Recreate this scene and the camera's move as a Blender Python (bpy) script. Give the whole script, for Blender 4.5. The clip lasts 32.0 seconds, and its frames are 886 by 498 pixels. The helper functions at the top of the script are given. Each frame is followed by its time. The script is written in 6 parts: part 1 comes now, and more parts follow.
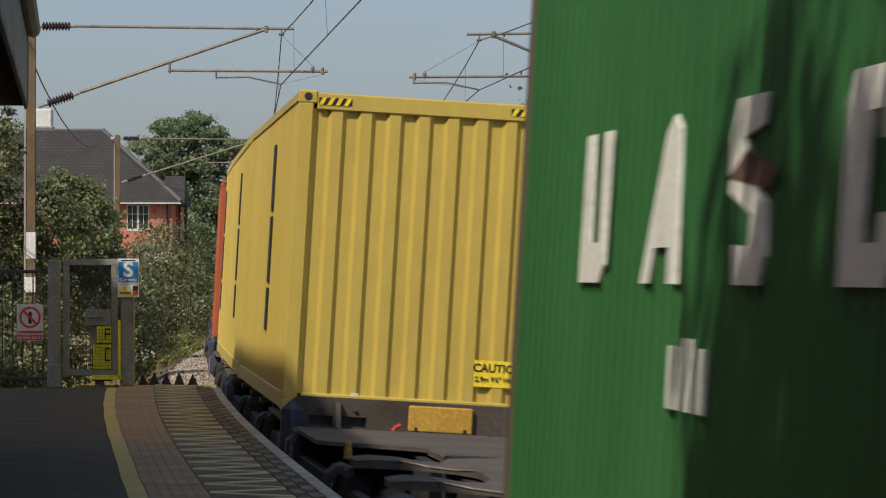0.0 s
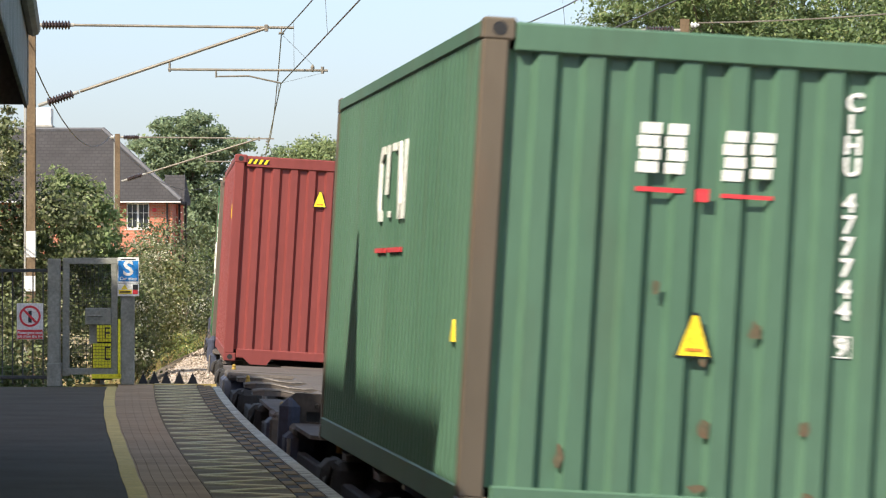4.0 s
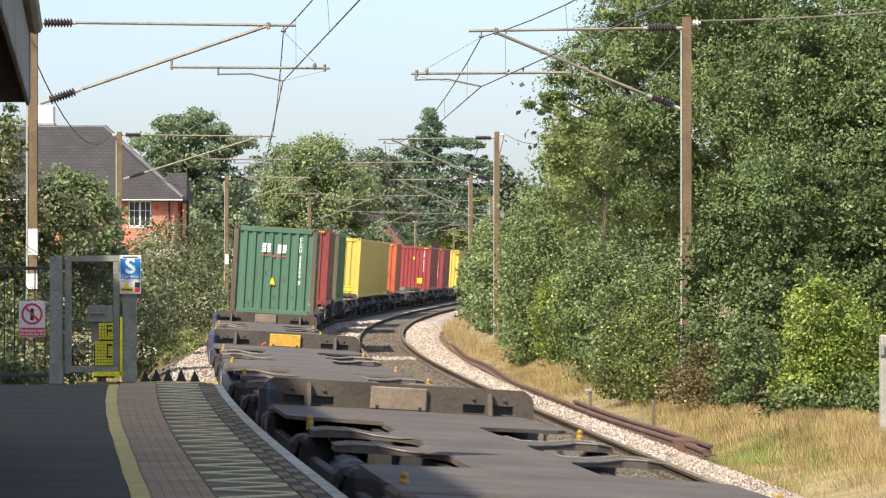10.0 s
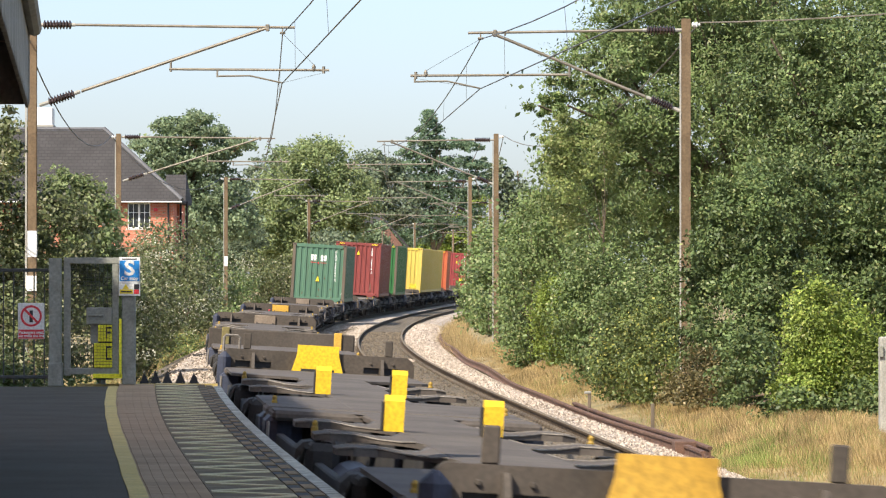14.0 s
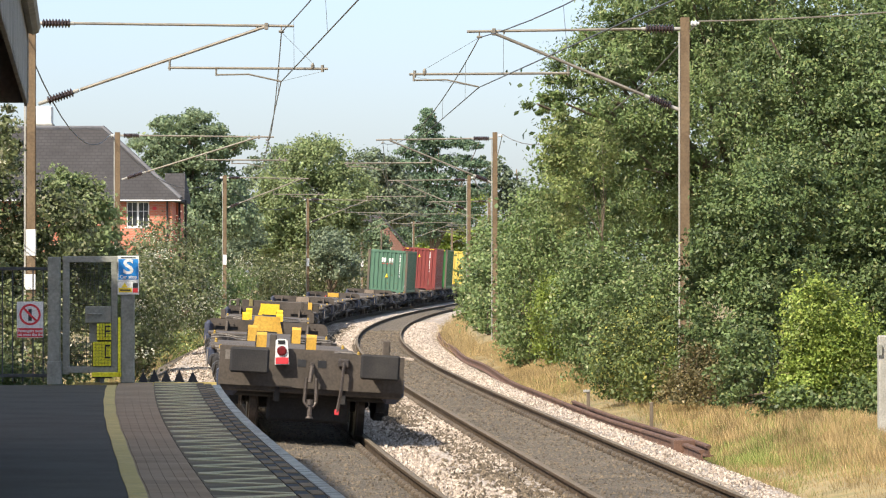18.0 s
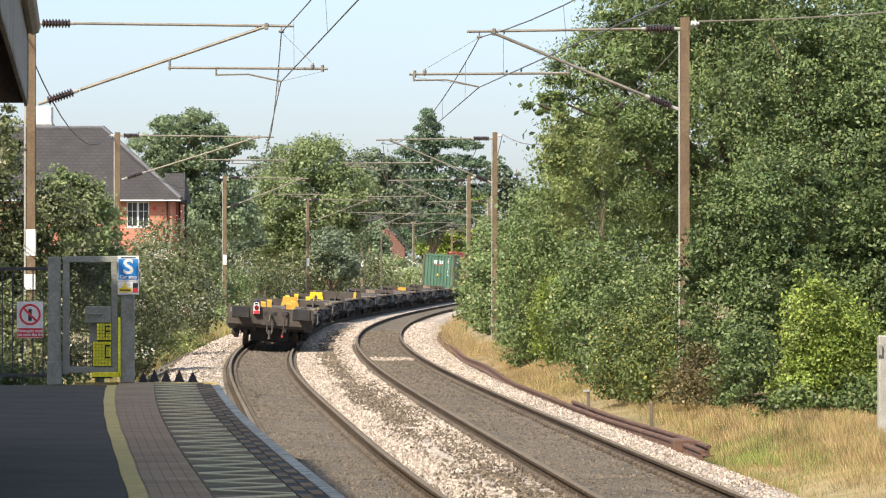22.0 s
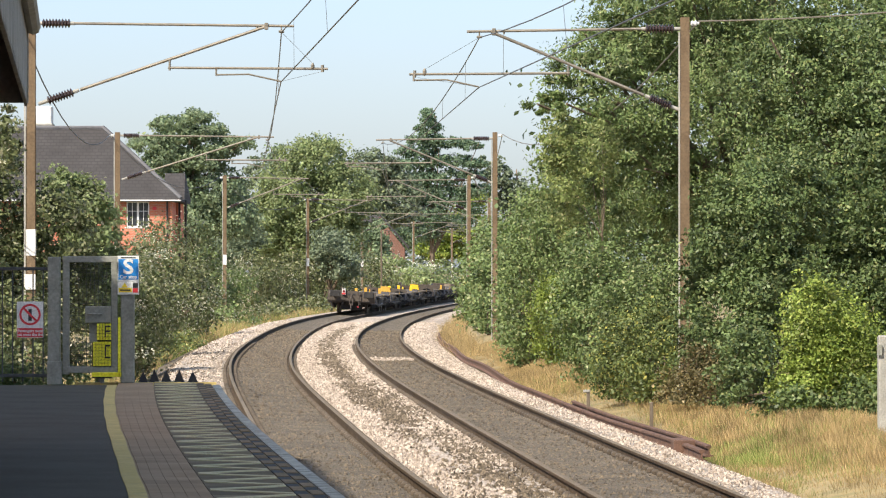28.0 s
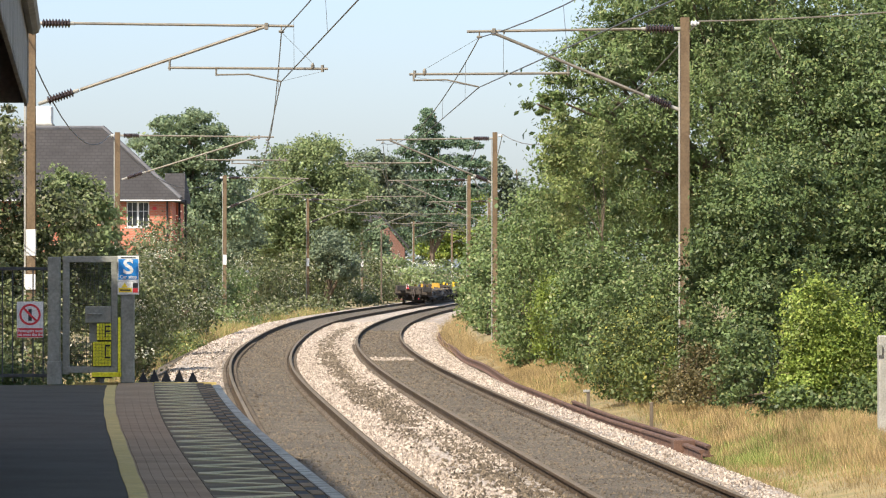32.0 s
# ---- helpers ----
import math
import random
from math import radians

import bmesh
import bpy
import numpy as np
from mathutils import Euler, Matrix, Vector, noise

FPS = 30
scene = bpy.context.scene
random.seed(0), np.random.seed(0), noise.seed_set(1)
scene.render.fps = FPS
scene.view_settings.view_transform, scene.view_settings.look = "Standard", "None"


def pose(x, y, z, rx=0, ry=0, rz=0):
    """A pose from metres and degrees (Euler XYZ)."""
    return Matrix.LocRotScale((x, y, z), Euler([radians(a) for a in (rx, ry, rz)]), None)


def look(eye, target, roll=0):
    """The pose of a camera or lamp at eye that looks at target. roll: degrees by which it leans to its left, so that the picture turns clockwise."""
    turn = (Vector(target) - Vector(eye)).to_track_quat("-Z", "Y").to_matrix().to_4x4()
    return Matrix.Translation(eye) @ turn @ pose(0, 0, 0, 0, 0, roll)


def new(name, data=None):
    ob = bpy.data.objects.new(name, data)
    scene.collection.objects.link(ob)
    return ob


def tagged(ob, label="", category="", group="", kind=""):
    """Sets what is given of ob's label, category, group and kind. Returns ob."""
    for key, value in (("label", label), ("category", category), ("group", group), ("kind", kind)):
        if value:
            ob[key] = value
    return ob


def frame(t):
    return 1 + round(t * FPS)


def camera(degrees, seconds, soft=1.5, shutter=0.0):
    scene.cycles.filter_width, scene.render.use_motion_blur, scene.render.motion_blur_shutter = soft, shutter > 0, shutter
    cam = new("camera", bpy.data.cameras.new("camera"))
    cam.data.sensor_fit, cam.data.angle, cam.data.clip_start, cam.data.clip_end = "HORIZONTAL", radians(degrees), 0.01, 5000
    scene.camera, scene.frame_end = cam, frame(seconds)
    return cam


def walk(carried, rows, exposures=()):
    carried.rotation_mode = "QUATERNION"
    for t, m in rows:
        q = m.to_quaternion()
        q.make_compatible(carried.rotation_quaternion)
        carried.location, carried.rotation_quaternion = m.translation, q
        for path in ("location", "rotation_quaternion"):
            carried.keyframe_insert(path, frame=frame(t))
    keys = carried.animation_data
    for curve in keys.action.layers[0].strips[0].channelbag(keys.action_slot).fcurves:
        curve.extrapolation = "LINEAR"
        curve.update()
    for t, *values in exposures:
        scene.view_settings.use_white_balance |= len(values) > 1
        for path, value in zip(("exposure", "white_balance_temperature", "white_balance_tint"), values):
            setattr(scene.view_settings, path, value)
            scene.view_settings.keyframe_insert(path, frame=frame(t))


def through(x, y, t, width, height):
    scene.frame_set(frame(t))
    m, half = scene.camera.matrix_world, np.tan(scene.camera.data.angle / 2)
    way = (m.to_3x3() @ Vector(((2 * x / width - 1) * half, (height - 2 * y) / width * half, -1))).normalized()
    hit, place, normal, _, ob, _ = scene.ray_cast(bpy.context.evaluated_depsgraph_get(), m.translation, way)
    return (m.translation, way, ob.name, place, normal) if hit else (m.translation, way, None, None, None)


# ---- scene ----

# ------------------------------------------------------------------ camera
EYE = 2.356
JOLTS = [(0, 0, 5), (.5, 0, 5), (1, -1, 4.5), (1.5, -1, 7), (2, 0, 5), (2.5, 0, 5), (3, 0, 3), (3.5, 0, 3), (5.5, -.5, 1.5),
         (6, 0, 0), (6.5, 1.5, 1.5), (7, .5, 3), (7.5, 3, 3), (8, 3, 2), (8.5, 3, 2), (9, 1, 1.8), (9.5, 1, 0), (10, 3.5, -1),
         (10.5, 2, -1), (11, 1.5, 0), (11.5, 1.5, 1.5), (12, 1.5, 1.5), (13, 1.5, 1.5), (13.5, 1.5, 0), (14, 2, 2.5),
         (14.5, 2.3, 1.5), (16.5, .5, -1.5), (17, 1.5, 0), (17.5, .5, 0), (18, 0, 0), (32, 0, 0)]
FOCAL = 8726.5
cam = camera(10.2674, 32.0, 1.15, 0.35)
walk(cam, [(t, pose(0, 0, EYE, 90.2455 + math.degrees(dy / FOCAL), 0, math.degrees(dx / FOCAL))) for t, dx, dy in JOLTS],
     [(0, -.1), (.5, .1), (1, .38), (1.5, .55), (2, .72), (2.5, .83), (3, .93), (3.5, 1.0), (6, 1.06), (20, 1.07), (26, 1.0), (32, .99)])

# ------------------------------------------------------------------ light
SUN_EL, SUN_AZ = radians(46), radians(-141)      # azimuth clockwise from +y, the way the sun stands
world = bpy.data.worlds.new("sky")
world.use_nodes = True
scene.world = world
sky = world.node_tree.nodes.new("ShaderNodeTexSky")
sky.sky_type, sky.sun_disc, sky.sun_elevation, sky.sun_rotation = 'NISHITA', False, SUN_EL, SUN_AZ
sky.air_density, sky.dust_density, sky.ozone_density, sky.altitude = 1.0, 1.0, 1.3, 50
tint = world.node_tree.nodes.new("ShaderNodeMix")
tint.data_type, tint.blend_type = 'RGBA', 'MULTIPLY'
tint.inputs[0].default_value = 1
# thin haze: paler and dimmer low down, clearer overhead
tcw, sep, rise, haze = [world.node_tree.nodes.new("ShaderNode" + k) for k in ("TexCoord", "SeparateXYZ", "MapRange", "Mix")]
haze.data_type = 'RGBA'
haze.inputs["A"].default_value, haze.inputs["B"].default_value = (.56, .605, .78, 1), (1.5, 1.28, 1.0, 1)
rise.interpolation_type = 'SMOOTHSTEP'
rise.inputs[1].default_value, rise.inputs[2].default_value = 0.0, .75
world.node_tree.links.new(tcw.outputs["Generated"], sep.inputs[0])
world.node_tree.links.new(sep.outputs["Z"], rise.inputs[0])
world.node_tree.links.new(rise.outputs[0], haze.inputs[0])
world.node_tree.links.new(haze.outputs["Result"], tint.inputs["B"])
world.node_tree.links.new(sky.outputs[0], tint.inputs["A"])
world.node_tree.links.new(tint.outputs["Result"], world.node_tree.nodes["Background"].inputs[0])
world.node_tree.nodes["Background"].inputs[1].default_value = 0.125
sun_data = bpy.data.lights.new("sun", 'SUN')
sun_data.energy, sun_data.angle, sun_data.color = 3.9, radians(.6), (1, .91, .76)
sun = new("sun", sun_data)
sun.matrix_world = look((math.sin(SUN_AZ) * math.cos(SUN_EL) * 50, math.cos(SUN_AZ) * math.cos(SUN_EL) * 50, math.sin(SUN_EL) * 50), (0, 0, 0))


# ------------------------------------------------------------------ mesh helpers
class Geo:
    """Points and faces of one mesh."""
    def __init__(self):
        self.v, self.f, self.smooth = [], [], False

    def add(self, verts, faces):
        n = len(self.v)
        self.v += [tuple(p) for p in verts]
        self.f += [tuple(i + n for i in f) for f in faces]
        return self

    def box(self, x0, y0, z0, x1, y1, z1, c=0.0, m=None):
        """A box with chamfered edges."""
        lo, hi = (min(x0, x1), min(y0, y1), min(z0, z1)), (max(x0, x1), max(y0, y1), max(z0, z1))
        if c <= 0:
            vs = [(a, b, d) for a in (lo[0], hi[0]) for b in (lo[1], hi[1]) for d in (lo[2], hi[2])]
            fs = [(0, 1, 3, 2), (4, 6, 7, 5), (0, 4, 5, 1), (2, 3, 7, 6), (0, 2, 6, 4), (1, 5, 7, 3)]
        else:
            c = min(c, *[(h - l) * .45 for l, h in zip(lo, hi)])
            vs, ids = [], {}
            for a in (0, 1):
                for b in (0, 1):
                    for d in (0, 1):
                        o = [(lo, hi)[k][i] for i, k in enumerate((a, b, d))]
                        s = [(1, -1)[k] * c for k in (a, b, d)]
                        for ax in range(3):
                            p = [o[i] + (0 if i == ax else s[i]) for i in range(3)]
                            ids[a, b, d, ax] = len(vs)
                            vs.append(p)
            fs = []
            for ax in range(3):
                u, w = [i for i in range(3) if i != ax]
                for k in (0, 1):
                    ring = []
                    for p, q in ((0, 0), (1, 0), (1, 1), (0, 1)):
                        key = [0, 0, 0]
                        key[ax], key[u], key[w] = k, p, q
                        ring.append(ids[(*key, ax)])
                    fs.append(ring)
                for p in (0, 1):
                    for q in (0, 1):
                        k0, k1 = [0, 0, 0], [0, 0, 0]
                        k0[u], k0[w], k1[u], k1[w], k1[ax] = p, q, p, q, 1
                        fs.append([ids[(*k0, u)], ids[(*k1, u)], ids[(*k1, w)], ids[(*k0, w)]])
            for a in (0, 1):
                for b in (0, 1):
                    for d in (0, 1):
                        fs.append([ids[a, b, d, 0], ids[a, b, d, 1], ids[a, b, d, 2]])
        if m:
            vs = [m @ Vector(p) for p in vs]
        return self.add(vs, fs)

    def tube(self, pts, r, n=8, r1=None, caps=True):
        """A round bar along points."""
        pts = [Vector(p) for p in pts]
        r1 = r if r1 is None else r1
        rings = []
        for i, p in enumerate(pts):
            d = (pts[min(i + 1, len(pts) - 1)] - pts[max(i - 1, 0)]).normalized()
            a = d.orthogonal().normalized() if i == 0 else (a - d * a.dot(d)).normalized()
            b = d.cross(a)
            rr = r + (r1 - r) * i / max(1, len(pts) - 1)
            rings.append([p + (a * math.cos(k * math.tau / n) + b * math.sin(k * math.tau / n)) * rr for k in range(n)])
        vs = [q for g in rings for q in g]
        fs = [(i * n + k, i * n + (k + 1) % n, (i + 1) * n + (k + 1) % n, (i + 1) * n + k) for i in range(len(pts) - 1) for k in range(n)]
        if caps:
            fs += [tuple(range(n))[::-1], tuple((len(pts) - 1) * n + k for k in range(n))]
        return self.add(vs, fs)

    def lathe(self, p, q, prof, n=12):
        """Turned shape from p to q: prof is (share of the way, radius)."""
        p, q = Vector(p), Vector(q)
        d = (q - p).normalized()
        a = d.orthogonal().normalized()
        b = d.cross(a)
        vs = [p.lerp(q, s) + (a * math.cos(k * math.tau / n) + b * math.sin(k * math.tau / n)) * r for s, r in prof for k in range(n)]
        m = len(prof)
        fs = [(i * n + k, i * n + (k + 1) % n, (i + 1) * n + (k + 1) % n, (i + 1) * n + k) for i in range(m - 1) for k in range(n)]
        fs += [tuple(range(n))[::-1], tuple((m - 1) * n + k for k in range(n))]
        return self.add(vs, fs)

    def prism(self, outline, z0, z1, m=None):
        """An outline in x, y raised from z0 to z1."""
        n = len(outline)
        vs = [(x, y, z0) for x, y in outline] + [(x, y, z1) for x, y in outline]
        fs = [tuple(range(n))[::-1], tuple(range(n, 2 * n))] + [(k, (k + 1) % n, n + (k + 1) % n, n + k) for k in range(n)]
        if m:
            vs = [m @ Vector(p) for p in vs]
        return self.add(vs, fs)

    def strip(self, rows, closed=False):
        """A sheet through rows of points."""
        k = len(rows[0])
        vs = [p for r in rows for p in r]
        fs = [(i * k + j, (i + 1) * k + j, (i + 1) * k + (j + 1) % k, i * k + (j + 1) % k)
              for i in range(len(rows) - 1) for j in range(k if closed else k - 1)]
        if closed:
            fs += [tuple(range(k)), tuple(((len(rows) - 1) * k + j for j in range(k)))[::-1]]
        return self.add(vs, fs)

    def mesh(self, name, mat):
        me = bpy.data.meshes.new(name)
        me.from_pydata(self.v, [], self.f)
        if mat:
            me.materials.append(mat)
        bm = bmesh.new()
        bm.from_mesh(me)
        bmesh.ops.recalc_face_normals(bm, faces=bm.faces)
        bm.to_mesh(me)
        bm.free()
        if self.smooth:
            me.polygons.foreach_set("use_smooth", [True] * len(me.polygons))
        return me


def part(name, geo, mat, parent=None, label="", kind=""):
    """One mesh object under a thing or a part."""
    me = geo.mesh(name, mat) if isinstance(geo, Geo) else geo
    ob = new(name, me)
    ob.parent = parent
    return tagged(ob, label, kind=kind)


def thing(name, label, category, group="", kind="", m=None):
    ob = tagged(new(name), label, category, group, kind)
    ob.empty_display_size = .2
    if m:
        ob.matrix_basis = m
    return ob


def letters(name, text, size, m, mat, parent, squeeze=1.0, thick=0.003, label="", bold=0.025):
    """Words in the built-in font as a mesh; m turns the x, y plane of the words to its place."""
    cu = bpy.data.curves.new(name, 'FONT')
    cu.body, cu.size, cu.extrude, cu.align_x, cu.align_y, cu.resolution_u, cu.offset = text, size, thick, 'CENTER', 'CENTER', 3, size * bold
    tmp = bpy.data.objects.new(name, cu)
    me = bpy.data.meshes.new_from_object(tmp)
    me.transform(m @ Matrix.Diagonal((squeeze, 1, 1, 1)))
    me.materials.clear()
    me.materials.append(mat)
    bpy.data.objects.remove(tmp)
    return part(name, me, mat, parent, label)


# ------------------------------------------------------------------ materials
def shader(name):
    m = bpy.data.materials.new(name)
    m.use_nodes = True
    nt = m.node_tree
    return m, nt, nt.nodes["Principled BSDF"]


def surf(name, c1, c2, scale=6.0, rough=.7, metal=0.0, bump=.2, fine=40.0, stain=None, stain_amount=.4, rnd=0.0, grain=.2, stretch=(1, 1, 1), depth=.01):
    """A surface with broad variation, fine grain and stains."""
    m, nt, bs = shader(name)
    N, L = nt.nodes.new, nt.links.new
    tc, mp = N("ShaderNodeTexCoord"), N("ShaderNodeMapping")
    mp.inputs["Scale"].default_value = stretch
    L(tc.outputs["Object"], mp.inputs[0])
    n1, n2 = N("ShaderNodeTexNoise"), N("ShaderNodeTexNoise")
    for n, s, d in ((n1, scale, 5), (n2, fine, 3)):
        n.inputs["Scale"].default_value, n.inputs["Detail"].default_value = s, d
        L(mp.outputs[0], n.inputs["Vector"])
    ramp = N("ShaderNodeMapRange")
    ramp.inputs[1].default_value, ramp.inputs[2].default_value = .35, .65
    L(n1.outputs[0], ramp.inputs[0])
    mix = N("ShaderNodeMix")
    mix.data_type = 'RGBA'
    mix.inputs["A"].default_value, mix.inputs["B"].default_value = (*c1, 1), (*c2, 1)
    L(ramp.outputs[0], mix.inputs[0])
    out = mix.outputs["Result"]
    g = N("ShaderNodeMapRange")
    g.inputs[1].default_value, g.inputs[2].default_value, g.inputs[3].default_value, g.inputs[4].default_value = .3, .7, 1 - grain, 1 + grain
    L(n2.outputs[0], g.inputs[0])
    mul = N("ShaderNodeMix")
    mul.data_type, mul.blend_type = 'RGBA', 'MULTIPLY'
    mul.inputs[0].default_value = 1
    L(out, mul.inputs["A"])
    L(g.outputs[0], mul.inputs["B"])
    out = mul.outputs["Result"]
    if rnd:
        oi = N("ShaderNodeObjectInfo")
        r = N("ShaderNodeMapRange")
        r.inputs[3].default_value, r.inputs[4].default_value = 1 - rnd, 1 + rnd
        L(oi.outputs["Random"], r.inputs[0])
        m2 = N("ShaderNodeMix")
        m2.data_type, m2.blend_type = 'RGBA', 'MULTIPLY'
        m2.inputs[0].default_value = 1
        L(out, m2.inputs["A"])
        L(r.outputs[0], m2.inputs["B"])
        out = m2.outputs["Result"]
    if stain:
        n3, r3 = N("ShaderNodeTexNoise"), N("ShaderNodeMapRange")
        n3.inputs["Scale"].default_value, n3.inputs["Detail"].default_value = scale * 2.3, 6
        r3.inputs[1].default_value, r3.inputs[2].default_value, r3.inputs[4].default_value = .56, .74, stain_amount
        L(mp.outputs[0], n3.inputs["Vector"])
        L(n3.outputs[0], r3.inputs[0])
        m3 = N("ShaderNodeMix")
        m3.data_type = 'RGBA'
        m3.inputs["B"].default_value = (*stain, 1)
        L(r3.outputs[0], m3.inputs[0])
        L(out, m3.inputs["A"])
        out = m3.outputs["Result"]
    L(out, bs.inputs["Base Color"])
    bs.inputs["Roughness"].default_value, bs.inputs["Metallic"].default_value = rough, metal
    if bump:
        b = N("ShaderNodeBump")
        b.inputs["Strength"].default_value, b.inputs["Distance"].default_value = bump, depth
        L(n2.outputs[0], b.inputs["Height"])
        L(b.outputs[0], bs.inputs["Normal"])
    return m


def leaf_mat(name, dark, light, odd, through=.35):
    """Leaves that differ one from another, with light through them."""
    m, nt, bs = shader(name)
    N, L = nt.nodes.new, nt.links.new
    geo, ramp = N("ShaderNodeNewGeometry"), N("ShaderNodeValToRGB")
    e = ramp.color_ramp.elements
    mid = [(a + b) / 2 for a, b in zip(dark, light)]
    e[0].color, e[1].color = (*[1.25 * (.55 * c + .45 * q) for c, q in zip(dark, mid)], 1), (*[1.25 * (.6 * c + .4 * q) for c, q in zip(light, mid)], 1)
    e[1].position = .82
    k = e.new(.97)
    k.color = (*odd, 1)
    L(geo.outputs["Random Per Island"], ramp.inputs[0])
    tc, n1, mul, rg = N("ShaderNodeTexCoord"), N("ShaderNodeTexNoise"), N("ShaderNodeMix"), N("ShaderNodeMapRange")
    n1.inputs["Scale"].default_value, n1.inputs["Detail"].default_value = 1.5, 3
    rg.inputs[1].default_value, rg.inputs[2].default_value, rg.inputs[3].default_value, rg.inputs[4].default_value = .32, .68, .5, 1.5
    L(tc.outputs["Object"], n1.inputs["Vector"])
    L(n1.outputs[0], rg.inputs[0])
    mul.data_type, mul.blend_type = 'RGBA', 'MULTIPLY'
    mul.inputs[0].default_value = 1
    L(ramp.outputs[0], mul.inputs["A"])
    L(rg.outputs[0], mul.inputs["B"])
    L(mul.outputs["Result"], bs.inputs["Base Color"])
    bs.inputs["Roughness"].default_value = .48
    bs.inputs["Specular IOR Level"].default_value = .3
    tr, sh = N("ShaderNodeBsdfTranslucent"), N("ShaderNodeMixShader")
    L(mul.outputs["Result"], tr.inputs[0])
    sh.inputs[0].default_value = through
    L(bs.outputs[0], sh.inputs[1])
    L(tr.outputs[0], sh.inputs[2])
    L(sh.outputs[0], nt.nodes["Material Output"].inputs[0])
    return m


def stone_mat(name, c1, c2, c3, scale):
    """Crushed stone: each stone its own tone, dust in between."""
    m, nt, bs = shader(name)
    N, L = nt.nodes.new, nt.links.new
    tc, vo, ra, n1, mul, rg, b = (N("ShaderNodeTexCoord"), N("ShaderNodeTexVoronoi"), N("ShaderNodeValToRGB"), N("ShaderNodeTexNoise"),
                                  N("ShaderNodeMix"), N("ShaderNodeMapRange"), N("ShaderNodeBump"))
    vo.inputs["Scale"].default_value = scale
    n1.inputs["Scale"].default_value, n1.inputs["Detail"].default_value = .8, 4
    L(tc.outputs["Object"], vo.inputs["Vector"])
    L(tc.outputs["Object"], n1.inputs["Vector"])
    e = ra.color_ramp.elements
    e[0].color, e[1].color = (*c1, 1), (*c2, 1)
    k = e.new(.55)
    k.color = (*c3, 1)
    L(vo.outputs["Color"], ra.inputs[0])
    rg.inputs[1].default_value, rg.inputs[2].default_value, rg.inputs[3].default_value, rg.inputs[4].default_value = .3, .7, .68, 1.18
    L(n1.outputs[0], rg.inputs[0])
    mul.data_type, mul.blend_type = 'RGBA', 'MULTIPLY'
    mul.inputs[0].default_value = 1
    L(ra.outputs[0], mul.inputs["A"])
    L(rg.outputs[0], mul.inputs["B"])
    L(mul.outputs["Result"], bs.inputs["Base Color"])
    b.inputs["Strength"].default_value, b.inputs["Distance"].default_value = .8, .03
    b.invert = True
    L(vo.outputs["Distance"], b.inputs["Height"])
    L(b.outputs[0], bs.inputs["Normal"])
    bs.inputs["Roughness"].default_value = .9
    return m


M_BALLAST = stone_mat("ballast stone", (.22, .18, .145), (.60, .52, .455), (.43, .365, .31), 34)
M_DIRTY = stone_mat("dirty ballast", (.05, .04, .028), (.235, .19, .14), (.118, .095, .068), 34)
def loose_mat(name, c1, c2):
    m, nt, bs = shader(name)
    geo, ra = nt.nodes.new("ShaderNodeNewGeometry"), nt.nodes.new("ShaderNodeValToRGB")
    ra.color_ramp.elements[0].color, ra.color_ramp.elements[1].color = (*c1, 1), (*c2, 1)
    nt.links.new(geo.outputs["Random Per Island"], ra.inputs[0])
    nt.links.new(ra.outputs[0], bs.inputs["Base Color"])
    bs.inputs["Roughness"].default_value = .9
    return m


M_LOOSE = loose_mat("loose pale stone", (.17, .13, .10), (.55, .47, .395))
M_DIRTSTONE = loose_mat("loose dirty stone", (.05, .039, .027), (.2, .158, .112))
M_RAIL = surf("rail steel", (.058, .042, .029), (.095, .07, .049), 3, .85, 0, .1)
M_RAILTOP = surf("worn rail head", (.12, .097, .07), (.185, .152, .115), 5, .7, 0, .05)
M_CLIP = surf("rail fastening steel", (.06, .046, .033), (.105, .08, .056), 5, .8, 0, .1)
M_RUST = surf("rusted rail", (.085, .047, .033), (.15, .083, .057), 4, .85, .2, .3, 60)
M_SLEEPER = surf("sleeper concrete", (.19, .16, .13), (.28, .24, .2), 5, .9, 0, .3, rnd=.2)
M_EARTH = surf("earth and dry grass", (.19, .15, .075), (.30, .23, .11), .5, .95, 0, .5, 9, (.09, .11, .03), .7)
M_TARMAC = surf("platform asphalt", (.078, .067, .051), (.1, .087, .067), 1.2, .85, 0, .4, 90)
M_COPING = surf("edge paving", (.27, .27, .235), (.5, .49, .43), 5, .8, 0, .4, 45, (.09, .088, .075), .9)
M_TACTILE = surf("brown tactile paving", (.31, .215, .13), (.38, .27, .17), 2, .8, 0, .3, 60, rnd=.1)
M_EDGE = surf("olive brown edge block", (.2, .15, .09), (.27, .2, .125), 3, .85, 0, .3, 60, rnd=.2)
M_DECK = surf("dark deck panel", (.138, .108, .066), (.2, .158, .1), 3, .8, 0, .3, 60, rnd=.15)
M_GRIT = surf("pale grit strip", (.5, .44, .27), (.62, .55, .35), 6, .8, 0, .2, 70, (.3, .25, .15), .5)
M_YLINE = surf("worn yellow line", (.54, .41, .15), (.62, .48, .19), 3, .8, 0, .2, 60, (.3, .28, .2), .5)
for n in (M_TARMAC, M_COPING, M_TACTILE, M_EDGE, M_DECK, M_GRIT, M_YLINE, M_RAIL, M_RAILTOP):
    n.node_tree.nodes["Principled BSDF"].inputs["Specular IOR Level"].default_value = .1
M_BRICKWALL = surf("platform wall brick", (.2, .13, .1), (.3, .2, .15), 5, .9, 0, .3)
M_GALV = surf("painted grey steel", (.195, .2, .172), (.265, .27, .235), 4, .6, 0, .15, 30, (.13, .13, .11), .4)
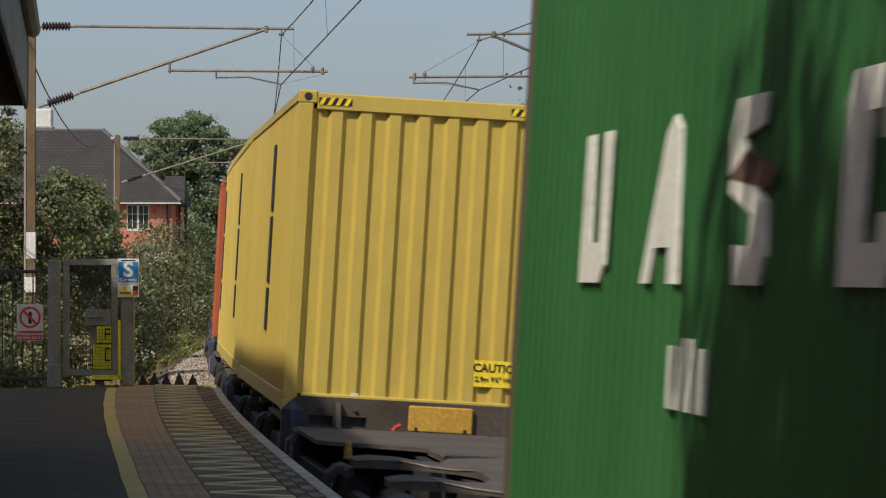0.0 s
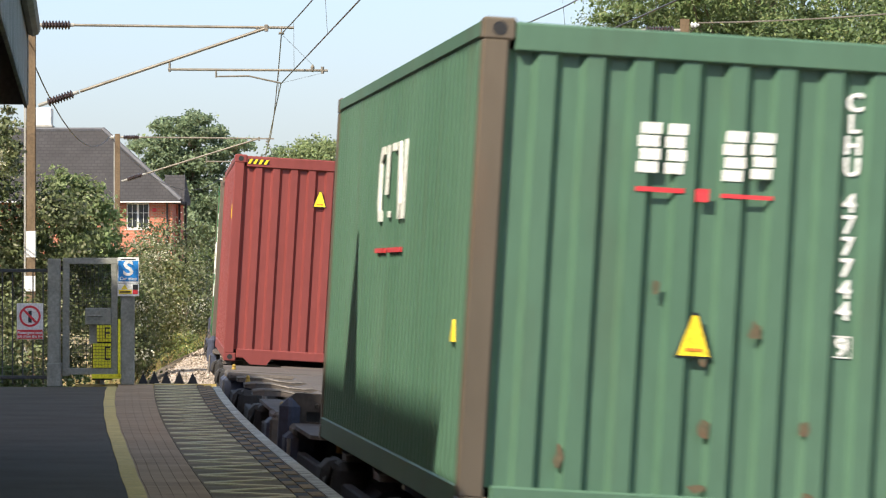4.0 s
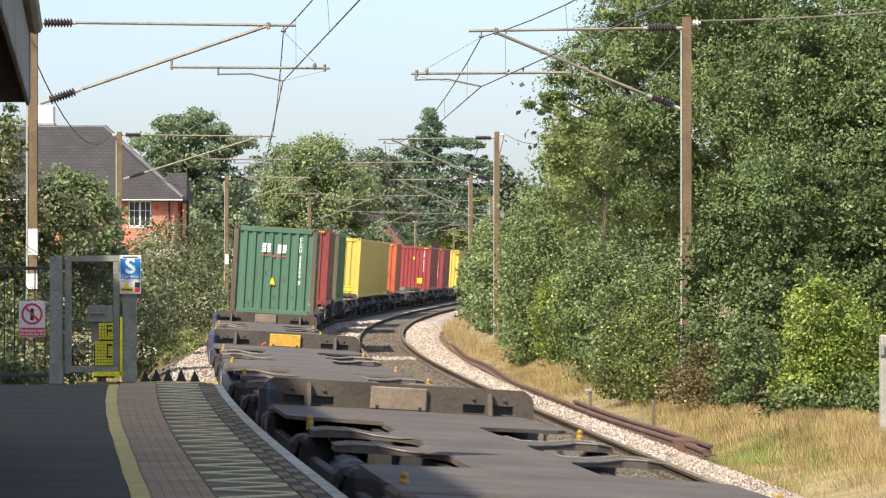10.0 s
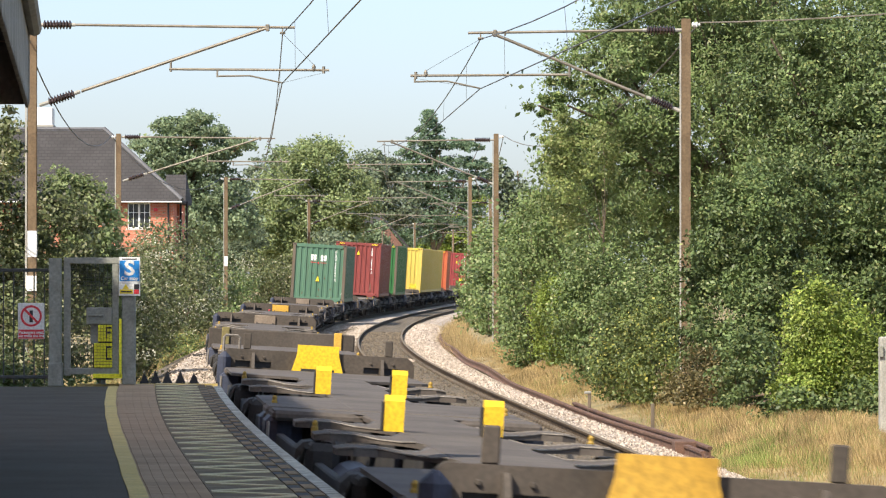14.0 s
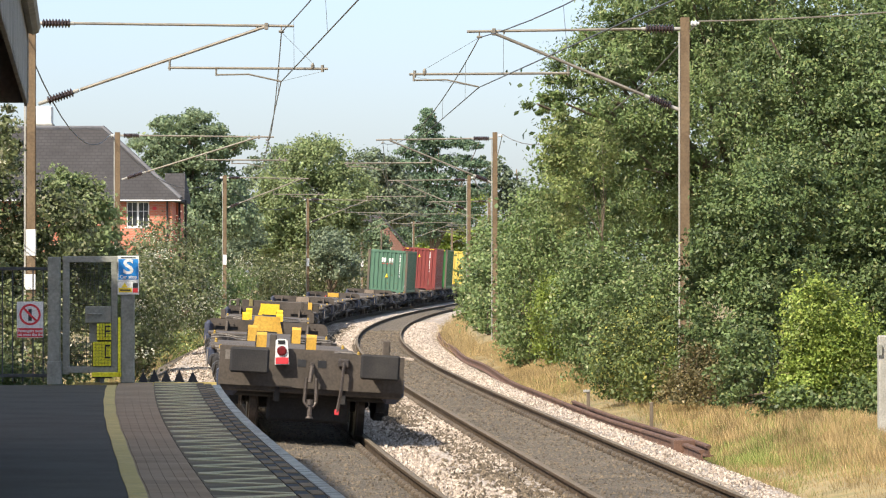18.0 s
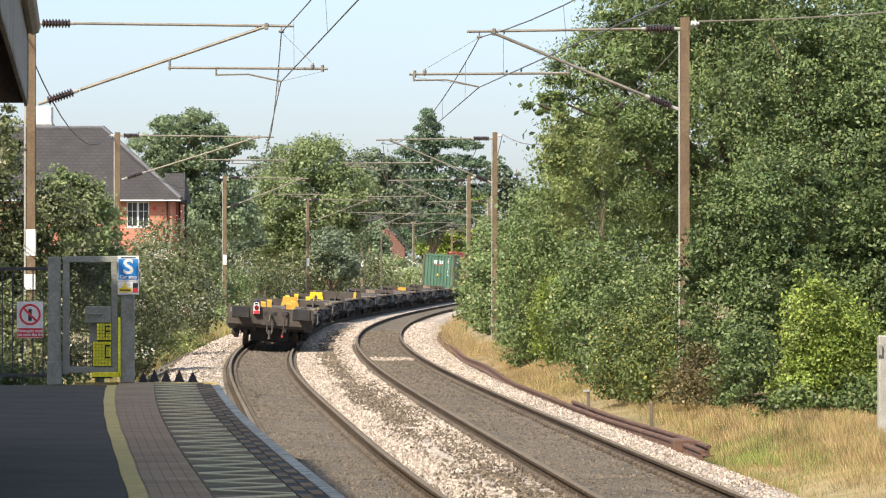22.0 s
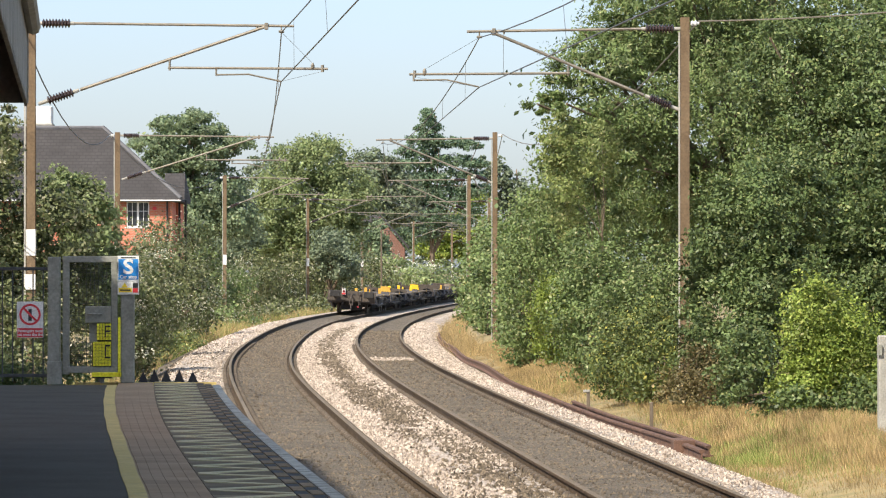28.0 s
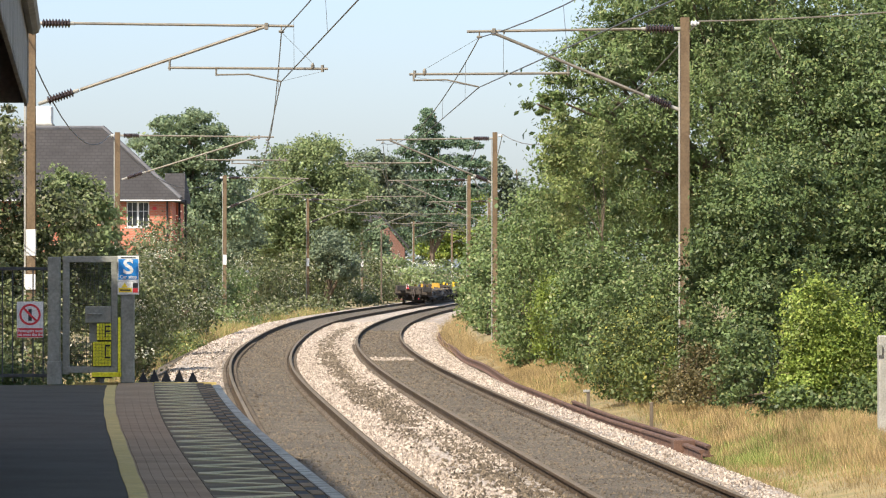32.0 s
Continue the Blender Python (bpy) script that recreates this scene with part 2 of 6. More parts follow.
M_MESHW = surf("dark wire mesh", (.05, .055, .055), (.08, .085, .085), 8, .6, .4, .1)
M_MAST = surf("rusty brown mast steel", (.125, .083, .046), (.185, .13, .076), 1.6, .75, .25, .3, 30)
M_TUBE = surf("weathered tube", (.16, .142, .115), (.235, .21, .172), 3, .6, .4, .15)
M_INSUL = surf("brown insulator glaze", (.035, .024, .022), (.055, .036, .032), 6, .25, 0, 0)
M_WHITE = surf("white paint", (.62, .62, .60), (.72, .72, .70), 5, .55, 0, .1)
M_NUM = surf("bright white lettering", (.8, .8, .78), (.88, .88, .86), 5, .5, 0, .05)
M_WIRE = surf("dull wire", (.10, .10, .095), (.14, .14, .13), 5, .5, .6, 0)
M_CABLE = surf("black cable", (.025, .025, .027), (.04, .04, .04), 5, .6, 0, 0)
M_BLUE = surf("blue sign face", (.02, .22, .58), (.03, .25, .63), 4, .4, 0, 0)
M_RED = surf("red sign face", (.55, .03, .04), (.62, .05, .06), 4, .45, 0, 0)
M_YSIGN = surf("yellow sign face", (.85, .62, .02), (.9, .68, .04), 4, .45, 0, 0)
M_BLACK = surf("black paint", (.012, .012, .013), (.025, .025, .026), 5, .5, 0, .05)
M_YBRIGHT = surf("bright yellow plastic", (.78, .72, .02), (.86, .8, .04), 5, .5, 0, .1)
M_DKRED = surf("dark red lens", (.10, .006, .008), (.14, .01, .012), 5, .15, 0, 0)
M_WDECK = surf("worn brown deck steel", (.064, .053, .046), (.1, .084, .073), 1.4, .85, 0, .25, 25, (.15, .12, .1), .35)
M_WAGON = surf("dark brown wagon steel", (.048, .039, .031), (.08, .065, .053), 1.4, .85, 0, .25, 25, (.1, .072, .052), .2)
M_WAGONBLUE = surf("grimy blue wagon steel", (.032, .038, .062), (.05, .056, .085), 1.6, .6, .2, .2, 25, (.07, .06, .055), .5)
M_PALE = surf("worn steel edge", (.17, .15, .13), (.24, .215, .19), 2, .65, .3, .2)
M_UNDER = surf("underframe grime", (.018, .017, .018), (.035, .032, .03), 3, .8, .1, .3)
M_WHEEL = surf("wheel steel", (.06, .052, .047), (.12, .10, .09), 4, .5, .6, .1)
M_YWAG = surf("yellow wagon paint", (.66, .42, .015), (.72, .48, .02), 1.5, .55, 0, .15, 30, (.38, .22, .03), .35)
M_YOLD = surf("faded yellow flap", (.44, .25, .03), (.52, .31, .045), 2, .6, 0, .2, 30, (.25, .16, .05), .5)
M_SPIGOT = surf("grimy brass-yellow pin", (.3, .19, .03), (.4, .26, .04), 3, .6, .1, .2)
M_TABOLD = surf("grimy olive tab", (.14, .115, .04), (.2, .165, .06), 3, .7, 0, .2, 30, (.08, .07, .04), .5)
M_FLAPBR = surf("brown flap steel", (.17, .13, .095), (.23, .18, .135), 2, .65, .1, .2, 30)
M_BRICK = surf("red brick", (.48, .15, .085), (.58, .20, .12), 4, .9, 0, .3, 30, rnd=.18)
M_MORTAR = surf("mortar", (.36, .25, .19), (.42, .3, .23), 3, .95, 0, .3)
M_SLATE = surf("grey roof tile", (.085, .085, .095), (.125, .125, .135), 2, .8, 0, .3, 20, rnd=.15)
M_GLASS = surf("dark window glass", (.03, .035, .04), (.05, .055, .06), .6, .08, 0, 0)
M_TIMBER = surf("weathered timber", (.11, .085, .06), (.17, .135, .1), 3, .85, 0, .3, 40, stretch=(1, 1, .2))
M_CANOPY = surf("old canopy paint", (.2, .195, .17), (.3, .29, .255), 2, .8, 0, .3, 30, (.1, .095, .08), .6)
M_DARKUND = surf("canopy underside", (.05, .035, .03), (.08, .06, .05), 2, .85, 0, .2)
M_CONCRETE = surf("pale concrete", (.27, .265, .24), (.36, .345, .31), 3, .9, 0, .3)
M_BARK = surf("bark", (.10, .075, .05), (.17, .13, .09), 6, .95, 0, .6, 30, stretch=(1, 1, .25))
M_LEAF_A = leaf_mat("ash leaf", (.058, .092, .03), (.15, .198, .072), (.27, .28, .13), .25)
M_LEAF_B = leaf_mat("maple leaf", (.05, .082, .031), (.132, .176, .07), (.22, .235, .1), .22)
# Darker copy of the maple leaf; thicket shade is put into its colour.
M_LEAF_C = leaf_mat("darkened maple leaf", (.036, .062, .022), (.115, .155, .055), (.19, .21, .08), .2)
M_LEAF_BRIGHT = leaf_mat("bright young leaf", (.085, .13, .026), (.225, .28, .058), (.33, .35, .09), .32)
M_LEAF_BRAMBLE = leaf_mat("bramble leaf", (.045, .066, .02), (.125, .155, .048), (.3, .28, .07), .2)
M_LEAF_BROWN = leaf_mat("browning bramble leaf", (.055, .052, .022), (.15, .125, .055), (.26, .19, .09), .2)
M_LEAF_OLIVE = leaf_mat("olive bramble leaf", (.052, .068, .028), (.135, .152, .066), (.3, .29, .19), .28)
# Next four: distance haze is put into the leaf colours, paler and bluer.
M_LEAF_PINE = leaf_mat("haze-paled pine needle", (.088, .126, .074), (.195, .25, .14), (.25, .29, .17), .38)
M_LEAF_SPRUCE = leaf_mat("haze-paled spruce needle", (.08, .128, .08), (.16, .228, .138), (.19, .24, .15), .45)
M_LEAF_FAR = leaf_mat("haze-paled far leaf", (.085, .112, .072), (.175, .215, .135), (.23, .26, .17), .35)
M_LEAF_LIME = leaf_mat("haze-paled lime leaf", (.12, .158, .066), (.235, .283, .13), (.32, .345, .17), .42)
M_LEAF_PALE = leaf_mat("yellowing pale leaf", (.1, .135, .042), (.21, .245, .09), (.34, .33, .15), .45)
M_BLOSSOM = leaf_mat("pale seed head", (.3, .3, .22), (.55, .55, .44), (.7, .7, .6))
M_STRAW = leaf_mat("dry grass blade", (.13, .09, .04), (.40, .29, .14), (.19, .18, .07), .25)
M_GRASS = leaf_mat("green grass blade", (.09, .13, .03), (.19, .22, .06), (.4, .34, .14), .3)

# ------------------------------------------------------------------ the line of the tracks
KNOTS_Y = np.array([-320., -120, 20, 50, 80, 120, 170, 230, 290, 340, 400, 470, 560, 700, 900])
KNOTS_L = np.array([26.9, 12.1, 1.679, -.665, -2.44, -4.419, -5.613, -5.722, -3.98, -2.05, .3, 3.5, 8.4, 17.2, 32.])
KNOTS_R = np.array([29.8, 15.0, 3.95, 2.387, .908, -.871, -2.203, -2.065, -.473, 1.45, 3.8, 7.0, 11.9, 20.7, 35.5])


def spline(kx, ky):
    """A natural cubic curve through knots."""
    n, h = len(kx), np.diff(kx)
    a, b = np.zeros((n, n)), np.zeros(n)
    a[0, 0] = a[-1, -1] = 1
    for i in range(1, n - 1):
        a[i, i - 1:i + 2] = h[i - 1], 2 * (h[i - 1] + h[i]), h[i]
        b[i] = 6 * ((ky[i + 1] - ky[i]) / h[i] - (ky[i] - ky[i - 1]) / h[i - 1])
    m2 = np.linalg.solve(a, b)

    def at(y):
        i = int(min(max(np.searchsorted(kx, y) - 1, 0), n - 2))
        p = (kx[i + 1] - y) / h[i]
        q = 1 - p
        return float(p * ky[i] + q * ky[i + 1] + ((p ** 3 - p) * m2[i] + (q ** 3 - q) * m2[i + 1]) * h[i] ** 2 / 6)
    return at


left_x, right_x = spline(KNOTS_Y, KNOTS_L), spline(KNOTS_Y, KNOTS_R)
CANT = radians(3.35)


def off(track, y, d, z):
    """The point d metres to the right of a track's middle line at y."""
    m = (track(y + .5) - track(y - .5))
    n = math.hypot(1, m)
    return Vector((track(y) + d / n, y - d * m / n, z))


def steps(y0, y1):
    """Ever longer steps away from the eye."""
    out, y = [], y0
    while y < y1:
        out.append(y)
        y += 12 if y < 10 else 1.0 if y < 70 else 2.0 if y < 160 else 4 if y < 400 else 10
    return out + [y1]

# ------------------------------------------------------------------ ground
def ground_z(x, y):
    """The lie of the land: low beside the line, a little higher away from it."""
    l, r = x - left_x(min(max(y, -320), 900)), x - right_x(min(max(y, -320), 900))
    d = max(0, -l - 3.2, r - 3.0)
    return -.46 + min(.5, d * .05) + min(.38, max(0, r - 2.7) * .28) + .05 * noise.noise((x * .4, y * .1, 0))


def build_ground():
    xs = sorted({*range(-60, 61, 2), -1800, -900, -400, -200, -100, 100, 200, 400, 900, 1800})
    ys = [-900, -500, -320, -200, -100] + steps(-60, 420)[::2] + [450, 500, 560, 640, 760, 900, 1300, 2000, 3500]
    rows = [[(x, y, ground_z(x, y)) for x in xs] for y in ys]
    ob = part("ground", Geo().strip(rows), M_EARTH, kind="structure")
    tagged(ob, "dry grassy earth reaching to the horizon", "ground")


def build_ballast():
    ys = steps(-320, 880)
    rows, l4, r4 = [], [], []
    for y in ys:
        rough = lambda k: .022 * noise.noise((k * 3.1, y * .9, 1.7)) + .012 * noise.noise((k * 7.3, y * 3.1, 4.7))
        row = [off(left_x, y, d, z + rough(d)) for d, z in ((-3.3, -.56), (-2.9, -.4), (-2.1, -.04), (-1.3, -.02), (-.9, -.05), (-.6, -.07), (0, -.12), (.6, -.16), (.9, -.15), (1.25, -.13))]
        row += [off(right_x, y, d, z + rough(d + 5)) for d, z in ((-1.6, -.1), (-1.15, -.11), (-.7, -.13), (0, -.13), (.7, -.13), (1.1, -.12), (1.6, -.13), (2.1, -.3), (2.7, -.55))]
        rows.append(row)
        l4.append([off(left_x, y, d, -.079 - d * .0585 + .012 * noise.noise((d * 4, y * 1.3, 7))) for d in (-.69, -.35, 0, .35, .69)])
        r4.append([off(right_x, y, d, -.105 + .012 * noise.noise((d * 4, y * 1.3, 9))) for d in (-.69, -.35, 0, .35, .69)])
    bed = part("ballast", Geo().strip(rows), M_BALLAST, kind="structure")
    tagged(bed, "pale pinkish crushed stone ballast under two curving tracks", "ballast")
    for name, r in (("four_foot", l4), ("four_foot", r4)):
        part(name, Geo().strip(r), M_DIRTY, bed, "brown dirt-filled ballast between the rails")

    def patch(track, y0, y1, mid, half, z, seed):
        """A worn strip of dirt with a ragged edge."""
        r, n = [], int((y1 - y0) / .5)
        for i in range(n + 1):
            y = y0 + (y1 - y0) * i / n
            e = math.sin(math.pi * i / n) ** .35
            a, b = [half(y) * e * (1 + .7 * noise.noise((y * .45, seed + k, 2)) + .3 * noise.noise((y * 1.9, seed + k, 5))) for k in (0, 9)]
            c = mid(y) + .06 * noise.noise((y * .3, seed, 7))
            r.append([off(track, y, k, z(k)) for k in (c - a, c - a * .5, c, c + b * .5, c + b)])
        part("dirt_strip", Geo().strip(r), M_DIRTY, bed, "trodden brown dirt beside the ballast")
    patch(left_x, 64, 190, lambda y: -2.75, lambda y: .42, lambda d: float(np.interp(d, [-3.3, -2.9, -2.1], [-.54, -.38, -.02])) + .02, 4)
    return bed


RAIL = [(-.07, -.159), (.07, -.159), (.07, -.148), (.014, -.125), (.009, -.05), (.034, -.036), (.035, -.006), (.03, 0), (-.03, 0), (-.035, -.006), (-.034, -.036), (-.009, -.05), (-.014, -.125), (-.07, -.148)]


def rail_geo(track, d, z, y0, y1, cant=0.0, prof=RAIL):
    g = Geo()
    rows = []
    for y in steps(y0, y1):
        c = off(track, y, d, z)
        m = track(y + .5) - track(y - .5)
        rt = Vector((1, -m, -math.tan(cant))).normalized()
        up = Vector((rt.z * -1, 0, 1)).normalized()
        rows.append([c + rt * a + up * b for a, b in prof])
    return g.strip(rows, True)


def build_track(name, track, cant, z_mid, label):
    t = thing(name, label, "railway track", "tracks", "structure")
    for d in (-.7525, .7525):
        z = z_mid - d * math.tan(cant)
        r = part("rail", rail_geo(track, d, z - .004, -300, 860, cant), M_RAIL, t, "brown steel running rail")
        part("rail_head", rail_geo(track, d, z, -300, 860, cant, [(-.034, -.012), (.034, -.012), (.031, -.001), (.022, .001), (-.022, .001), (-.031, -.001)]), M_RAILTOP, r, "worn bright running surface")
    sl = Geo().box(-1.28, -.13, -.2, 1.28, .13, 0, .02).mesh("sleeper", M_SLEEPER)
    clips = Geo()
    y, i = 30.0, 0
    while y < 330:
        p = off(track, y, 0, z_mid - .142)
        m = track(y + .5) - track(y - .5)
        mat = Matrix.Translation(p) @ Matrix.Rotation(-math.atan(m), 4, 'Z') @ Matrix.Rotation(cant, 4, 'Y')
        if i < 290:
            s = part("sleeper", sl, M_SLEEPER, t)
            s.matrix_basis = mat
        if y < 160:
            for d in (-.7525, .7525):
                for e in (-.12, .12):
                    clips.box(d + e - .05, -.085, -.01, d + e + .045, .085, .075, .025, mat)
        y += .65 if y < 160 else 1.3
        i += 1
    part("rail_clips", clips, M_CLIP, t, "dark rail fastenings", "stuff")


FINE_Y = np.arange(-20, 420, .5)


def scatter(name, label, mat, zones, seed, r0, r1, soft=None):
    """Loose stones in strips beside a track: (track, from, to, near, far, count, height, fall past an edge)."""
    rng = np.random.default_rng(seed)
    base = np.array([(1, .2, -.3), (-1, -.2, -.3), (-.2, 1, -.3), (.2, -1, -.3), (.35, .1, .8), (-.35, -.1, .8)], float)
    tri = np.array([(0, 2, 4), (2, 1, 5), (2, 5, 4), (1, 3, 5), (3, 0, 4), (3, 4, 5)])
    V = []
    for track, a, b, y0, y1, count, height in zones:
        tx = np.array([track(y) for y in FINE_Y])
        y = y0 + (y1 - y0) * rng.random(count) ** 1.5
        d = a + (b - a) * (rng.random(count) if soft is None else (rng.random(count) + rng.random(count)) / 2)
        if soft:
            ends = np.sin(np.pi * np.clip((y - y0) / (y1 - y0), 0, 1)) ** .6 if y0 > 60 else np.clip((y1 - y) / 22, 0, 1)
            worn = np.array([.42 + .75 * noise.noise((p * 2.2, q * .16, seed)) + .5 * noise.noise((p * 5, q * .9, seed + 3)) for p, q in zip(d, y)])
            keep = rng.random(count) < worn * ends
            y, d, count = y[keep], d[keep], int(keep.sum())
        m = np.interp(y, FINE_Y, np.gradient(tx, FINE_Y))
        z = np.array([height(k) for k in d])
        p = np.stack([np.interp(y, FINE_Y, tx) + d, y - d * m, z], 1)
        r = rng.uniform(r0, r1, (count, 1, 1)) * rng.uniform(.6, 1.3, (count, 6, 1)) * (1 + np.maximum(0, y - 80) / 160)[:, None, None]
        V.append(base[None] * r * rng.uniform(.7, 1.3, (count, 1, 3)) + p[:, None] + rng.normal(0, .006, (count, 6, 3)))
    vs = np.concatenate(V).reshape(-1, 3)
    n = len(vs) // 6
    fs = (tri[None] + 6 * np.arange(n)[:, None, None]).reshape(-1, 3)
    me = bpy.data.meshes.new(name)
    me.from_pydata(vs.tolist(), [], fs.tolist())
    me.materials.append(mat)
    tagged(new(name, me), label, "stones", kind="stuff")


def scatter_stones():
    flat = lambda z: (lambda d: z)
    left_bank = lambda d: np.interp(-d, [1.4, 2.1, 2.9, 3.3], [-.03, -.05, -.4, -.55])
    right_bank = lambda d: np.interp(d, [.9, 1.6, 2.1, 2.7], [-.11, -.13, -.3, -.52])
    pale = [(left_x, -2.5, -.95, 62, 230, 7500, left_bank), (left_x, .88, 1.95, 40, 230, 26000, flat(-.112)), (right_x, -1.5, -.88, 62, 230, 12000, flat(-.1)),
            (right_x, .88, 2.45, 44, 230, 22000, right_bank), (right_x, -.68, .68, 134, 138, 420, flat(-.1))]
    scatter("loose_ballast", "loose pale crushed stones lying on the ballast", M_LOOSE, pale, 5, .015, .033)
    dirty = [(left_x, -.66, .66, 42, 200, 11000, lambda d: -.085 - .0585 * d), (right_x, -.66, .66, 42, 200, 11000, flat(-.11)), (left_x, -3.4, -2.2, 66, 200, 9000, lambda d: left_bank(d) + .015),
             (left_x, -2.5, -1.2, 66, 160, 1500, lambda d: left_bank(d) + .015), (right_x, 1.9, 2.5, 50, 120, 3000, right_bank), (left_x, -3.8, -2.9, 70, 180, 5000, flat(-.42))]
    scatter("dirty_ballast", "small brown stones and dirt between the rails", M_DIRTSTONE, dirty, 7, .011, .026)
    trodden = [(right_x, -1.9, -.75, 34, 80, 14000, flat(-.082)), (right_x, -2.1, -.9, 78, 108, 6500, flat(-.08)), (right_x, -2.1, -1.2, 66, 215, 13000, flat(-.082)), (left_x, .85, 1.5, 38, 62, 3000, flat(-.09))]
    scatter("trodden_ballast", "brown dirt-stained stones trodden into the ballast", M_DIRTSTONE, trodden, 8, .011, .028, True)


# ------------------------------------------------------------------ platform
PZ, P_END = .915, 63.2


def build_platform():
    p = thing("platform", "curved station platform with dark asphalt and boarded edge", "platform", kind="structure")
    ys = [-60, -40, -20, 0, 10, 20, 26] + [28 + i for i in range(35)]
    ys = [min(y, P_END) for y in ys]

    def band(name, d0, d1, z0, z1, mat, label):
        rows = [[off(left_x, y, -d1(y), z0), off(left_x, y, -d1(y), z1), off(left_x, y, -d0(y), z1), off(left_x, y, -d0(y), z0)] for y in ys]
        return part(name, Geo().strip(rows, True), mat, p, label)
    # the painted line wavers a little along the platform
    inner = lambda y: float(np.interp(y, [28, 33, 40, 48, 56, 63], [2.63, 2.618, 2.612, 2.635, 2.66, 2.668])) + .004 * math.sin(y * 1.3)
    band("asphalt", lambda y: inner(y) + .124, lambda y: 9.5, -.5, PZ, M_TARMAC, "dark grey asphalt surface")
    band("yellow_line", inner, lambda y: inner(y) + .122, .5, PZ + .003, M_YLINE, "faded yellow painted safety line")
    band("paving_bed", lambda y: 2.205, lambda y: inner(y) - .002, .5, PZ - .004, M_TACTILE, "brown paving bed")
    band("deck_base", lambda y: 1.47, lambda y: 2.203, .45, PZ - .012, M_DECK, "dark deck under the boards")
    band("coping", lambda y: 1.375, lambda y: 1.468, .62, PZ + .002, M_COPING, "pale grey platform edge strip")
    band("platform_wall", lambda y: 1.56, lambda y: 2.0, -.5, .45, M_BRICKWALL, "dark brick wall under the platform edge")
    # brown ribbed paving beside the line, slab by slab
    y, i = 28.0, 0
    while y < P_END - .1:
        y1 = min(y + .6, P_END)
        g = Geo()
        for k in range(5):
            w = (inner((y + y1) / 2) - 2.222) / 5
            a, b = 2.21 + k * w, 2.21 + k * w + w - .003
            q = [off(left_x, yy, -d, z) for z in (.8, PZ + .001) for yy, d in ((y + .004, a), (y1 - .004, a), (y1 - .004, b), (y + .004, b))]
            g.add(q, [(0, 1, 2, 3), (4, 5, 6, 7), (0, 1, 5, 4), (1, 2, 6, 5), (2, 3, 7, 6), (3, 0, 4, 7)])
        part("paving_slab", g, M_TACTILE, p)
        y = y1
    # deck boards with pale crossing grit strips
    y = 28.0
    six = [(0, 1, 2, 3), (4, 5, 6, 7), (0, 1, 5, 4), (1, 2, 6, 5), (2, 3, 7, 6), (3, 0, 4, 7)]
    while y < P_END - .05:
        y1 = min(y + 1.3, P_END)
        q = [off(left_x, yy, -d, z) for z in (.85, PZ - .004) for yy, d in ((y + .008, 1.66), (y1 - .008, 1.66), (y1 - .008, 2.2), (y + .008, 2.2))]
        b = part("deck_board", Geo().add(q, six), M_DECK, p)
        w = .085
        for k, (ya, yb) in enumerate(((y + .1, y + .62), (y + 1.2, y + .68))):
            q = [off(left_x, yy, -d, z) for z in (PZ - .006, PZ + .002 + .001 * k) for yy, d in ((ya - w, 1.67), (ya + w, 1.67), (yb + w, 2.19), (yb - w, 2.19))]
            part("grit_strip", Geo().add(q, six), M_GRIT, b, "pale yellowish anti-slip strip")
        y = y1
    # chequered blocks along the edge
    for row, d in enumerate((1.475, 1.568)):
        y = 28.0 + row * .55
        while y < P_END - .7:
            for k, (a0, a1, mat) in enumerate(((0, .52, M_UNDER), (.54, 1.1, M_EDGE))):
                q = [off(left_x, yy, -dd, z) for z in (.85, PZ - (.006, .001)[k]) for yy, dd in ((y + a0, d), (y + a1, d), (y + a1, d + .082), (y + a0, d + .082))]
                part("edge_block", Geo().add(q, six), mat, p)
            y += 1.12
    # yellow nosing across the end
    q = [off(left_x, yy, -d, z) for z in (.7, PZ + .006) for yy, d in ((P_END + .002, 1.4), (P_END + .09, 1.4), (P_END + .09, 3.2), (P_END + .002, 3.2))]
    part("end_nosing", Geo().add(q, [(0, 1, 2, 3), (4, 5, 6, 7), (0, 1, 5, 4), (1, 2, 6, 5), (2, 3, 7, 6), (3, 0, 4, 7)]), M_YLINE, p, "yellow strip across the platform end")


build_ground()
build_ballast()
build_track("track_left", left_x, CANT, .055, "canted railway track curving to the right")
build_track("track_right", right_x, 0.0, .03, "second railway track curving beside the first")
build_platform()


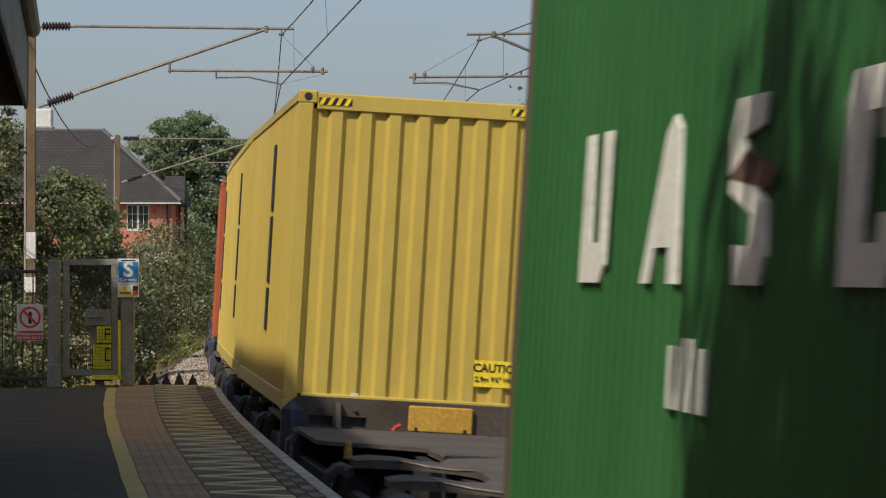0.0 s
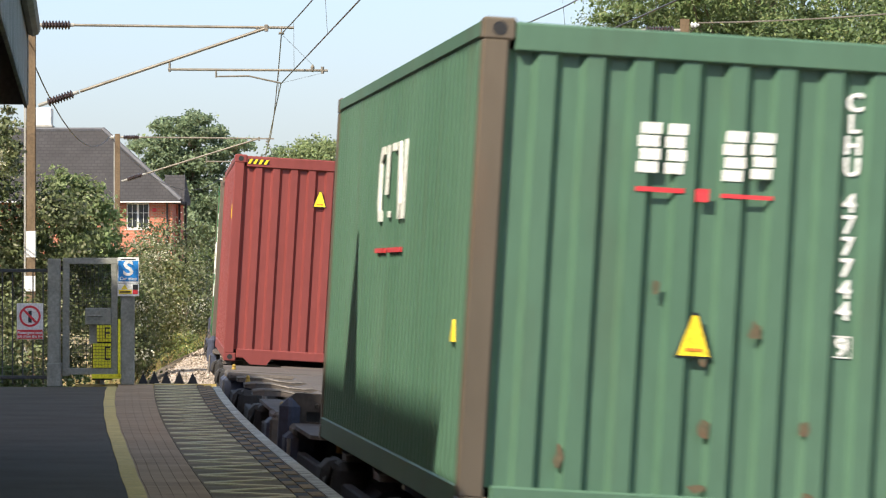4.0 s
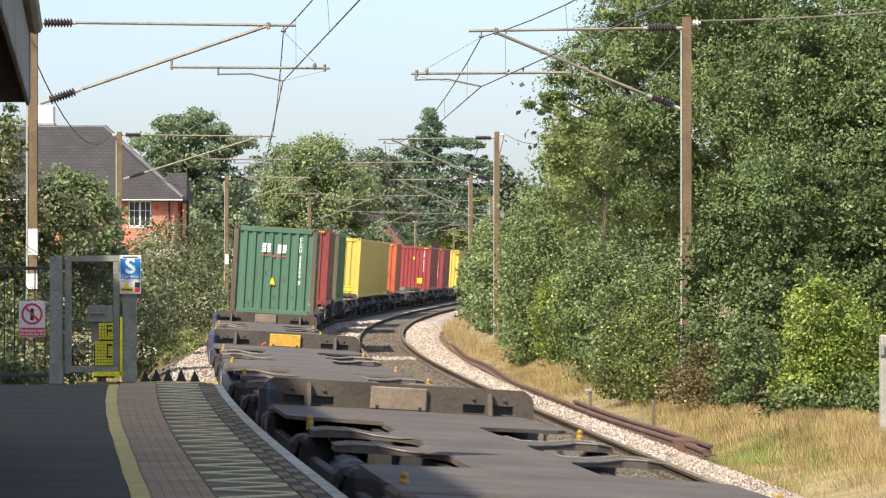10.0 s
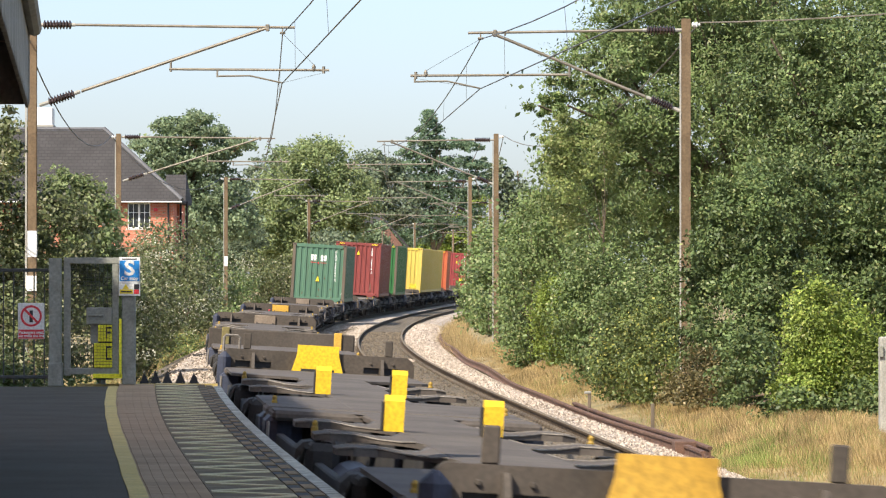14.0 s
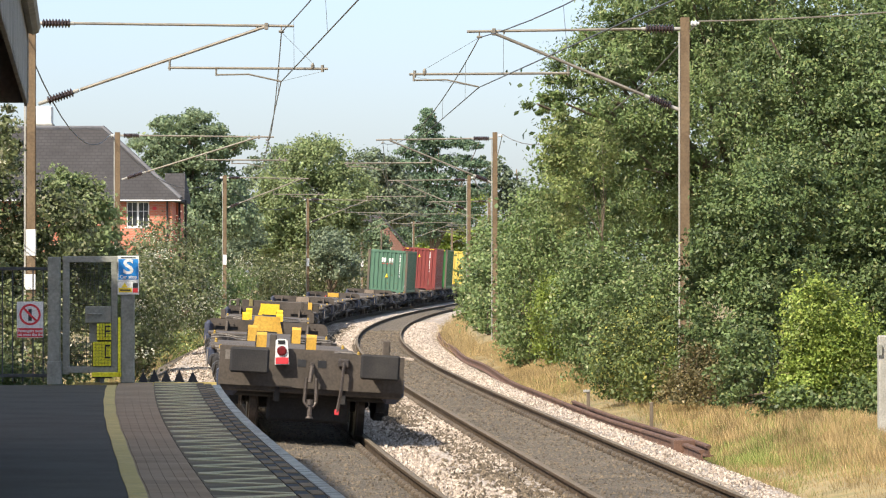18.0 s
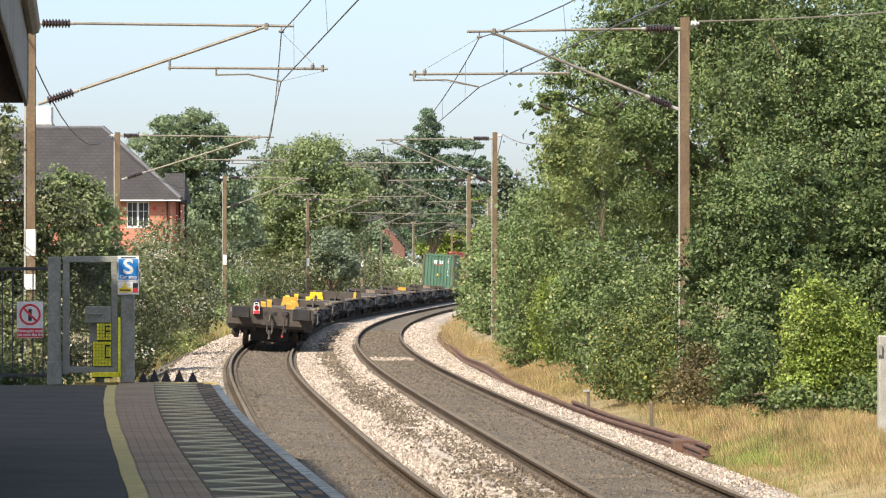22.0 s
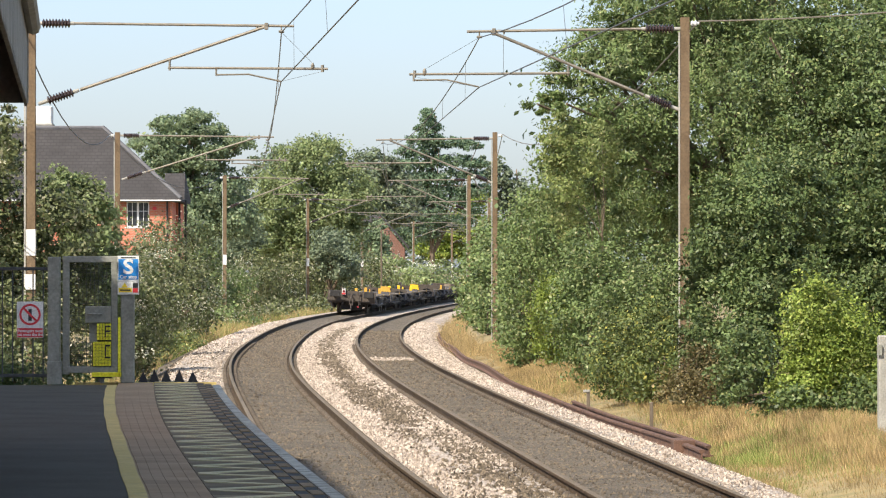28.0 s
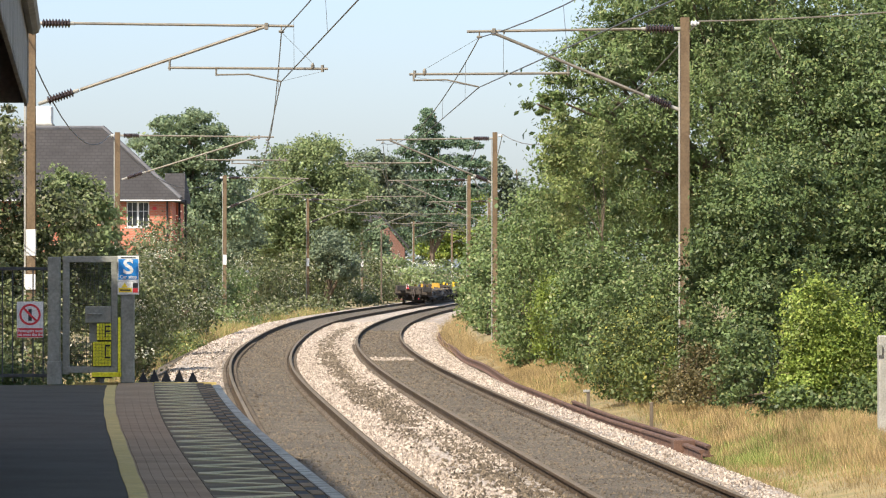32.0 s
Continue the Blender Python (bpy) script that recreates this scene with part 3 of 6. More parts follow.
# ------------------------------------------------------------------ things on the platform end
def build_gate():
    d = 62.9
    u = d / FOCAL
    X = lambda px: (px - 784) * u
    Z = lambda py: EYE + (478.4 - py) * u
    post = thing("gate_post", "grey square steel gate post with bolted foot plate", "post", "gate posts")
    part("shaft", Geo().box(X(85), d - .08, PZ, X(107), d + .08, Z(455), .012), M_GALV, post)
    part("foot_plate", Geo().box(X(84), d - .1, PZ - .02, X(109), d + .1, PZ + .28, .01), M_GALV, post)
    post = thing("gate_post", "grey square steel gate post carrying the stop sign", "post", "gate posts")
    part("shaft", Geo().box(X(214), d - .06, PZ, X(238), d + .06, Z(456), .012), M_GALV, post)
    gate = thing("platform_gate", "grey steel end-of-platform gate with wire mesh, closed", "gate")
    z0, z1 = Z(663), Z(455)
    part("hinge_stile", Geo().box(X(111), d - .03, z0, X(123), d + .03, z1, .006), M_GALV, gate)
    part("lock_stile", Geo().box(X(197), d - .03, z0, X(208), d + .03, z1, .006), M_GALV, gate)
    part("top_rail", Geo().box(X(111), d - .034, z1 - .07, X(210), d + .034, z1 + .01, .006), M_GALV, gate)
    part("bottom_rail", Geo().box(X(111), d - .034, z0 + .02, X(208), d + .034, z0 + .1, .006), M_GALV, gate)
    part("lock_box", Geo().box(X(151), d - .06, Z(572), X(197), d + .04, Z(542), .01).tube([(X(156), d - .08, Z(556)), (X(182), d - .08, Z(556))], .012), M_GALV, gate, "grey lock box with a lever")
    part("kick_plate", Geo().box(X(158), d + .01, Z(606), X(172), d + .03, Z(572), .004), M_GALV, gate)
    mesh = Geo()
    x = X(125)
    while x < X(196):
        mesh.box(x, d + .034, z0 + .08, x + .005, d + .04, z1 - .06)
        x += .05
    z = z0 + .1
    while z < z1 - .06:
        mesh.box(X(123), d + .041, z, X(197), d + .046, z + .005)
        z += .05
    part("wire_mesh", mesh, M_MESHW, gate, "fine dark wire mesh")
    # yellow board behind the mesh
    yb = thing("yellow_notice_board", "bright yellow notice board seen through the gate mesh", "sign")
    for px0, px1, py0, py1 in ((165, 197, 605, 648), (172, 197, 573, 602)):
        nx, nz = max(2, round((px1 - px0) / 5.4)), max(2, round((py1 - py0) / 5.4))
        f = part("face", Geo().box(X(px0), d - .055, Z(py1), X(px1), d - .04, Z(py0), .003), M_YBRIGHT, yb, "bright yellow board")
        g = Geo()
        for i in range(1, nx):
            a = X(px0 + i * (px1 - px0) / nx)
            g.box(a - .002, d - .062, Z(py1), a + .002, d - .0555, Z(py0))
        for k in range(1, nz):
            b = Z(py0 + k * (py1 - py0) / nz)
            g.box(X(px0), d - .062, b - .002, X(px1), d - .0555, b + .002)
        q = (py1 - py0) / nz
        for a, b, k0, k1 in ((186, 188.5, 1, 5.5), (186, 196, 1, 1.6), (186, 196, 4.9, 5.5)) if py0 > 600 else ((186, 188, .6, 4), (186, 196, .6, 1.1), (186, 196, 2.1, 2.6)):
            g.box(X(a), d - .06, Z(py0 + k1 * q), X(b), d - .0557, Z(py0 + k0 * q))
        part("black_print", g, M_BLACK, f, "black grid and printed bars")
    part("back_board", Geo().box(X(162), d + .08, PZ + .06, X(198), d + .095, Z(570)), M_BLACK, yb, "dark backing board")
    part("stand", Geo().box(X(176), d + .1, PZ, X(184), d + .13, Z(600)), M_GALV, yb)
    edge = thing("yellow_threshold", "bright yellow angle edging at the gate", "edging")
    part("upright", Geo().box(X(209.5), d - .09, Z(665), X(214), d - .065, Z(562), .004), M_YBRIGHT, edge)
    part("sill", Geo().box(X(163), d - .09, Z(667), X(215), d - .055, Z(659), .004), M_YBRIGHT, edge)
    # stop sign
    s = thing("stop_sign", "blue and white car stop sign on the gate post", "sign")
    y = d - .1
    part("plate", Geo().box(X(209), y, Z(499), X(247), y + .006, Z(453), .004), M_WHITE, s)
    part("blue_panel", Geo().box(X(210.5), y - .005, Z(495), X(245.5), y - .001, Z(459), .001), M_BLUE, s, "blue sign face")
    up = Matrix.Rotation(radians(90), 4, 'X')
    letters("letter", "S", .26, Matrix.Translation((X(228), y - .009, Z(473.5))) @ up, M_WHITE, s, 1.15, .002, "large white letter S")
    letters("caption", "Car stop", .062, Matrix.Translation((X(228), y - .009, Z(490.5))) @ up, M_WHITE, s, 1.0, .002, "white words Car stop")
    part("header_bar", Geo().box(X(215), y - .003, Z(457.4), X(241), y + .001, Z(455.4)), M_BLACK, s)
    part("bracket", Geo().box(X(221), y + .006, Z(490), X(232), d - .06, Z(470)), M_GALV, s)
    w = thing("warning_sign", "small white and yellow warning sign under the stop sign", "sign")
    part("plate", Geo().box(X(209), y, Z(521.5), X(247), y + .006, Z(499.4), .004), M_WHITE, w)
    part("yellow_panel", Geo().box(X(211), y - .004, Z(517.5), X(234), y - .001, Z(510)), M_YSIGN, w, "yellow panel with a printed line")
    part("print_bar", Geo().box(X(213), y - .007, Z(515), X(232), y - .003, Z(512.6)), M_BLACK, w)
    part("triangle", Geo().prism([(X(216), Z(509)), (X(227), Z(509)), (X(221.5), Z(500.5))], 0, .004, Matrix(((1, 0, 0, 0), (0, 0, -1, y), (0, 1, 0, 0), (0, 0, 0, 1)))), M_YSIGN, w, "yellow warning triangle")
    part("black_panel", Geo().box(X(236), y - .004, Z(510), X(245), y - .001, Z(501)), M_BLACK, w)
    part("red_panel", Geo().box(X(236), y - .004, Z(518), X(245), y - .001, Z(510.4)), M_RED, w, "red panel")
    # fence with the red prohibition sign
    fence = thing("platform_fence", "dark steel railing fence at the platform end", "fence")
    part("top_rail", Geo().box(X(-160), d - .02, Z(479), X(85), d + .02, Z(473), .005), M_MESHW, fence)
    part("bottom_rail", Geo().box(X(-160), d - .02, Z(668), X(85), d + .02, Z(662), .005), M_MESHW, fence)
    x = X(-158)
    bar = Geo().box(-.008, -.008, Z(676), .008, .008, Z(474)).mesh("bar", M_MESHW)
    while x < X(84):
        b = part("bar", bar, M_MESHW, fence)
        b.matrix_basis = pose(x, d, 0)
        x += .13
    n = thing("prohibition_sign", "white and red no-entry sign fixed to the railing", "sign")
    y = d - .026
    part("plate", Geo().box(X(30), y, Z(598), X(77), y + .008, Z(534), .004), M_WHITE, n)
    ring = Geo()
    cx, cz, r = X(53.5), Z(557), 19 * u
    rows = [[(cx + math.cos(k / 24 * math.tau) * q, yy, cz + math.sin(k / 24 * math.tau) * q) for q, yy in ((r, y), (r, y - .004), (r * .8, y - .004), (r * .8, y))] for k in range(25)]
    ring.strip(rows, True)
    part("red_ring", ring, M_RED, n, "red prohibition ring")
    part("slash", Geo().box(-r * .85, -.005, -.014, r * .85, 0, .014, 0, Matrix.Translation((cx, y, cz)) @ Matrix.Rotation(radians(45), 4, 'Y')), M_RED, n)
    part("symbol", Geo().box(cx - .022, y - .003, cz - .08, cx + .022, y, cz + .07, .01), M_BLACK, n, "plain dark symbol")
    part("red_panel", Geo().box(X(31), y - .004, Z(597), X(76), y, Z(581), .001), M_RED, n, "red panel with white printed bars")
    for words, k in (("Passengers must", 586), ("not cross the line", 592.5)):
        letters("print_words", words, .052, Matrix.Translation((cx, y - .006, Z(k))) @ up, M_WHITE, n, .92, .001)
    # dark pyramids against trespass beyond the end
    t = thing("trespass_guard", "row of dark pointed anti-trespass blocks beyond the platform", "guard")
    for i, px in enumerate((252, 272, 293, 316, 340)):
        cx, cy = X(px) * 1.01, d + .8
        e, zt = .088, (1.05, 1.08, 1.07, 1.08, 1.06)[i]
        g = Geo().add([(cx - e, cy - .1, .5), (cx + e, cy - .1, .5), (cx + e, cy + .1, .5), (cx - e, cy + .1, .5),
               (cx - e, cy - .1, .85), (cx + e, cy - .1, .85), (cx + e, cy + .1, .85), (cx - e, cy + .1, .85), (cx, cy, zt)],
              [(0, 1, 5, 4), (1, 2, 6, 5), (2, 3, 7, 6), (3, 0, 4, 7), (4, 5, 8), (5, 6, 8), (6, 7, 8), (7, 4, 8)])
        part("spike", g, M_UNDER, t)
    part("base_slab", Geo().box(X(240), d + .66, -.5, X(352), d + .96, .5, .02), M_UNDER, t)


def build_canopy():
    """The station canopy whose scalloped valance hangs over the platform."""
    c = thing("platform_canopy", "old platform canopy with scalloped wooden valance", "canopy", kind="structure")
    zb = 3.68
    line = lambda y: Vector((-2.37 - .0745 * (y - 26.4), y, 0))
    ys = [18 + i * 2 for i in range(11)] + [39.9]
    top = [[line(y) + Vector((0, 0, zb + 1.15)), line(y) + Vector((-.5, 0, zb + 1.2)), line(y) + Vector((-4.5, 0, zb + 1.9)), line(y) + Vector((-8.5, 0, zb + 1.2)),
            line(y) + Vector((-8.5, 0, zb + 1.1)), line(y) + Vector((-4.5, 0, zb + 1.76)), line(y) + Vector((-.5, 0, zb + .6)), line(y) + Vector((0, 0, zb + .5))] for y in ys]
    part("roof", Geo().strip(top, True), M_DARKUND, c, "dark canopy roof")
    y = 18.0
    while y < 39.9:
        p, q = line(y), line(y + .435)
        n = Vector((1, .07, 0)) * .012
        prof = [p + Vector((0, 0, zb + .62)), q + Vector((0, 0, zb + .62)), q + Vector((0, 0, zb + .1)), p.lerp(q, .85) + Vector((0, 0, zb + .03)), p.lerp(q, .5) + Vector((0, 0, zb)), p.lerp(q, .15) + Vector((0, 0, zb + .03)), p + Vector((0, 0, zb + .1))]
        k = len(prof)
        part("valance_board", Geo().add([v - n for v in prof] + [v + n for v in prof], [tuple(range(k)), tuple(range(k, 2 * k))] + [(i, (i + 1) % k, k + (i + 1) % k, k + i) for i in range(k)]), M_CANOPY, c)
        y += .45
    p = line(39.9)
    g = Geo()
    for i in range(56):
        a = p + Vector((.02 - .15 * i, 0, 0))
        z1 = zb + .62 + (.9 * min(i, 56 - i) / 28)
        g.box(a.x - .152, a.y, zb + .03, a.x, a.y + .02, z1)
    part("end_valance", g, M_CANOPY, c)
    part("gutter", Geo().tube([line(y) + Vector((.06, 0, zb + .64)) for y in ys], .06), M_CANOPY, c)
    q = line(31.74)
    # unseen wedge added to throw a pointed shadow on passing containers
    part("shadow_wedge", Geo().prism([(-.95, zb + 1.1), (.95, zb + 1.1), (.06, 6.38), (-.06, 6.38)], -.2, -.1, Matrix(((0, 0, 1, q.x), (1, 0, 0, q.y), (0, 1, 0, 0), (0, 0, 0, 1)))), M_DARKUND, c, "unseen wedge added to cast a pointed shadow")
    for y in (20, 28, 36):
        q = line(y) + Vector((-2.6, 0, 0))
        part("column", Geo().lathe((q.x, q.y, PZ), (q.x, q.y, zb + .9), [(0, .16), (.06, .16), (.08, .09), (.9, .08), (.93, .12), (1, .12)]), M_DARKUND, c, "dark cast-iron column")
    # unseen block, its height set to keep the sun off the platform
    w = thing("shade_building", "unseen brick block added to shade the platform", "building", kind="structure")
    ys = [19, 22, 26, 32, 38, 44, 50, 54.0]
    ring = lambda y, o, z: off(left_x, y, -o, z)
    part("wall", Geo().strip([[ring(y, 8.95, -.4), ring(y, 8.95, 13.0), ring(y, 15, 13.0), ring(y, 15, -.4)] for y in ys], True), M_BRICK, w)
    # unseen back wall added to dim skylight on the near containers
    back = [-60, -40, -20, 0, 10, 18.9]
    part("wall", Geo().strip([[ring(y, 14.0, -.4), ring(y, 14.0, 10.0), ring(y, 16, 10.0), ring(y, 16, -.4)] for y in back], True), M_BRICK, w)
    part("roof", Geo().strip([[ring(y, 8.7, 12.95), ring(y, 12, 14.4), ring(y, 15.4, 12.95)] for y in ys], True), M_SLATE, w, "grey tiled roof")


build_gate()
build_canopy()


# ------------------------------------------------------------------ overhead line
SPANS = [90 + 75 * i for i in range(7)]
MAST_L = [(55 - 784, 0), (208 - 784, 0), (398 - 784, 0), (545 - 784, 0), (641 - 784, 0), (732 - 784, 0), (800 - 784, 0)]
MAST_R = [(1212 - 784, 0), (876 - 784, 0), (830 - 784, 0), (866 - 784, 0), (905 - 784, 0)]


def insulator(p, q):
    n = 9
    prof = []
    for i in range(n):
        a = i / n
        prof += [(a + .01, .045), (a + .04, .085), (a + .07, .085), (a + .1, .045)]
    return Geo().lathe(p, q, [(0, .04)] + prof + [(1, .04)], 10)


def build_mast(x, y, side, reach, near, plate):
    """One mast with its bracket. side: +1 reaches towards +x."""
    m = thing("overhead_line_mast", "brown rusty steel mast with cantilever bracket for overhead wire", "mast", "overhead line masts", m=pose(x, y, 0))
    w, g = .082, Geo()
    prof = [(-w, -w), (w, -w), (w, -w + .016), (.008, -w + .016), (.008, w - .016), (w, w - .016), (w, w), (-w, w), (-w, w - .016), (-.008, w - .016), (-.008, -w + .016), (-w, -w + .016)]
    part("post", Geo().prism(prof, -1.0, 6.97), M_MAST, m)
    s = side
    tip, clamp_in, r0, r1 = reach
    tub, n = .025, 8
    low = 0 if s > 0 else -.1
    P = lambda d, z: (s * d, -.02, z + low)
    top = part("top_tube", Geo().tube([P(.75, 6.86), P(tip, 6.86 - .05)], tub, n), M_TUBE, m, "weathered bracket tube")
    part("insulator", insulator(P(.2, 6.86), P(.72, 6.86)), M_INSUL, top, "brown ribbed insulator")
    for q in ((.08, .2), (.7, .79)):
        part("end_cap", Geo().tube([P(q[0], 6.86), P(q[1], 6.86)], .034, n), M_CONCRETE, top, "pale insulator end fitting")
    z0 = 5.36
    e = Vector(P(tip - clamp_in, 6.8)) - Vector(P(.05, z0))
    L = lambda t: tuple(Vector(P(.05, z0)) + e * t)
    st = part("strut_tube", Geo().tube([L(.2), L(1)], tub * 1.15, n), M_TUBE, m, "sloping bracket tube")
    part("insulator", insulator(L(.06), L(.17)), M_INSUL, st, "brown ribbed insulator")
    for q in ((.02, .06), (.166, .195)):
        part("end_cap", Geo().tube([L(q[0]), L(q[1])], .034, n), M_CONCRETE, st, "pale insulator end fitting")
    rg = part("registration_tube", Geo().tube([P(r0, 6.05), P(r1, 6.03)], .023, n), M_TUBE, m, "level registration tube")
    a, b = (r0 + .88, r1 - .86) if s > 0 else (r1 - .08, r1 - 1.27)
    part("steady_arm", Geo().tube([P(a, 6.03), P(a, 5.9)], .018, 6).tube([P(a, 5.92), P((a + b) / 2, 5.93), P(b, 5.8)], .016, 6), M_TUBE, rg)
    part("tube_end", Geo().tube([P(r1 - .1, 6.1), P(r1 - .1, 5.97)], .03, 6), M_TUBE, rg)
    part("clamp", Geo().box(s * (tip - .5) - .04, -.06, low + 6.74, s * (tip - .5) + .03, .03, low + 6.87, .01), M_TUBE, m, "steel clamp")
    zs = z0 + (6.8 - z0) * (r0 - .05) / (tip - clamp_in - .05)
    part("clamp", Geo().tube([P(r0 + .03, 6.0), P(r0 + .03, zs)], .022, 6), M_TUBE, m, "steel link between tubes")
    hook = tip - .23
    part("wire_hanger", Geo().tube([P(hook, 6.84), P(hook, 6.72)], .014, 6).tube([P(hook - .05, 6.71), P(hook + .05, 6.71)], .024, 6), M_TUBE, m, "small steel wire hanger")
    part("wire_hanger", Geo().tube([P(hook - .45, 6.84), P(hook - .45, 6.76)], .018, 6), M_TUBE, m)
    part("stay_wire", Geo().tube([P(hook, 6.7), P(r1 - .25, 6.1)], .005, 4).tube([P(b, 5.8), P(r1 - .15, 5.97)], .004, 4), M_WIRE, m)
    part("tube_end", Geo().lathe(P(r1 - .28, 6.14), P(r1 - .28, 6.0), [(0, .01), (.3, .035), (.7, .035), (1, .01)], 8), M_TUBE, rg)
    part("return_wire_insulator", Geo().lathe((-s * .1, -.02, 6.86), (-s * .26, -.02, 6.86), [(0, .03), (.2, .06), (.4, .03), (.6, .06), (.8, .03), (1, .02)], 10), M_WHITE, m, "pale return wire insulator")
    if near:
        part("white_band", Geo().box(-w - .004, -w - .004, 2.62, w + .004, w + .004, 3.1), M_WHITE, m, "painted white band")
    if plate:
        part("number_plate", Geo().box(-.11, -w - .03, 2.0, .09, -w - .012, 2.28, .004), M_WHITE, m, "white plate with a worn dark mark")
    part("earth_cable_cover", Geo().box(-.122, -.1, -.4, -.09, -.084, 6.7), M_CONCRETE, m, "pale grey cable cover strip")
    return x + s * b, x + s * hook


def sag(p, q, drop, n=12):
    p, q = Vector(p), Vector(q)
    return [p.lerp(q, i / n) - Vector((0, 0, drop * 4 * (i / n) * (1 - i / n))) for i in range(n + 1)]


def build_overhead():
    for masts, side, track in ((MAST_L, 1, left_x), (MAST_R, -1, right_x)):
        con, cat, heads = [], [], []
        for i, (dx, _) in enumerate(masts):
            y = SPANS[i]
            x = dx * y / FOCAL
            reach = ((4.8, .52, 2.5, 5.42), (5.24, .56, 2.95, 5.71), (4.1, .36, 2.35, 4.85))[min(i, 2)] if side > 0 else (3.98, .45, 2.1, 5.03)
            c, k = build_mast(x, y, side, reach, side > 0, side > 0 and i == 0)
            con.append((c, y, 5.79 if side > 0 else 5.69))
            cat.append((k, y, 6.7 if side > 0 else 6.6))
            heads.append((x, y, 6.9))
        x0 = con[0][0] + (track(15) - track(90))
        con.insert(0, (2.2, 15, 5.79) if side > 0 else (5.2, 15, 5.2))
        cat.insert(0, (2.0, 15, 6.78) if side > 0 else (x0 + .5, 15, 6.78))
        if side < 0:
            con.append((right_x(540) + .2, 540, 5.79))
            cat.append((right_x(540) + .2, 540, 6.78))
        w = thing("overhead_wires", "dark overhead contact and catenary wires with droppers", "wires", "overhead wires")
        for a, b in zip(con[:-1], con[1:]):
            part("contact_wire", Geo().tube([a, b], .011, 5), M_WIRE, w)
        for j, (a, b) in enumerate(zip(cat[:-1], cat[1:])):
            pts = sag(a, b, .3 if j == 0 and side > 0 else .62)
            part("catenary_wire", Geo().tube(pts, .011, 5), M_WIRE, w)
            for i in (1, 3, 5, 7, 9, 11):
                q = Vector(con[j]).lerp(Vector(con[j + 1]), i / 12)
                part("dropper", Geo().tube([pts[i], (q.x, q.y, q.z)], .005, 4), M_WIRE, w)
        r = thing("return_wire", "slack return wire hung from the mast tops", "wire", "return wires")
        hs = [(13.5, 86, 7.7) if side < 0 else (heads[0][0] + 1.2, 30, 6.95)] + heads
        for a, b in zip(hs[:-1], hs[1:]):
            part("span", Geo().tube(sag(Vector(a) - Vector((side * .25, 0, 0)), Vector(b) - Vector((side * .25, 0, 0)), .22 if a[1] < 89 else 1.1), .014, 5), M_CABLE if side > 0 else M_TUBE, r)


build_overhead()


# ------------------------------------------------------------------ houses
def brick_mat(name, c1, c2, mortar, w, h, gap=.012, bumpy=.4):
    m, nt, bs = shader(name)
    N, L = nt.nodes.new, nt.links.new
    tc, mp, br, b, n = N("ShaderNodeTexCoord"), N("ShaderNodeMapping"), N("ShaderNodeTexBrick"), N("ShaderNodeBump"), N("ShaderNodeTexNoise")
    mp.inputs["Rotation"].default_value = (radians(90), 0, 0)
    br.inputs["Color1"].default_value, br.inputs["Color2"].default_value, br.inputs["Mortar"].default_value = (*c1, 1), (*c2, 1), (*mortar, 1)
    br.inputs["Scale"].default_value, br.inputs["Mortar Size"].default_value = 1, gap
    br.inputs["Brick Width"].default_value, br.inputs["Row Height"].default_value = w, h
    L(tc.outputs["Object"], mp.inputs[0])
    L(mp.outputs[0], br.inputs["Vector"])
    n.inputs["Scale"].default_value = 1.3
    L(tc.outputs["Object"], n.inputs["Vector"])
    mul, r = N("ShaderNodeMix"), N("ShaderNodeMapRange")
    mul.data_type, mul.blend_type = 'RGBA', 'MULTIPLY'
    mul.inputs[0].default_value = 1
    r.inputs[3].default_value, r.inputs[4].default_value = .7, 1.3
    L(n.outputs[0], r.inputs[0])
    L(br.outputs[0], mul.inputs["A"])
    L(r.outputs[0], mul.inputs["B"])
    L(mul.outputs["Result"], bs.inputs["Base Color"])
    b.inputs["Strength"].default_value, b.inputs["Distance"].default_value = bumpy, .01
    b.invert = True
    L(br.outputs["Fac"], b.inputs["Height"])
    L(b.outputs[0], bs.inputs["Normal"])
    bs.inputs["Roughness"].default_value = .9
    return m


M_HOUSEBRICK = brick_mat("house brickwork", (.56, .17, .09), (.44, .12, .065), (.42, .27, .2), .225, .075)
M_FARBRICK = brick_mat("far house brickwork", (.2, .085, .062), (.165, .07, .052), (.19, .13, .1), .225, .075)
M_TILES = brick_mat("roof tiling", (.048, .044, .045), (.04, .037, .038), (.031, .029, .03), .3, .16, .02, .9)


def window(parent, x0, x1, z0, z1, y, name="window", lights=2):
    w = part(name, Geo().box(x0 + .04, y - .01, z0 + .04, x1 - .04, y + .02, z1 - .04), M_GLASS, parent, "dark glazed window with white frame")
    g = Geo()
    t = .055
    for a, b, c, d in ((x0, x1, z0, z0 + t), (x0, x1, z1 - t, z1), (x0, x0 + t, z0 + t, z1 - t), (x1 - t, x1, z0 + t, z1 - t)):
        g.box(a, y - .05, c, b, y + .01, d, .006)
    for k in range(1, lights):
        xm = x0 + (x1 - x0) * k / lights
        g.box(xm - .05, y - .05, z0 + t, xm + .05, y + .01, z1 - t, .006)
    for k in range(lights):
        xm = x0 + (x1 - x0) * (k + .5) / lights
        g.box(xm - .013, y - .045, z0 + t, xm + .013, y + .01, z1 - t)
    zm = z0 + (z1 - z0) * .62
    g.box(x0 + t, y - .043, zm - .013, x1 - t, y + .01, zm + .013)
    part("window_frame", g, M_WHITE, w, "white window frame")
    part("window_sill", Geo().box(x0 - .08, y - .1, z0 - .07, x1 + .08, y + .02, z0 - .004, .01), M_WHITE, w)
    return w


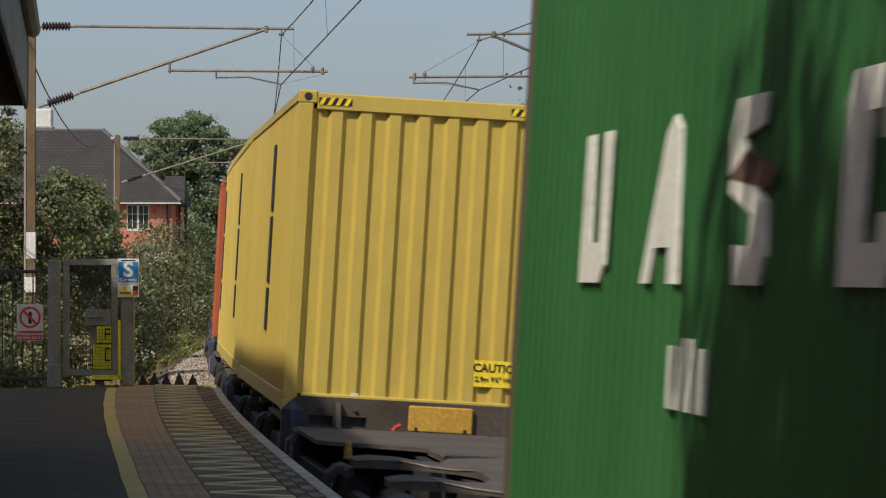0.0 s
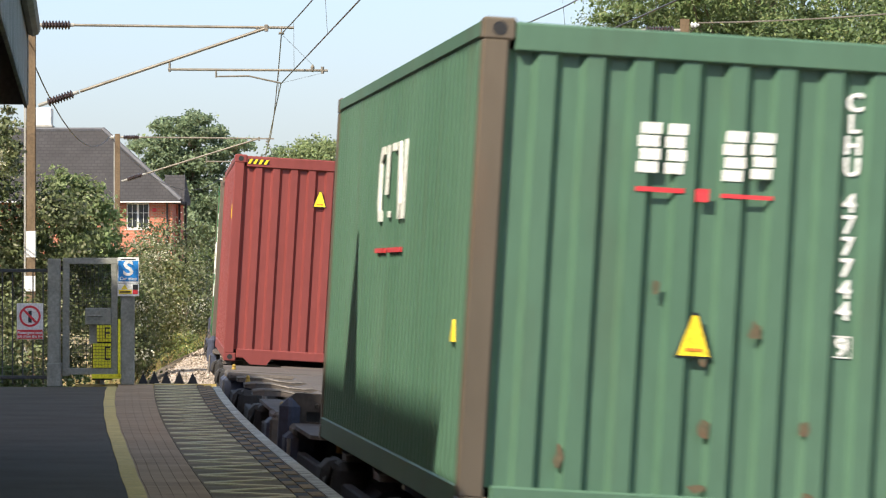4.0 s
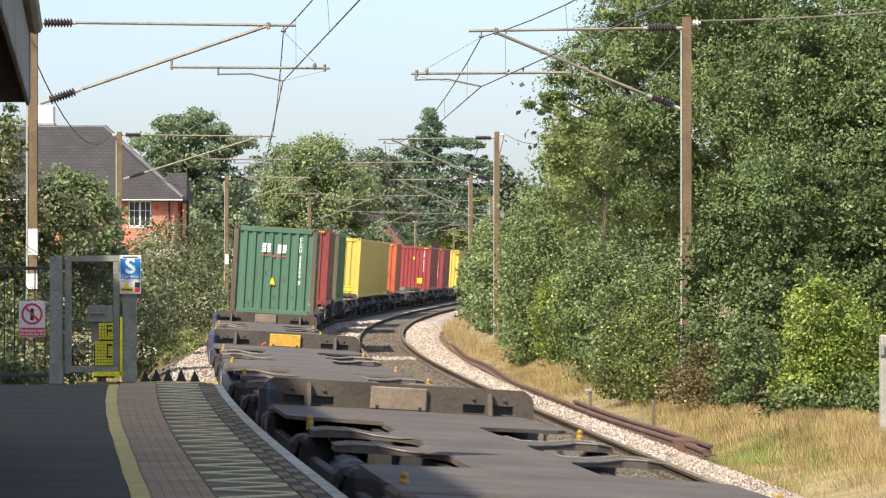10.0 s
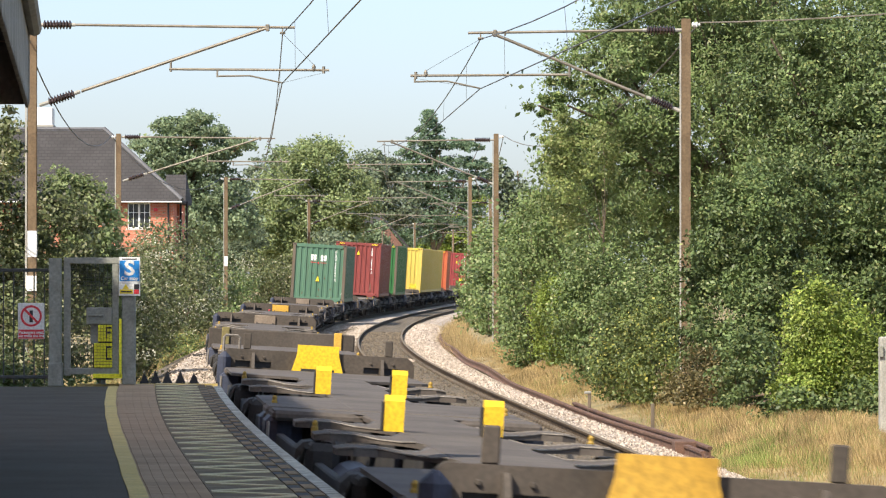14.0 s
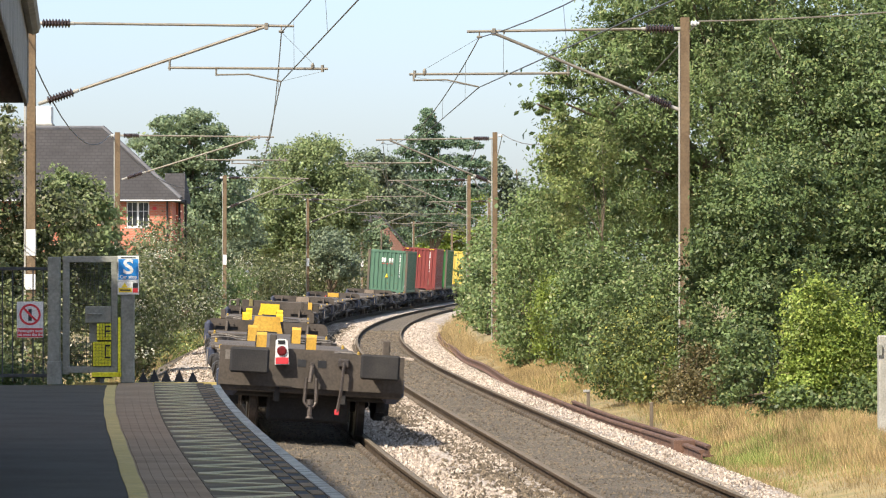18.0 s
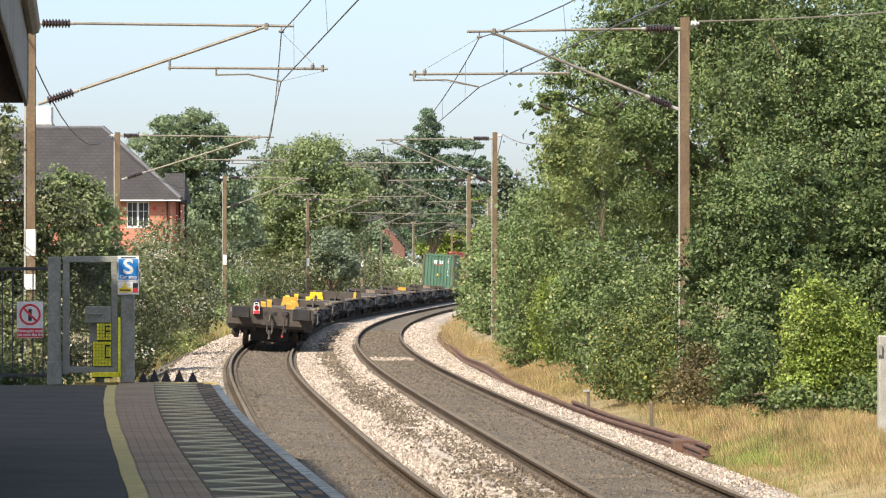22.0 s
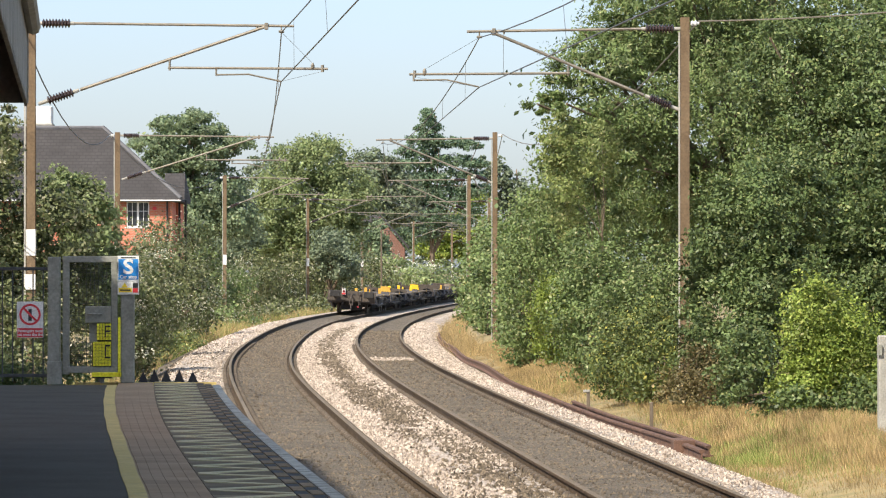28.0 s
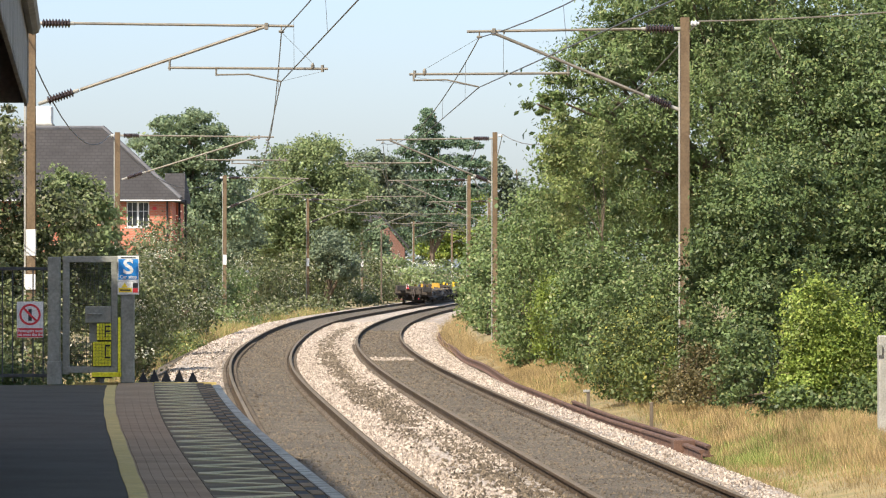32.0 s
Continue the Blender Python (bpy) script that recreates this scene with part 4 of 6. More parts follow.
def build_house():
    y = 240.0
    k = y / FOCAL
    X, Z = (lambda px: (px - 784) * k), (lambda py: EYE + (478.4 - py) * k)
    h = thing("brick_house", "red brick house with a hipped grey tiled roof", "house")
    x0, x1, z0, ze, zr = X(-110), X(305), -.6, Z(353), Z(223)
    wx0, wx1, wz0, wz1 = X(224), X(264), Z(402), Z(357)
    g = Geo()
    g.box(x0, y, z0, wx0, y + .3, ze).box(wx1, y, z0, x1, y + .3, ze).box(wx0, y, z0, wx1, y + .3, wz0).box(wx0, y, wz1, wx1, y + .3, ze)
    part("front_wall", g, M_HOUSEBRICK, h, "red brick wall")
    side = Geo().box(x1 - .3, y + .3, z0, x1, y + 8, ze)
    part("side_wall", side, M_BRICK, h)
    part("back_wall", Geo().box(x0, y + 7.7, z0, x1 - .3, y + 8, ze).box(x0, y + .3, z0, x0 + .3, y + 7.7, ze), M_BRICK, h)
    window(h, wx0, wx1, wz0, wz1, y + .08)
    o = .45
    A, B, C, D = (x0 - o, y - o, ze), (x1 + o, y - o, ze), (x1 + o, y + 8 + o, ze), (x0 - o, y + 8 + o, ze)
    R0, R1 = (X(-20), y + 4, zr), (X(172), y + 4, zr)
    dn = lambda p: (p[0], p[1], p[2] - .12)
    part("roof", Geo().add([A, B, C, D, R0, R1, dn(A), dn(B), dn(C), dn(D)], [(0, 1, 5, 4), (1, 2, 5), (2, 3, 4, 5), (3, 0, 4), (6, 7, 8, 9), (0, 1, 7, 6), (1, 2, 8, 7), (2, 3, 9, 8), (3, 0, 6, 9)]), M_TILES, h, "grey tiled hipped roof")
    part("hip_tiles", Geo().tube([(B[0], B[1], B[2] + .03), (R1[0], R1[1], R1[2] + .05)], .11, 6).tube([R0, R1], .12, 6), M_SLATE, h, "lighter hip and ridge tiles")
    part("gutter", Geo().box(A[0], A[1] - .1, ze - .1, B[0], A[1] - .004, ze - .03, .02), M_WHITE, h, "white eaves board and gutter")
    part("downpipe", Geo().tube([(X(296), y - .07, z0), (X(296), y - .07, ze - .1)], .045, 8), M_BLACK, h, "black downpipe")
    part("alarm_box", Geo().box(X(270), y - .06, Z(372), X(277), y - .004, Z(366), .02), M_RED, h, "small red alarm box")
    # side wing set back
    wx = X(317)
    part("wing_wall", Geo().box(x1 + .004, y + 3.5, z0, wx - .25, y + 9, ze), M_BRICK, h, "shaded brick side wing")
    part("wing_roof", Geo().add([(X(281), y + 3, ze + .02), (wx + .1, y + 3, ze + .02), (wx + .1, y + 9.5, ze + .02), (X(281), y + 9.5, ze + .02), (X(281), y + 5.5, Z(303)), (wx, y + 5.5, Z(303))], [(0, 1, 5, 4), (1, 2, 5), (2, 3, 4, 5), (3, 0, 4), (0, 1, 2, 3)]), M_TILES, h)
    for q in (311, 322):
        part("wing_pipe", Geo().tube([(X(q), y + 3.4, z0), (X(q), y + 3.4, ze)], .06, 6), M_BLACK, h)
    t = thing("white_chimney", "white painted chimney stack behind the house roof", "chimney")
    part("chimney_shaft", Geo().box(X(62) * 1.038, y + 9.2, 0, X(91) * 1.038, y + 10.4, Z(188) * 1.03, .05), M_WHITE, t)
    part("flaunching", Geo().box(X(60) * 1.038, y + 9.1, Z(224) * 1.03, X(93) * 1.038, y + 10.5, Z(219) * 1.03, .03), M_CONCRETE, t)
    # far house
    y = 440.0
    k = y / FOCAL
    f = thing("distant_house", "distant red brick house with a grey gabled roof", "house")
    xa, xm, xb = X2(640, y), X2(672, y), X2(716, y)
    zt, zl, zb = EYE + (478.4 - 384) * k, EYE + (478.4 - 440) * k, -.6
    part("gable_wall", Geo().add([(xm - 1.6, y, zb), (xb, y, zb), (xb, y, zl), (xm, y, zt), (xm - 1.6, y, zl), (xm - 1.6, y + 8, zb), (xb, y + 8, zb), (xb, y + 8, zl), (xm, y + 8, zt), (xm - 1.6, y + 8, zl)],
         [(0, 1, 2, 3, 4), (5, 6, 7, 8, 9), (1, 6, 7, 2), (0, 5, 9, 4)]), M_FARBRICK, f)
    part("roof", Geo().add([(xm, y - .4, zt + .1), (xb + .3, y - .4, zl), (xb + .3, y + 8, zl), (xm, y + 8, zt + .1), (xm, y - .4, zt + .28), (xb + .4, y - .4, zl + .16), (xb + .4, y + 8, zl + .16), (xm, y + 8, zt + .28)],
         [(0, 1, 2, 3), (4, 5, 6, 7), (0, 1, 5, 4), (1, 2, 6, 5), (2, 3, 7, 6), (3, 0, 4, 7)]).box(xa, y + 1, zl - .2, xm + .05, y + 7, zl + .1).add([(xa, y + 1, zl), (xm, y + 1, zl), (xm, y + 5, zt + .2), (xa, y + 5, zt + .2), (xa, y + 7, zl), (xm, y + 7, zl)], [(0, 1, 2, 3), (3, 2, 5, 4)]), M_TILES, f, "grey tiled roof")
    part("side_wall", Geo().box(xa, y + 2, zb, xm - 1.65, y + 6.5, zl - .1), M_FARBRICK, f)


def X2(px, d):
    return (px - 784) / FOCAL * d


build_house()


# ------------------------------------------------------------------ lineside things
def build_lineside():
    # a pair of old rails left beside the line
    sm = spline(np.array([66., 80, 95, 115, 140, 165, 182, 192, 198, 204]), np.array([3.52, 2.9, 2.05, 1.42, .7, .18, -.1, -.16, -.05, .2]))
    for d, y0, y1, lift in ((0, 66.6, 203, -.1), (.17, 67.4, 92, -.07)):
        r = thing("discarded_rail", "rust-brown discarded rail lying beside the ballast", "rail", "discarded rails")
        rows = []
        y = y0
        while y < y1:
            m = sm(y + .5) - sm(y - .5)
            c = Vector((sm(y) + d, y, lift + .03 * math.sin(y * .21)))
            rt = Vector((1, -m, .12)).normalized()
            rows.append([c + rt * a + Vector((0, 0, b)) for a, b in RAIL])
            y += 1.0 if y < 120 else 2
        part("rail_length", Geo().strip(rows, True), M_RUST, r)
    g = thing("rail_end_plate", "rusted steel plate beside the end of the discarded rails", "plate")
    part("plate", Geo().box(3.24, 69.2, -.3, 3.56, 70.2, -.03, .015, Matrix.Translation((0, 0, 0))), M_RUST, g)
    for px, d, top, h in ((1041, 88, 692, .42), (1153, 80, 712, .42), (866, 128, 655, .4), (890, 118, 662, .36), (483, 285, 548, .5), (473, 290, 549, .5)):
        s = thing("marker_post", "short weathered timber marker post in the grass", "post", "marker posts")
        z = EYE + (478.4 - top) * d / FOCAL
        x = X2(px, d)
        part("stake", Geo().box(x - .03, d - .03, z - h - .25, x + .03, d + .03, z, .008), M_TIMBER, s)
        if px == 1041:
            part("cap", Geo().box(x - .09, d - .05, z - .03, x + .03, d + .03, z + .02, .01), M_CONCRETE, s)
    c = thing("concrete_post", "pale concrete lineside post at the edge of the bushes", "post")
    x = X2(1572, 70)
    part("shaft", Geo().box(x - .14, 69.9, -.4, x + .14, 70.2, EYE + (478.4 - 594) * 70 / FOCAL, .02), M_CONCRETE, c)
    part("bolt", Geo().box(x - .17, 69.86, 1.15, x - .1, 69.9, 1.3), M_GALV, c)
    # distant signal post and lineside pole
    p = thing("distant_pole", "grey slender pole beside the far houses", "pole")
    part("shaft", Geo().tube([(X2(675, 400), 400, -.5), (X2(675, 400), 400, EYE + (478.4 - 408) * 400 / FOCAL)], .07, 8), M_TIMBER, p)


build_lineside()


# ------------------------------------------------------------------ plants
def leaves(name, blobs, size, count, mat, parent, seed, clump=.2, label="", droop=.25, kind="", shape=.3, hang=0.0, per=46, floor=-.42):
    """Many small leaves in clumps inside ellipsoids (x, y, z, rx, ry, rz)."""
    rng = np.random.default_rng(seed)
    vol = np.array([(b[3] * b[4] * b[5]) ** .67 for b in blobs])
    C, O = [], []
    for b, share in zip(blobs, vol / vol.sum()):
        n = max(8, int(count * share))
        k = max(4, n // per)
        d = rng.normal(size=(k, 3))
        d /= np.linalg.norm(d, axis=1)[:, None]
        r = rng.uniform(.45, 1.03, (k, 1)) ** .6 * rng.uniform(.84, 1.1, (k, 1))
        cen = d * r
        pick = rng.integers(0, k, n)
        spread = np.clip(rng.normal(0, clump, (n, 3)), -2 * clump, 2 * clump) * np.array([1, 1, .6]) * rng.uniform(.5, 1.4, (k, 1))[pick]
        p = cen[pick] + spread / (np.array(b[3:6]) / np.mean(b[3:6]))
        C.append(p * np.array(b[3:6]) + np.array(b[:3]))
        O.append(d[pick])
    C, O = np.concatenate(C), np.concatenate(O)
    keep = C[:, 2] > floor
    C, O = C[keep], O[keep]
    n = len(C)
    nor = O * .55 + rng.normal(size=(n, 3)) * .55 + np.array([0, 0, droop])
    nor /= np.linalg.norm(nor, axis=1)[:, None]
    d = np.cross(nor, rng.normal(size=(n, 3)))
    d /= np.linalg.norm(d, axis=1)[:, None] + 1e-9
    d = d + np.array([0, 0, -hang])
    d -= nor * (d * nor).sum(1)[:, None]
    d /= np.linalg.norm(d, axis=1)[:, None] + 1e-9
    s = np.cross(nor, d)
    L = size * rng.uniform(.55, 1.25, (n, 1))
    V = np.stack([C - d * L * .5, C + s * L * shape + nor * L * .06, C + d * L * .5, C - s * L * shape + nor * L * .06], 1).reshape(-1, 3)
    me = bpy.data.meshes.new(name)
    me.vertices.add(4 * n)
    me.loops.add(4 * n)
    me.polygons.add(n)
    me.vertices.foreach_set("co", V.astype(np.float32).ravel())
    me.loops.foreach_set("vertex_index", np.arange(4 * n, dtype=np.int32))
    me.polygons.foreach_set("loop_start", np.arange(0, 4 * n, 4, dtype=np.int32))
    me.update(calc_edges=True)
    me.materials.append(mat)
    return part(name, me, mat, parent, label, kind)


def tree(name, label, base, blobs, size, count, mat, seed, trunk=.16, clump=.2, extra=None, group="", category="tree", shape=.3, hang=0.0, per=46):
    """Trunk, limbs to each mass of leaves, and the crown."""
    t = thing(name, label, category, group)
    rng = random.Random(seed)
    x, y = base
    z0 = ground_z(x, y) - .2
    zt = max(b[2] for b in blobs)
    pts = [(x, y, z0)]
    for i in range(1, 6):
        pts.append((x + rng.uniform(-.1, .1) * i * trunk * 3, y + rng.uniform(-.1, .1), z0 + (zt - z0) * i / 5))
    g = Geo()
    g.smooth = True
    g.tube(pts, trunk, 8, trunk * .3)
    part("trunk", g, M_BARK, t)
    for b in blobs:
        for _ in range(2 if base[1] < 200 else 1):
            s = Vector(pts[rng.choice((1, 2, 3))])
            e = Vector((b[0] + rng.uniform(-.6, .6) * b[3], b[1] + rng.uniform(-.6, .6) * b[4], b[2] + rng.uniform(-.2, .8) * b[5]))
            mid = s.lerp(e, .5) + Vector((rng.uniform(-.2, .2), rng.uniform(-.2, .2), rng.uniform(0, .3)))
            part("limb", Geo().tube([s, mid, e], trunk * .4, 6, trunk * .1), M_BARK, t)
    leaves("crown", blobs, size, count, mat, t, seed, clump, shape=shape, hang=hang, per=per, floor=z0 + .22)
    if extra:
        m, n, sz, lab = extra
        leaves("blossom" if m is M_BLOSSOM else "young_leaves", blobs, sz, n, m, t, seed + 77, clump, lab)
    return t


def build_plants():
    R, S = "trees beside the right-hand track", "shrubs beside the line"
    tree("ash_tree", "tall leafy ash tree with drooping green foliage", (7.8, 117),
         [(6.6, 115, 5.6, 3.4, 3.0, 3.2), (4.1, 114, 6.6, 1.7, 2.0, 1.7), (5.3, 115, 8.7, 1.9, 2.4, 1.7), (9.0, 115, 9.0, 3.2, 3, 2.6), (4.0, 113.6, 4.6, 2.0, 2, 1.5), (2.45, 113, 6.15, .62, .8, .3), (3.75, 113.5, 7.35, .95, 1, .95), (5.3, 113.6, 8.6, 1.1, 1.2, .9), (3.1, 113.5, 6.3, .8, 1, .9), (8.6, 114, 4.5, 2.6, 2.5, 3)],
         .115, 185000, M_LEAF_A, 11, .24, .1, group=R, shape=.17, hang=1.1, per=170)
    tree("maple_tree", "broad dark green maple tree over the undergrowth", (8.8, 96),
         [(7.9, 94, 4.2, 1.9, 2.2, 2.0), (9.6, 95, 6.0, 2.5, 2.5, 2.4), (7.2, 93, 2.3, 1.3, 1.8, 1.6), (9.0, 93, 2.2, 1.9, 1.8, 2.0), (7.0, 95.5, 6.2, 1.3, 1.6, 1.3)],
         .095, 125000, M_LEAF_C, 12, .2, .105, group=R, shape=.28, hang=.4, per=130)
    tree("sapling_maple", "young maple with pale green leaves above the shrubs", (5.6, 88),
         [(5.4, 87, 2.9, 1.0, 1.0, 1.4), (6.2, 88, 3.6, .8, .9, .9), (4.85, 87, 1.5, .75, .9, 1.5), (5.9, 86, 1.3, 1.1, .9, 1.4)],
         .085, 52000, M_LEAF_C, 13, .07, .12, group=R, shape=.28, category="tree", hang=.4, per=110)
    tree("yellow_leaved_elder", "elder bush with yellowing leaves below the ash tree", (3.6, 111),
         [(2.75, 111, 4.3, .42, .8, 1.3), (2.6, 111, 5.3, .4, .8, .75), (3.5, 110, 5.0, .4, .7, .7)], .085, 9000, M_LEAF_PALE, 14, .03, .15, group=R)
    tree("oak_tree", "broad oak tree behind the ash", (9, 142), [(6.5, 140, 6, 3.6, 3, 4), (10, 140, 9, 4, 3, 4.5), (7.5, 141, 11, 3.5, 3, 3), (4.5, 141, 3, 2.5, 2.5, 3), (12, 138, 4, 4, 3, 4)], .2, 40000, M_LEAF_B, 15, .3, .16, group=R, shape=.34)
    rows = [("bright_green_bush", "bright yellow-green leafy bush beside the dry grass", (6.15, 80), [(6.3, 80, 1.0, .7, .8, 1.05), (5.95, 79.6, 1.35, .45, .6, .9), (6.75, 80, .6, .8, .8, .95), (5.75, 79.4, .3, .5, .6, .6)], .066, 34000, M_LEAF_BRIGHT, None),
            ("hawthorn_bush", "leafy hawthorn bush filling the gap under the trees", (4.6, 110), [(4.3, 110, 1.2, .9, .9, 1.7), (5.3, 108, 1.5, .8, .9, 1.6)], .085, 15000, M_LEAF_A, None),
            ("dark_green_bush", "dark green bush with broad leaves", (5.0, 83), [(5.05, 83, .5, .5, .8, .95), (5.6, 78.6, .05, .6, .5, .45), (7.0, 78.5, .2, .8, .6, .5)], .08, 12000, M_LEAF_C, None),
            ("bramble_bush", "tangled olive and brown bramble bush", (4.1, 92), [(4.05, 92, .75, .75, 1, 1.2), (3.45, 94, .6, .6, 1, 1.05)], .07, 17000, M_LEAF_BRAMBLE, None),
            ("bramble_bush", "tangled olive bramble bush with reddish stems", (4.7, 86), [(4.5, 86, .35, .42, .7, .85), (4.15, 87, .1, .4, .6, .6)], .06, 9000, M_LEAF_BROWN, None),
            ("bright_green_bush", "bright green shrub catching the sun", (2.75, 125), [(2.75, 125, 1.05, .5, .8, 1.25), (3.1, 125.5, .4, .45, .7, .8)], .075, 13000, M_LEAF_BRIGHT, None),
            ("hawthorn_bush", "dense mid-green hawthorn bush", (3.3, 108), [(3.3, 108, 1.4, .9, 1, 1.7), (3.9, 105, .9, .8, 1, 1.4)], .085, 20000, M_LEAF_A, None),
            ("hawthorn_bush", "tall dense hawthorn bush by the line", (2.3, 130), [(2.25, 130, 1.6, .75, 1.5, 2.0), (2.5, 129, 3.4, .7, 1.3, 1.3), (3.6, 128, 3.0, 1.4, 1.5, 2.2), (2.0, 131, .6, .5, 1, 1.0)], .1, 22000, M_LEAF_A, None),
            ("elder_bush", "grey-green elder bush with gaps between branches", (2.2, 150), [(2.35, 150, 1.2, .7, 2, 1.6), (3.2, 152, 2.6, 1.2, 2, 2.2)], .12, 11000, M_LEAF_A, None),
            ("hawthorn_bush", "hawthorn bush overhanging the verge", (1.7, 185), [(1.75, 185, 1.3, .8, 2.5, 1.75), (2.4, 188, 2.3, 1.1, 2.5, 2.2)], .16, 9000, M_LEAF_A, None),
            ("hawthorn_bush", "far hawthorn bush at the bend", (1.6, 225), [(1.75, 225, 1.2, 1.0, 3, 1.9), (2.7, 228, 2.6, 1.3, 3, 2.4)], .2, 8000, M_LEAF_A, None),
            ("hawthorn_bush", "rounded far bush hiding the bend", (2.4, 265), [(2.4, 265, 1.3, 1.35, 4, 2.2), (3.4, 275, 2.6, 1.8, 4, 3)], .24, 8000, M_LEAF_A, None),
            ("hawthorn_bush", "distant bush hiding the bend", (5.0, 320), [(4.9, 320, 1.6, 1.6, 6, 2.8), (6.5, 330, 3, 2, 6, 4)], .3, 7000, M_LEAF_B, None)]
    for i, (nm, lab, base, blobs, sz, n, mat, ex) in enumerate(rows):
        tree(nm, lab, base, blobs, sz, n, mat, 30 + i, .05, .17, ex, S, "bush", .33)
    B = "trees and shrubs on the platform side"
    pale = (M_BLOSSOM, 2200, .07, "pale seed heads among the leaves")
    rows = [("hazel_tree", "leafy hazel tree behind the platform gate", (-9.7, 94.5), [(-9.3, 94, 3.4, 1.4, 1.3, 1.75), (-8.6, 93.5, 1.4, 1.3, 1, 1.5), (-7.5, 94.5, 3.0, .85, .9, 1.1), (-7.75, 93.5, 1.1, 1.1, .9, 1.2), (-7.0, 95, 2.1, .5, .8, .85), (-9.0, 95.5, 2.6, 1.5, .9, 1.0), (-7.8, 97.5, 2.7, .7, .6, .85), (-8.6, 94, 4.6, .6, .8, .9), (-10.8, 95, 2.2, 1.4, 1.2, 2.2), (-7.5, 87, 1.0, .5, .5, 1.2), (-7.75, 87.5, 4.7, .26, .4, .6)], .095, 66000, M_LEAF_OLIVE, (M_BLOSSOM, 2600, .06, "pale leaf undersides")),
            # leaf colour darkened here for the shade behind the gate
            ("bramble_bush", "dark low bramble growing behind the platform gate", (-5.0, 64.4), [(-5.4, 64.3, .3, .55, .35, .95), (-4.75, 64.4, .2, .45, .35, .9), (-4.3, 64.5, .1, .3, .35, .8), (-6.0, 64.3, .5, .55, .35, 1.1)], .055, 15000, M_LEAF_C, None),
            ("young_ash_bush", "fresh green bush beside the fence", (-6.8, 97), [(-6.98, 97, 3.1, .55, .8, .95), (-6.6, 97.3, 2.1, .45, .7, .8), (-7.45, 97, 3.9, .4, .6, .5)], .10, 15000, M_LEAF_LIME, None),
            ("buddleia_bush", "grey-green bush with pale flower heads", (-7.6, 118), [(-7.5, 118, 1.3, .8, 1.5, 1.5), (-8.5, 116, 2.0, .9, 1.5, 1.2), (-7.3, 116, .4, .5, 1.2, .8)], .09, 18000, M_LEAF_OLIVE, pale),
            ("buddleia_bush", "tall grey-green bush with dry flower heads", (-8.5, 140), [(-8.4, 140, 1.4, .9, 2, 1.7), (-9.5, 141, 1.5, 1.1, 2, 1.4)], .1, 15000, M_LEAF_OLIVE, pale),
            ("bramble_bush", "low bramble with dry yellow grass at its foot", (-8.6, 150), [(-8.7, 150, .1, .6, 2.5, .7), (-8.2, 156, -.1, .6, 2.5, .5)], .09, 6000, M_LEAF_BRAMBLE, None),
            ("buddleia_bush", "grey-green bush along the far verge", (-9.6, 185), [(-9.4, 185, 1.2, 1.1, 3, 1.6), (-10.6, 187, 2.4, 1.3, 3, 2.0)], .15, 9000, M_LEAF_OLIVE, pale),
            ("hawthorn_bush", "dark hedge bush behind the mast", (-12.4, 252), [(-12.2, 252, 1.7, 1.5, 3, 2.1), (-14.1, 252, 1.4, 1.6, 3, 1.8), (-10.8, 255, 1.2, 1.1, 3, 1.6), (-9.7, 228, -.1, 1.2, 3, .9)], .18, 9000, M_LEAF_A, pale),
            ("bramble_bush", "pale blossoming bramble bank", (-12.6, 325), [(-12.6, 325, 1.6, 2.0, 4, 2.2), (-11.0, 328, 1.0, 1.4, 4, 1.6), (-9.3, 262, -.2, 1.8, 4, .9)], .2, 10000, M_LEAF_OLIVE, (M_BLOSSOM, 1600, .12, "pale flower heads")),
            ("bramble_bush", "pale flowering bramble bank by the far curve", (-10.0, 336), [(-10.2, 336, 1.5, 2.3, 4, 2.2), (-8.1, 340, 1.1, 1.7, 4, 1.6), (-8.2, 298, -.2, 2.0, 4, .9)], .22, 10000, M_LEAF_OLIVE, (M_BLOSSOM, 1500, .12, "pale flower heads")),
            ("bramble_bush", "far bramble bank beside the masts", (-7.8, 402), [(-7.8, 402, 1.7, 2.7, 5, 2.5), (-5.7, 406, 1.3, 2.2, 6, 2.2), (-6.6, 352, 0, 2.0, 5, 1.2)], .26, 8000, M_LEAF_OLIVE, (M_BLOSSOM, 600, .14, "pale flower heads")),
            ("flowering_hedge", "distant pale flowering hedge beyond the bend", (-.6, 420), [(-1.0, 420, 1.4, 2.6, 5, 1.7), (-4, 424, 1.5, 2.2, 5, 1.9)], .3, 6000, M_LEAF_LIME, (M_BLOSSOM, 1500, .22, "pale flower heads")),
            ("laurel_hedge", "dark garden hedge below the brick house", (-14.5, 232), [(-15.5, 232, .5, 3.2, 2, 1.6), (-12.6, 236, .8, 2, 2, 1.9), (-19.5, 232, 1.4, 3, 2, 2.2)], .18, 14000, M_LEAF_A, None)]
    for i, (nm, lab, base, blobs, sz, n, mat, ex) in enumerate(rows):
        tree(nm, lab, base, blobs, sz, n, mat, 60 + i, .06, .16, ex, B, "tree" if "tree" in nm else "bush", .33)
    F = "trees beyond the bend"
    k = lambda d: d / FOCAL
    def blob(px, py, rx, rz, d, depth=3.0):
        return (X2(px, d), d, EYE + (478.4 - py) * k(d), rx * k(d), depth, rz * k(d))
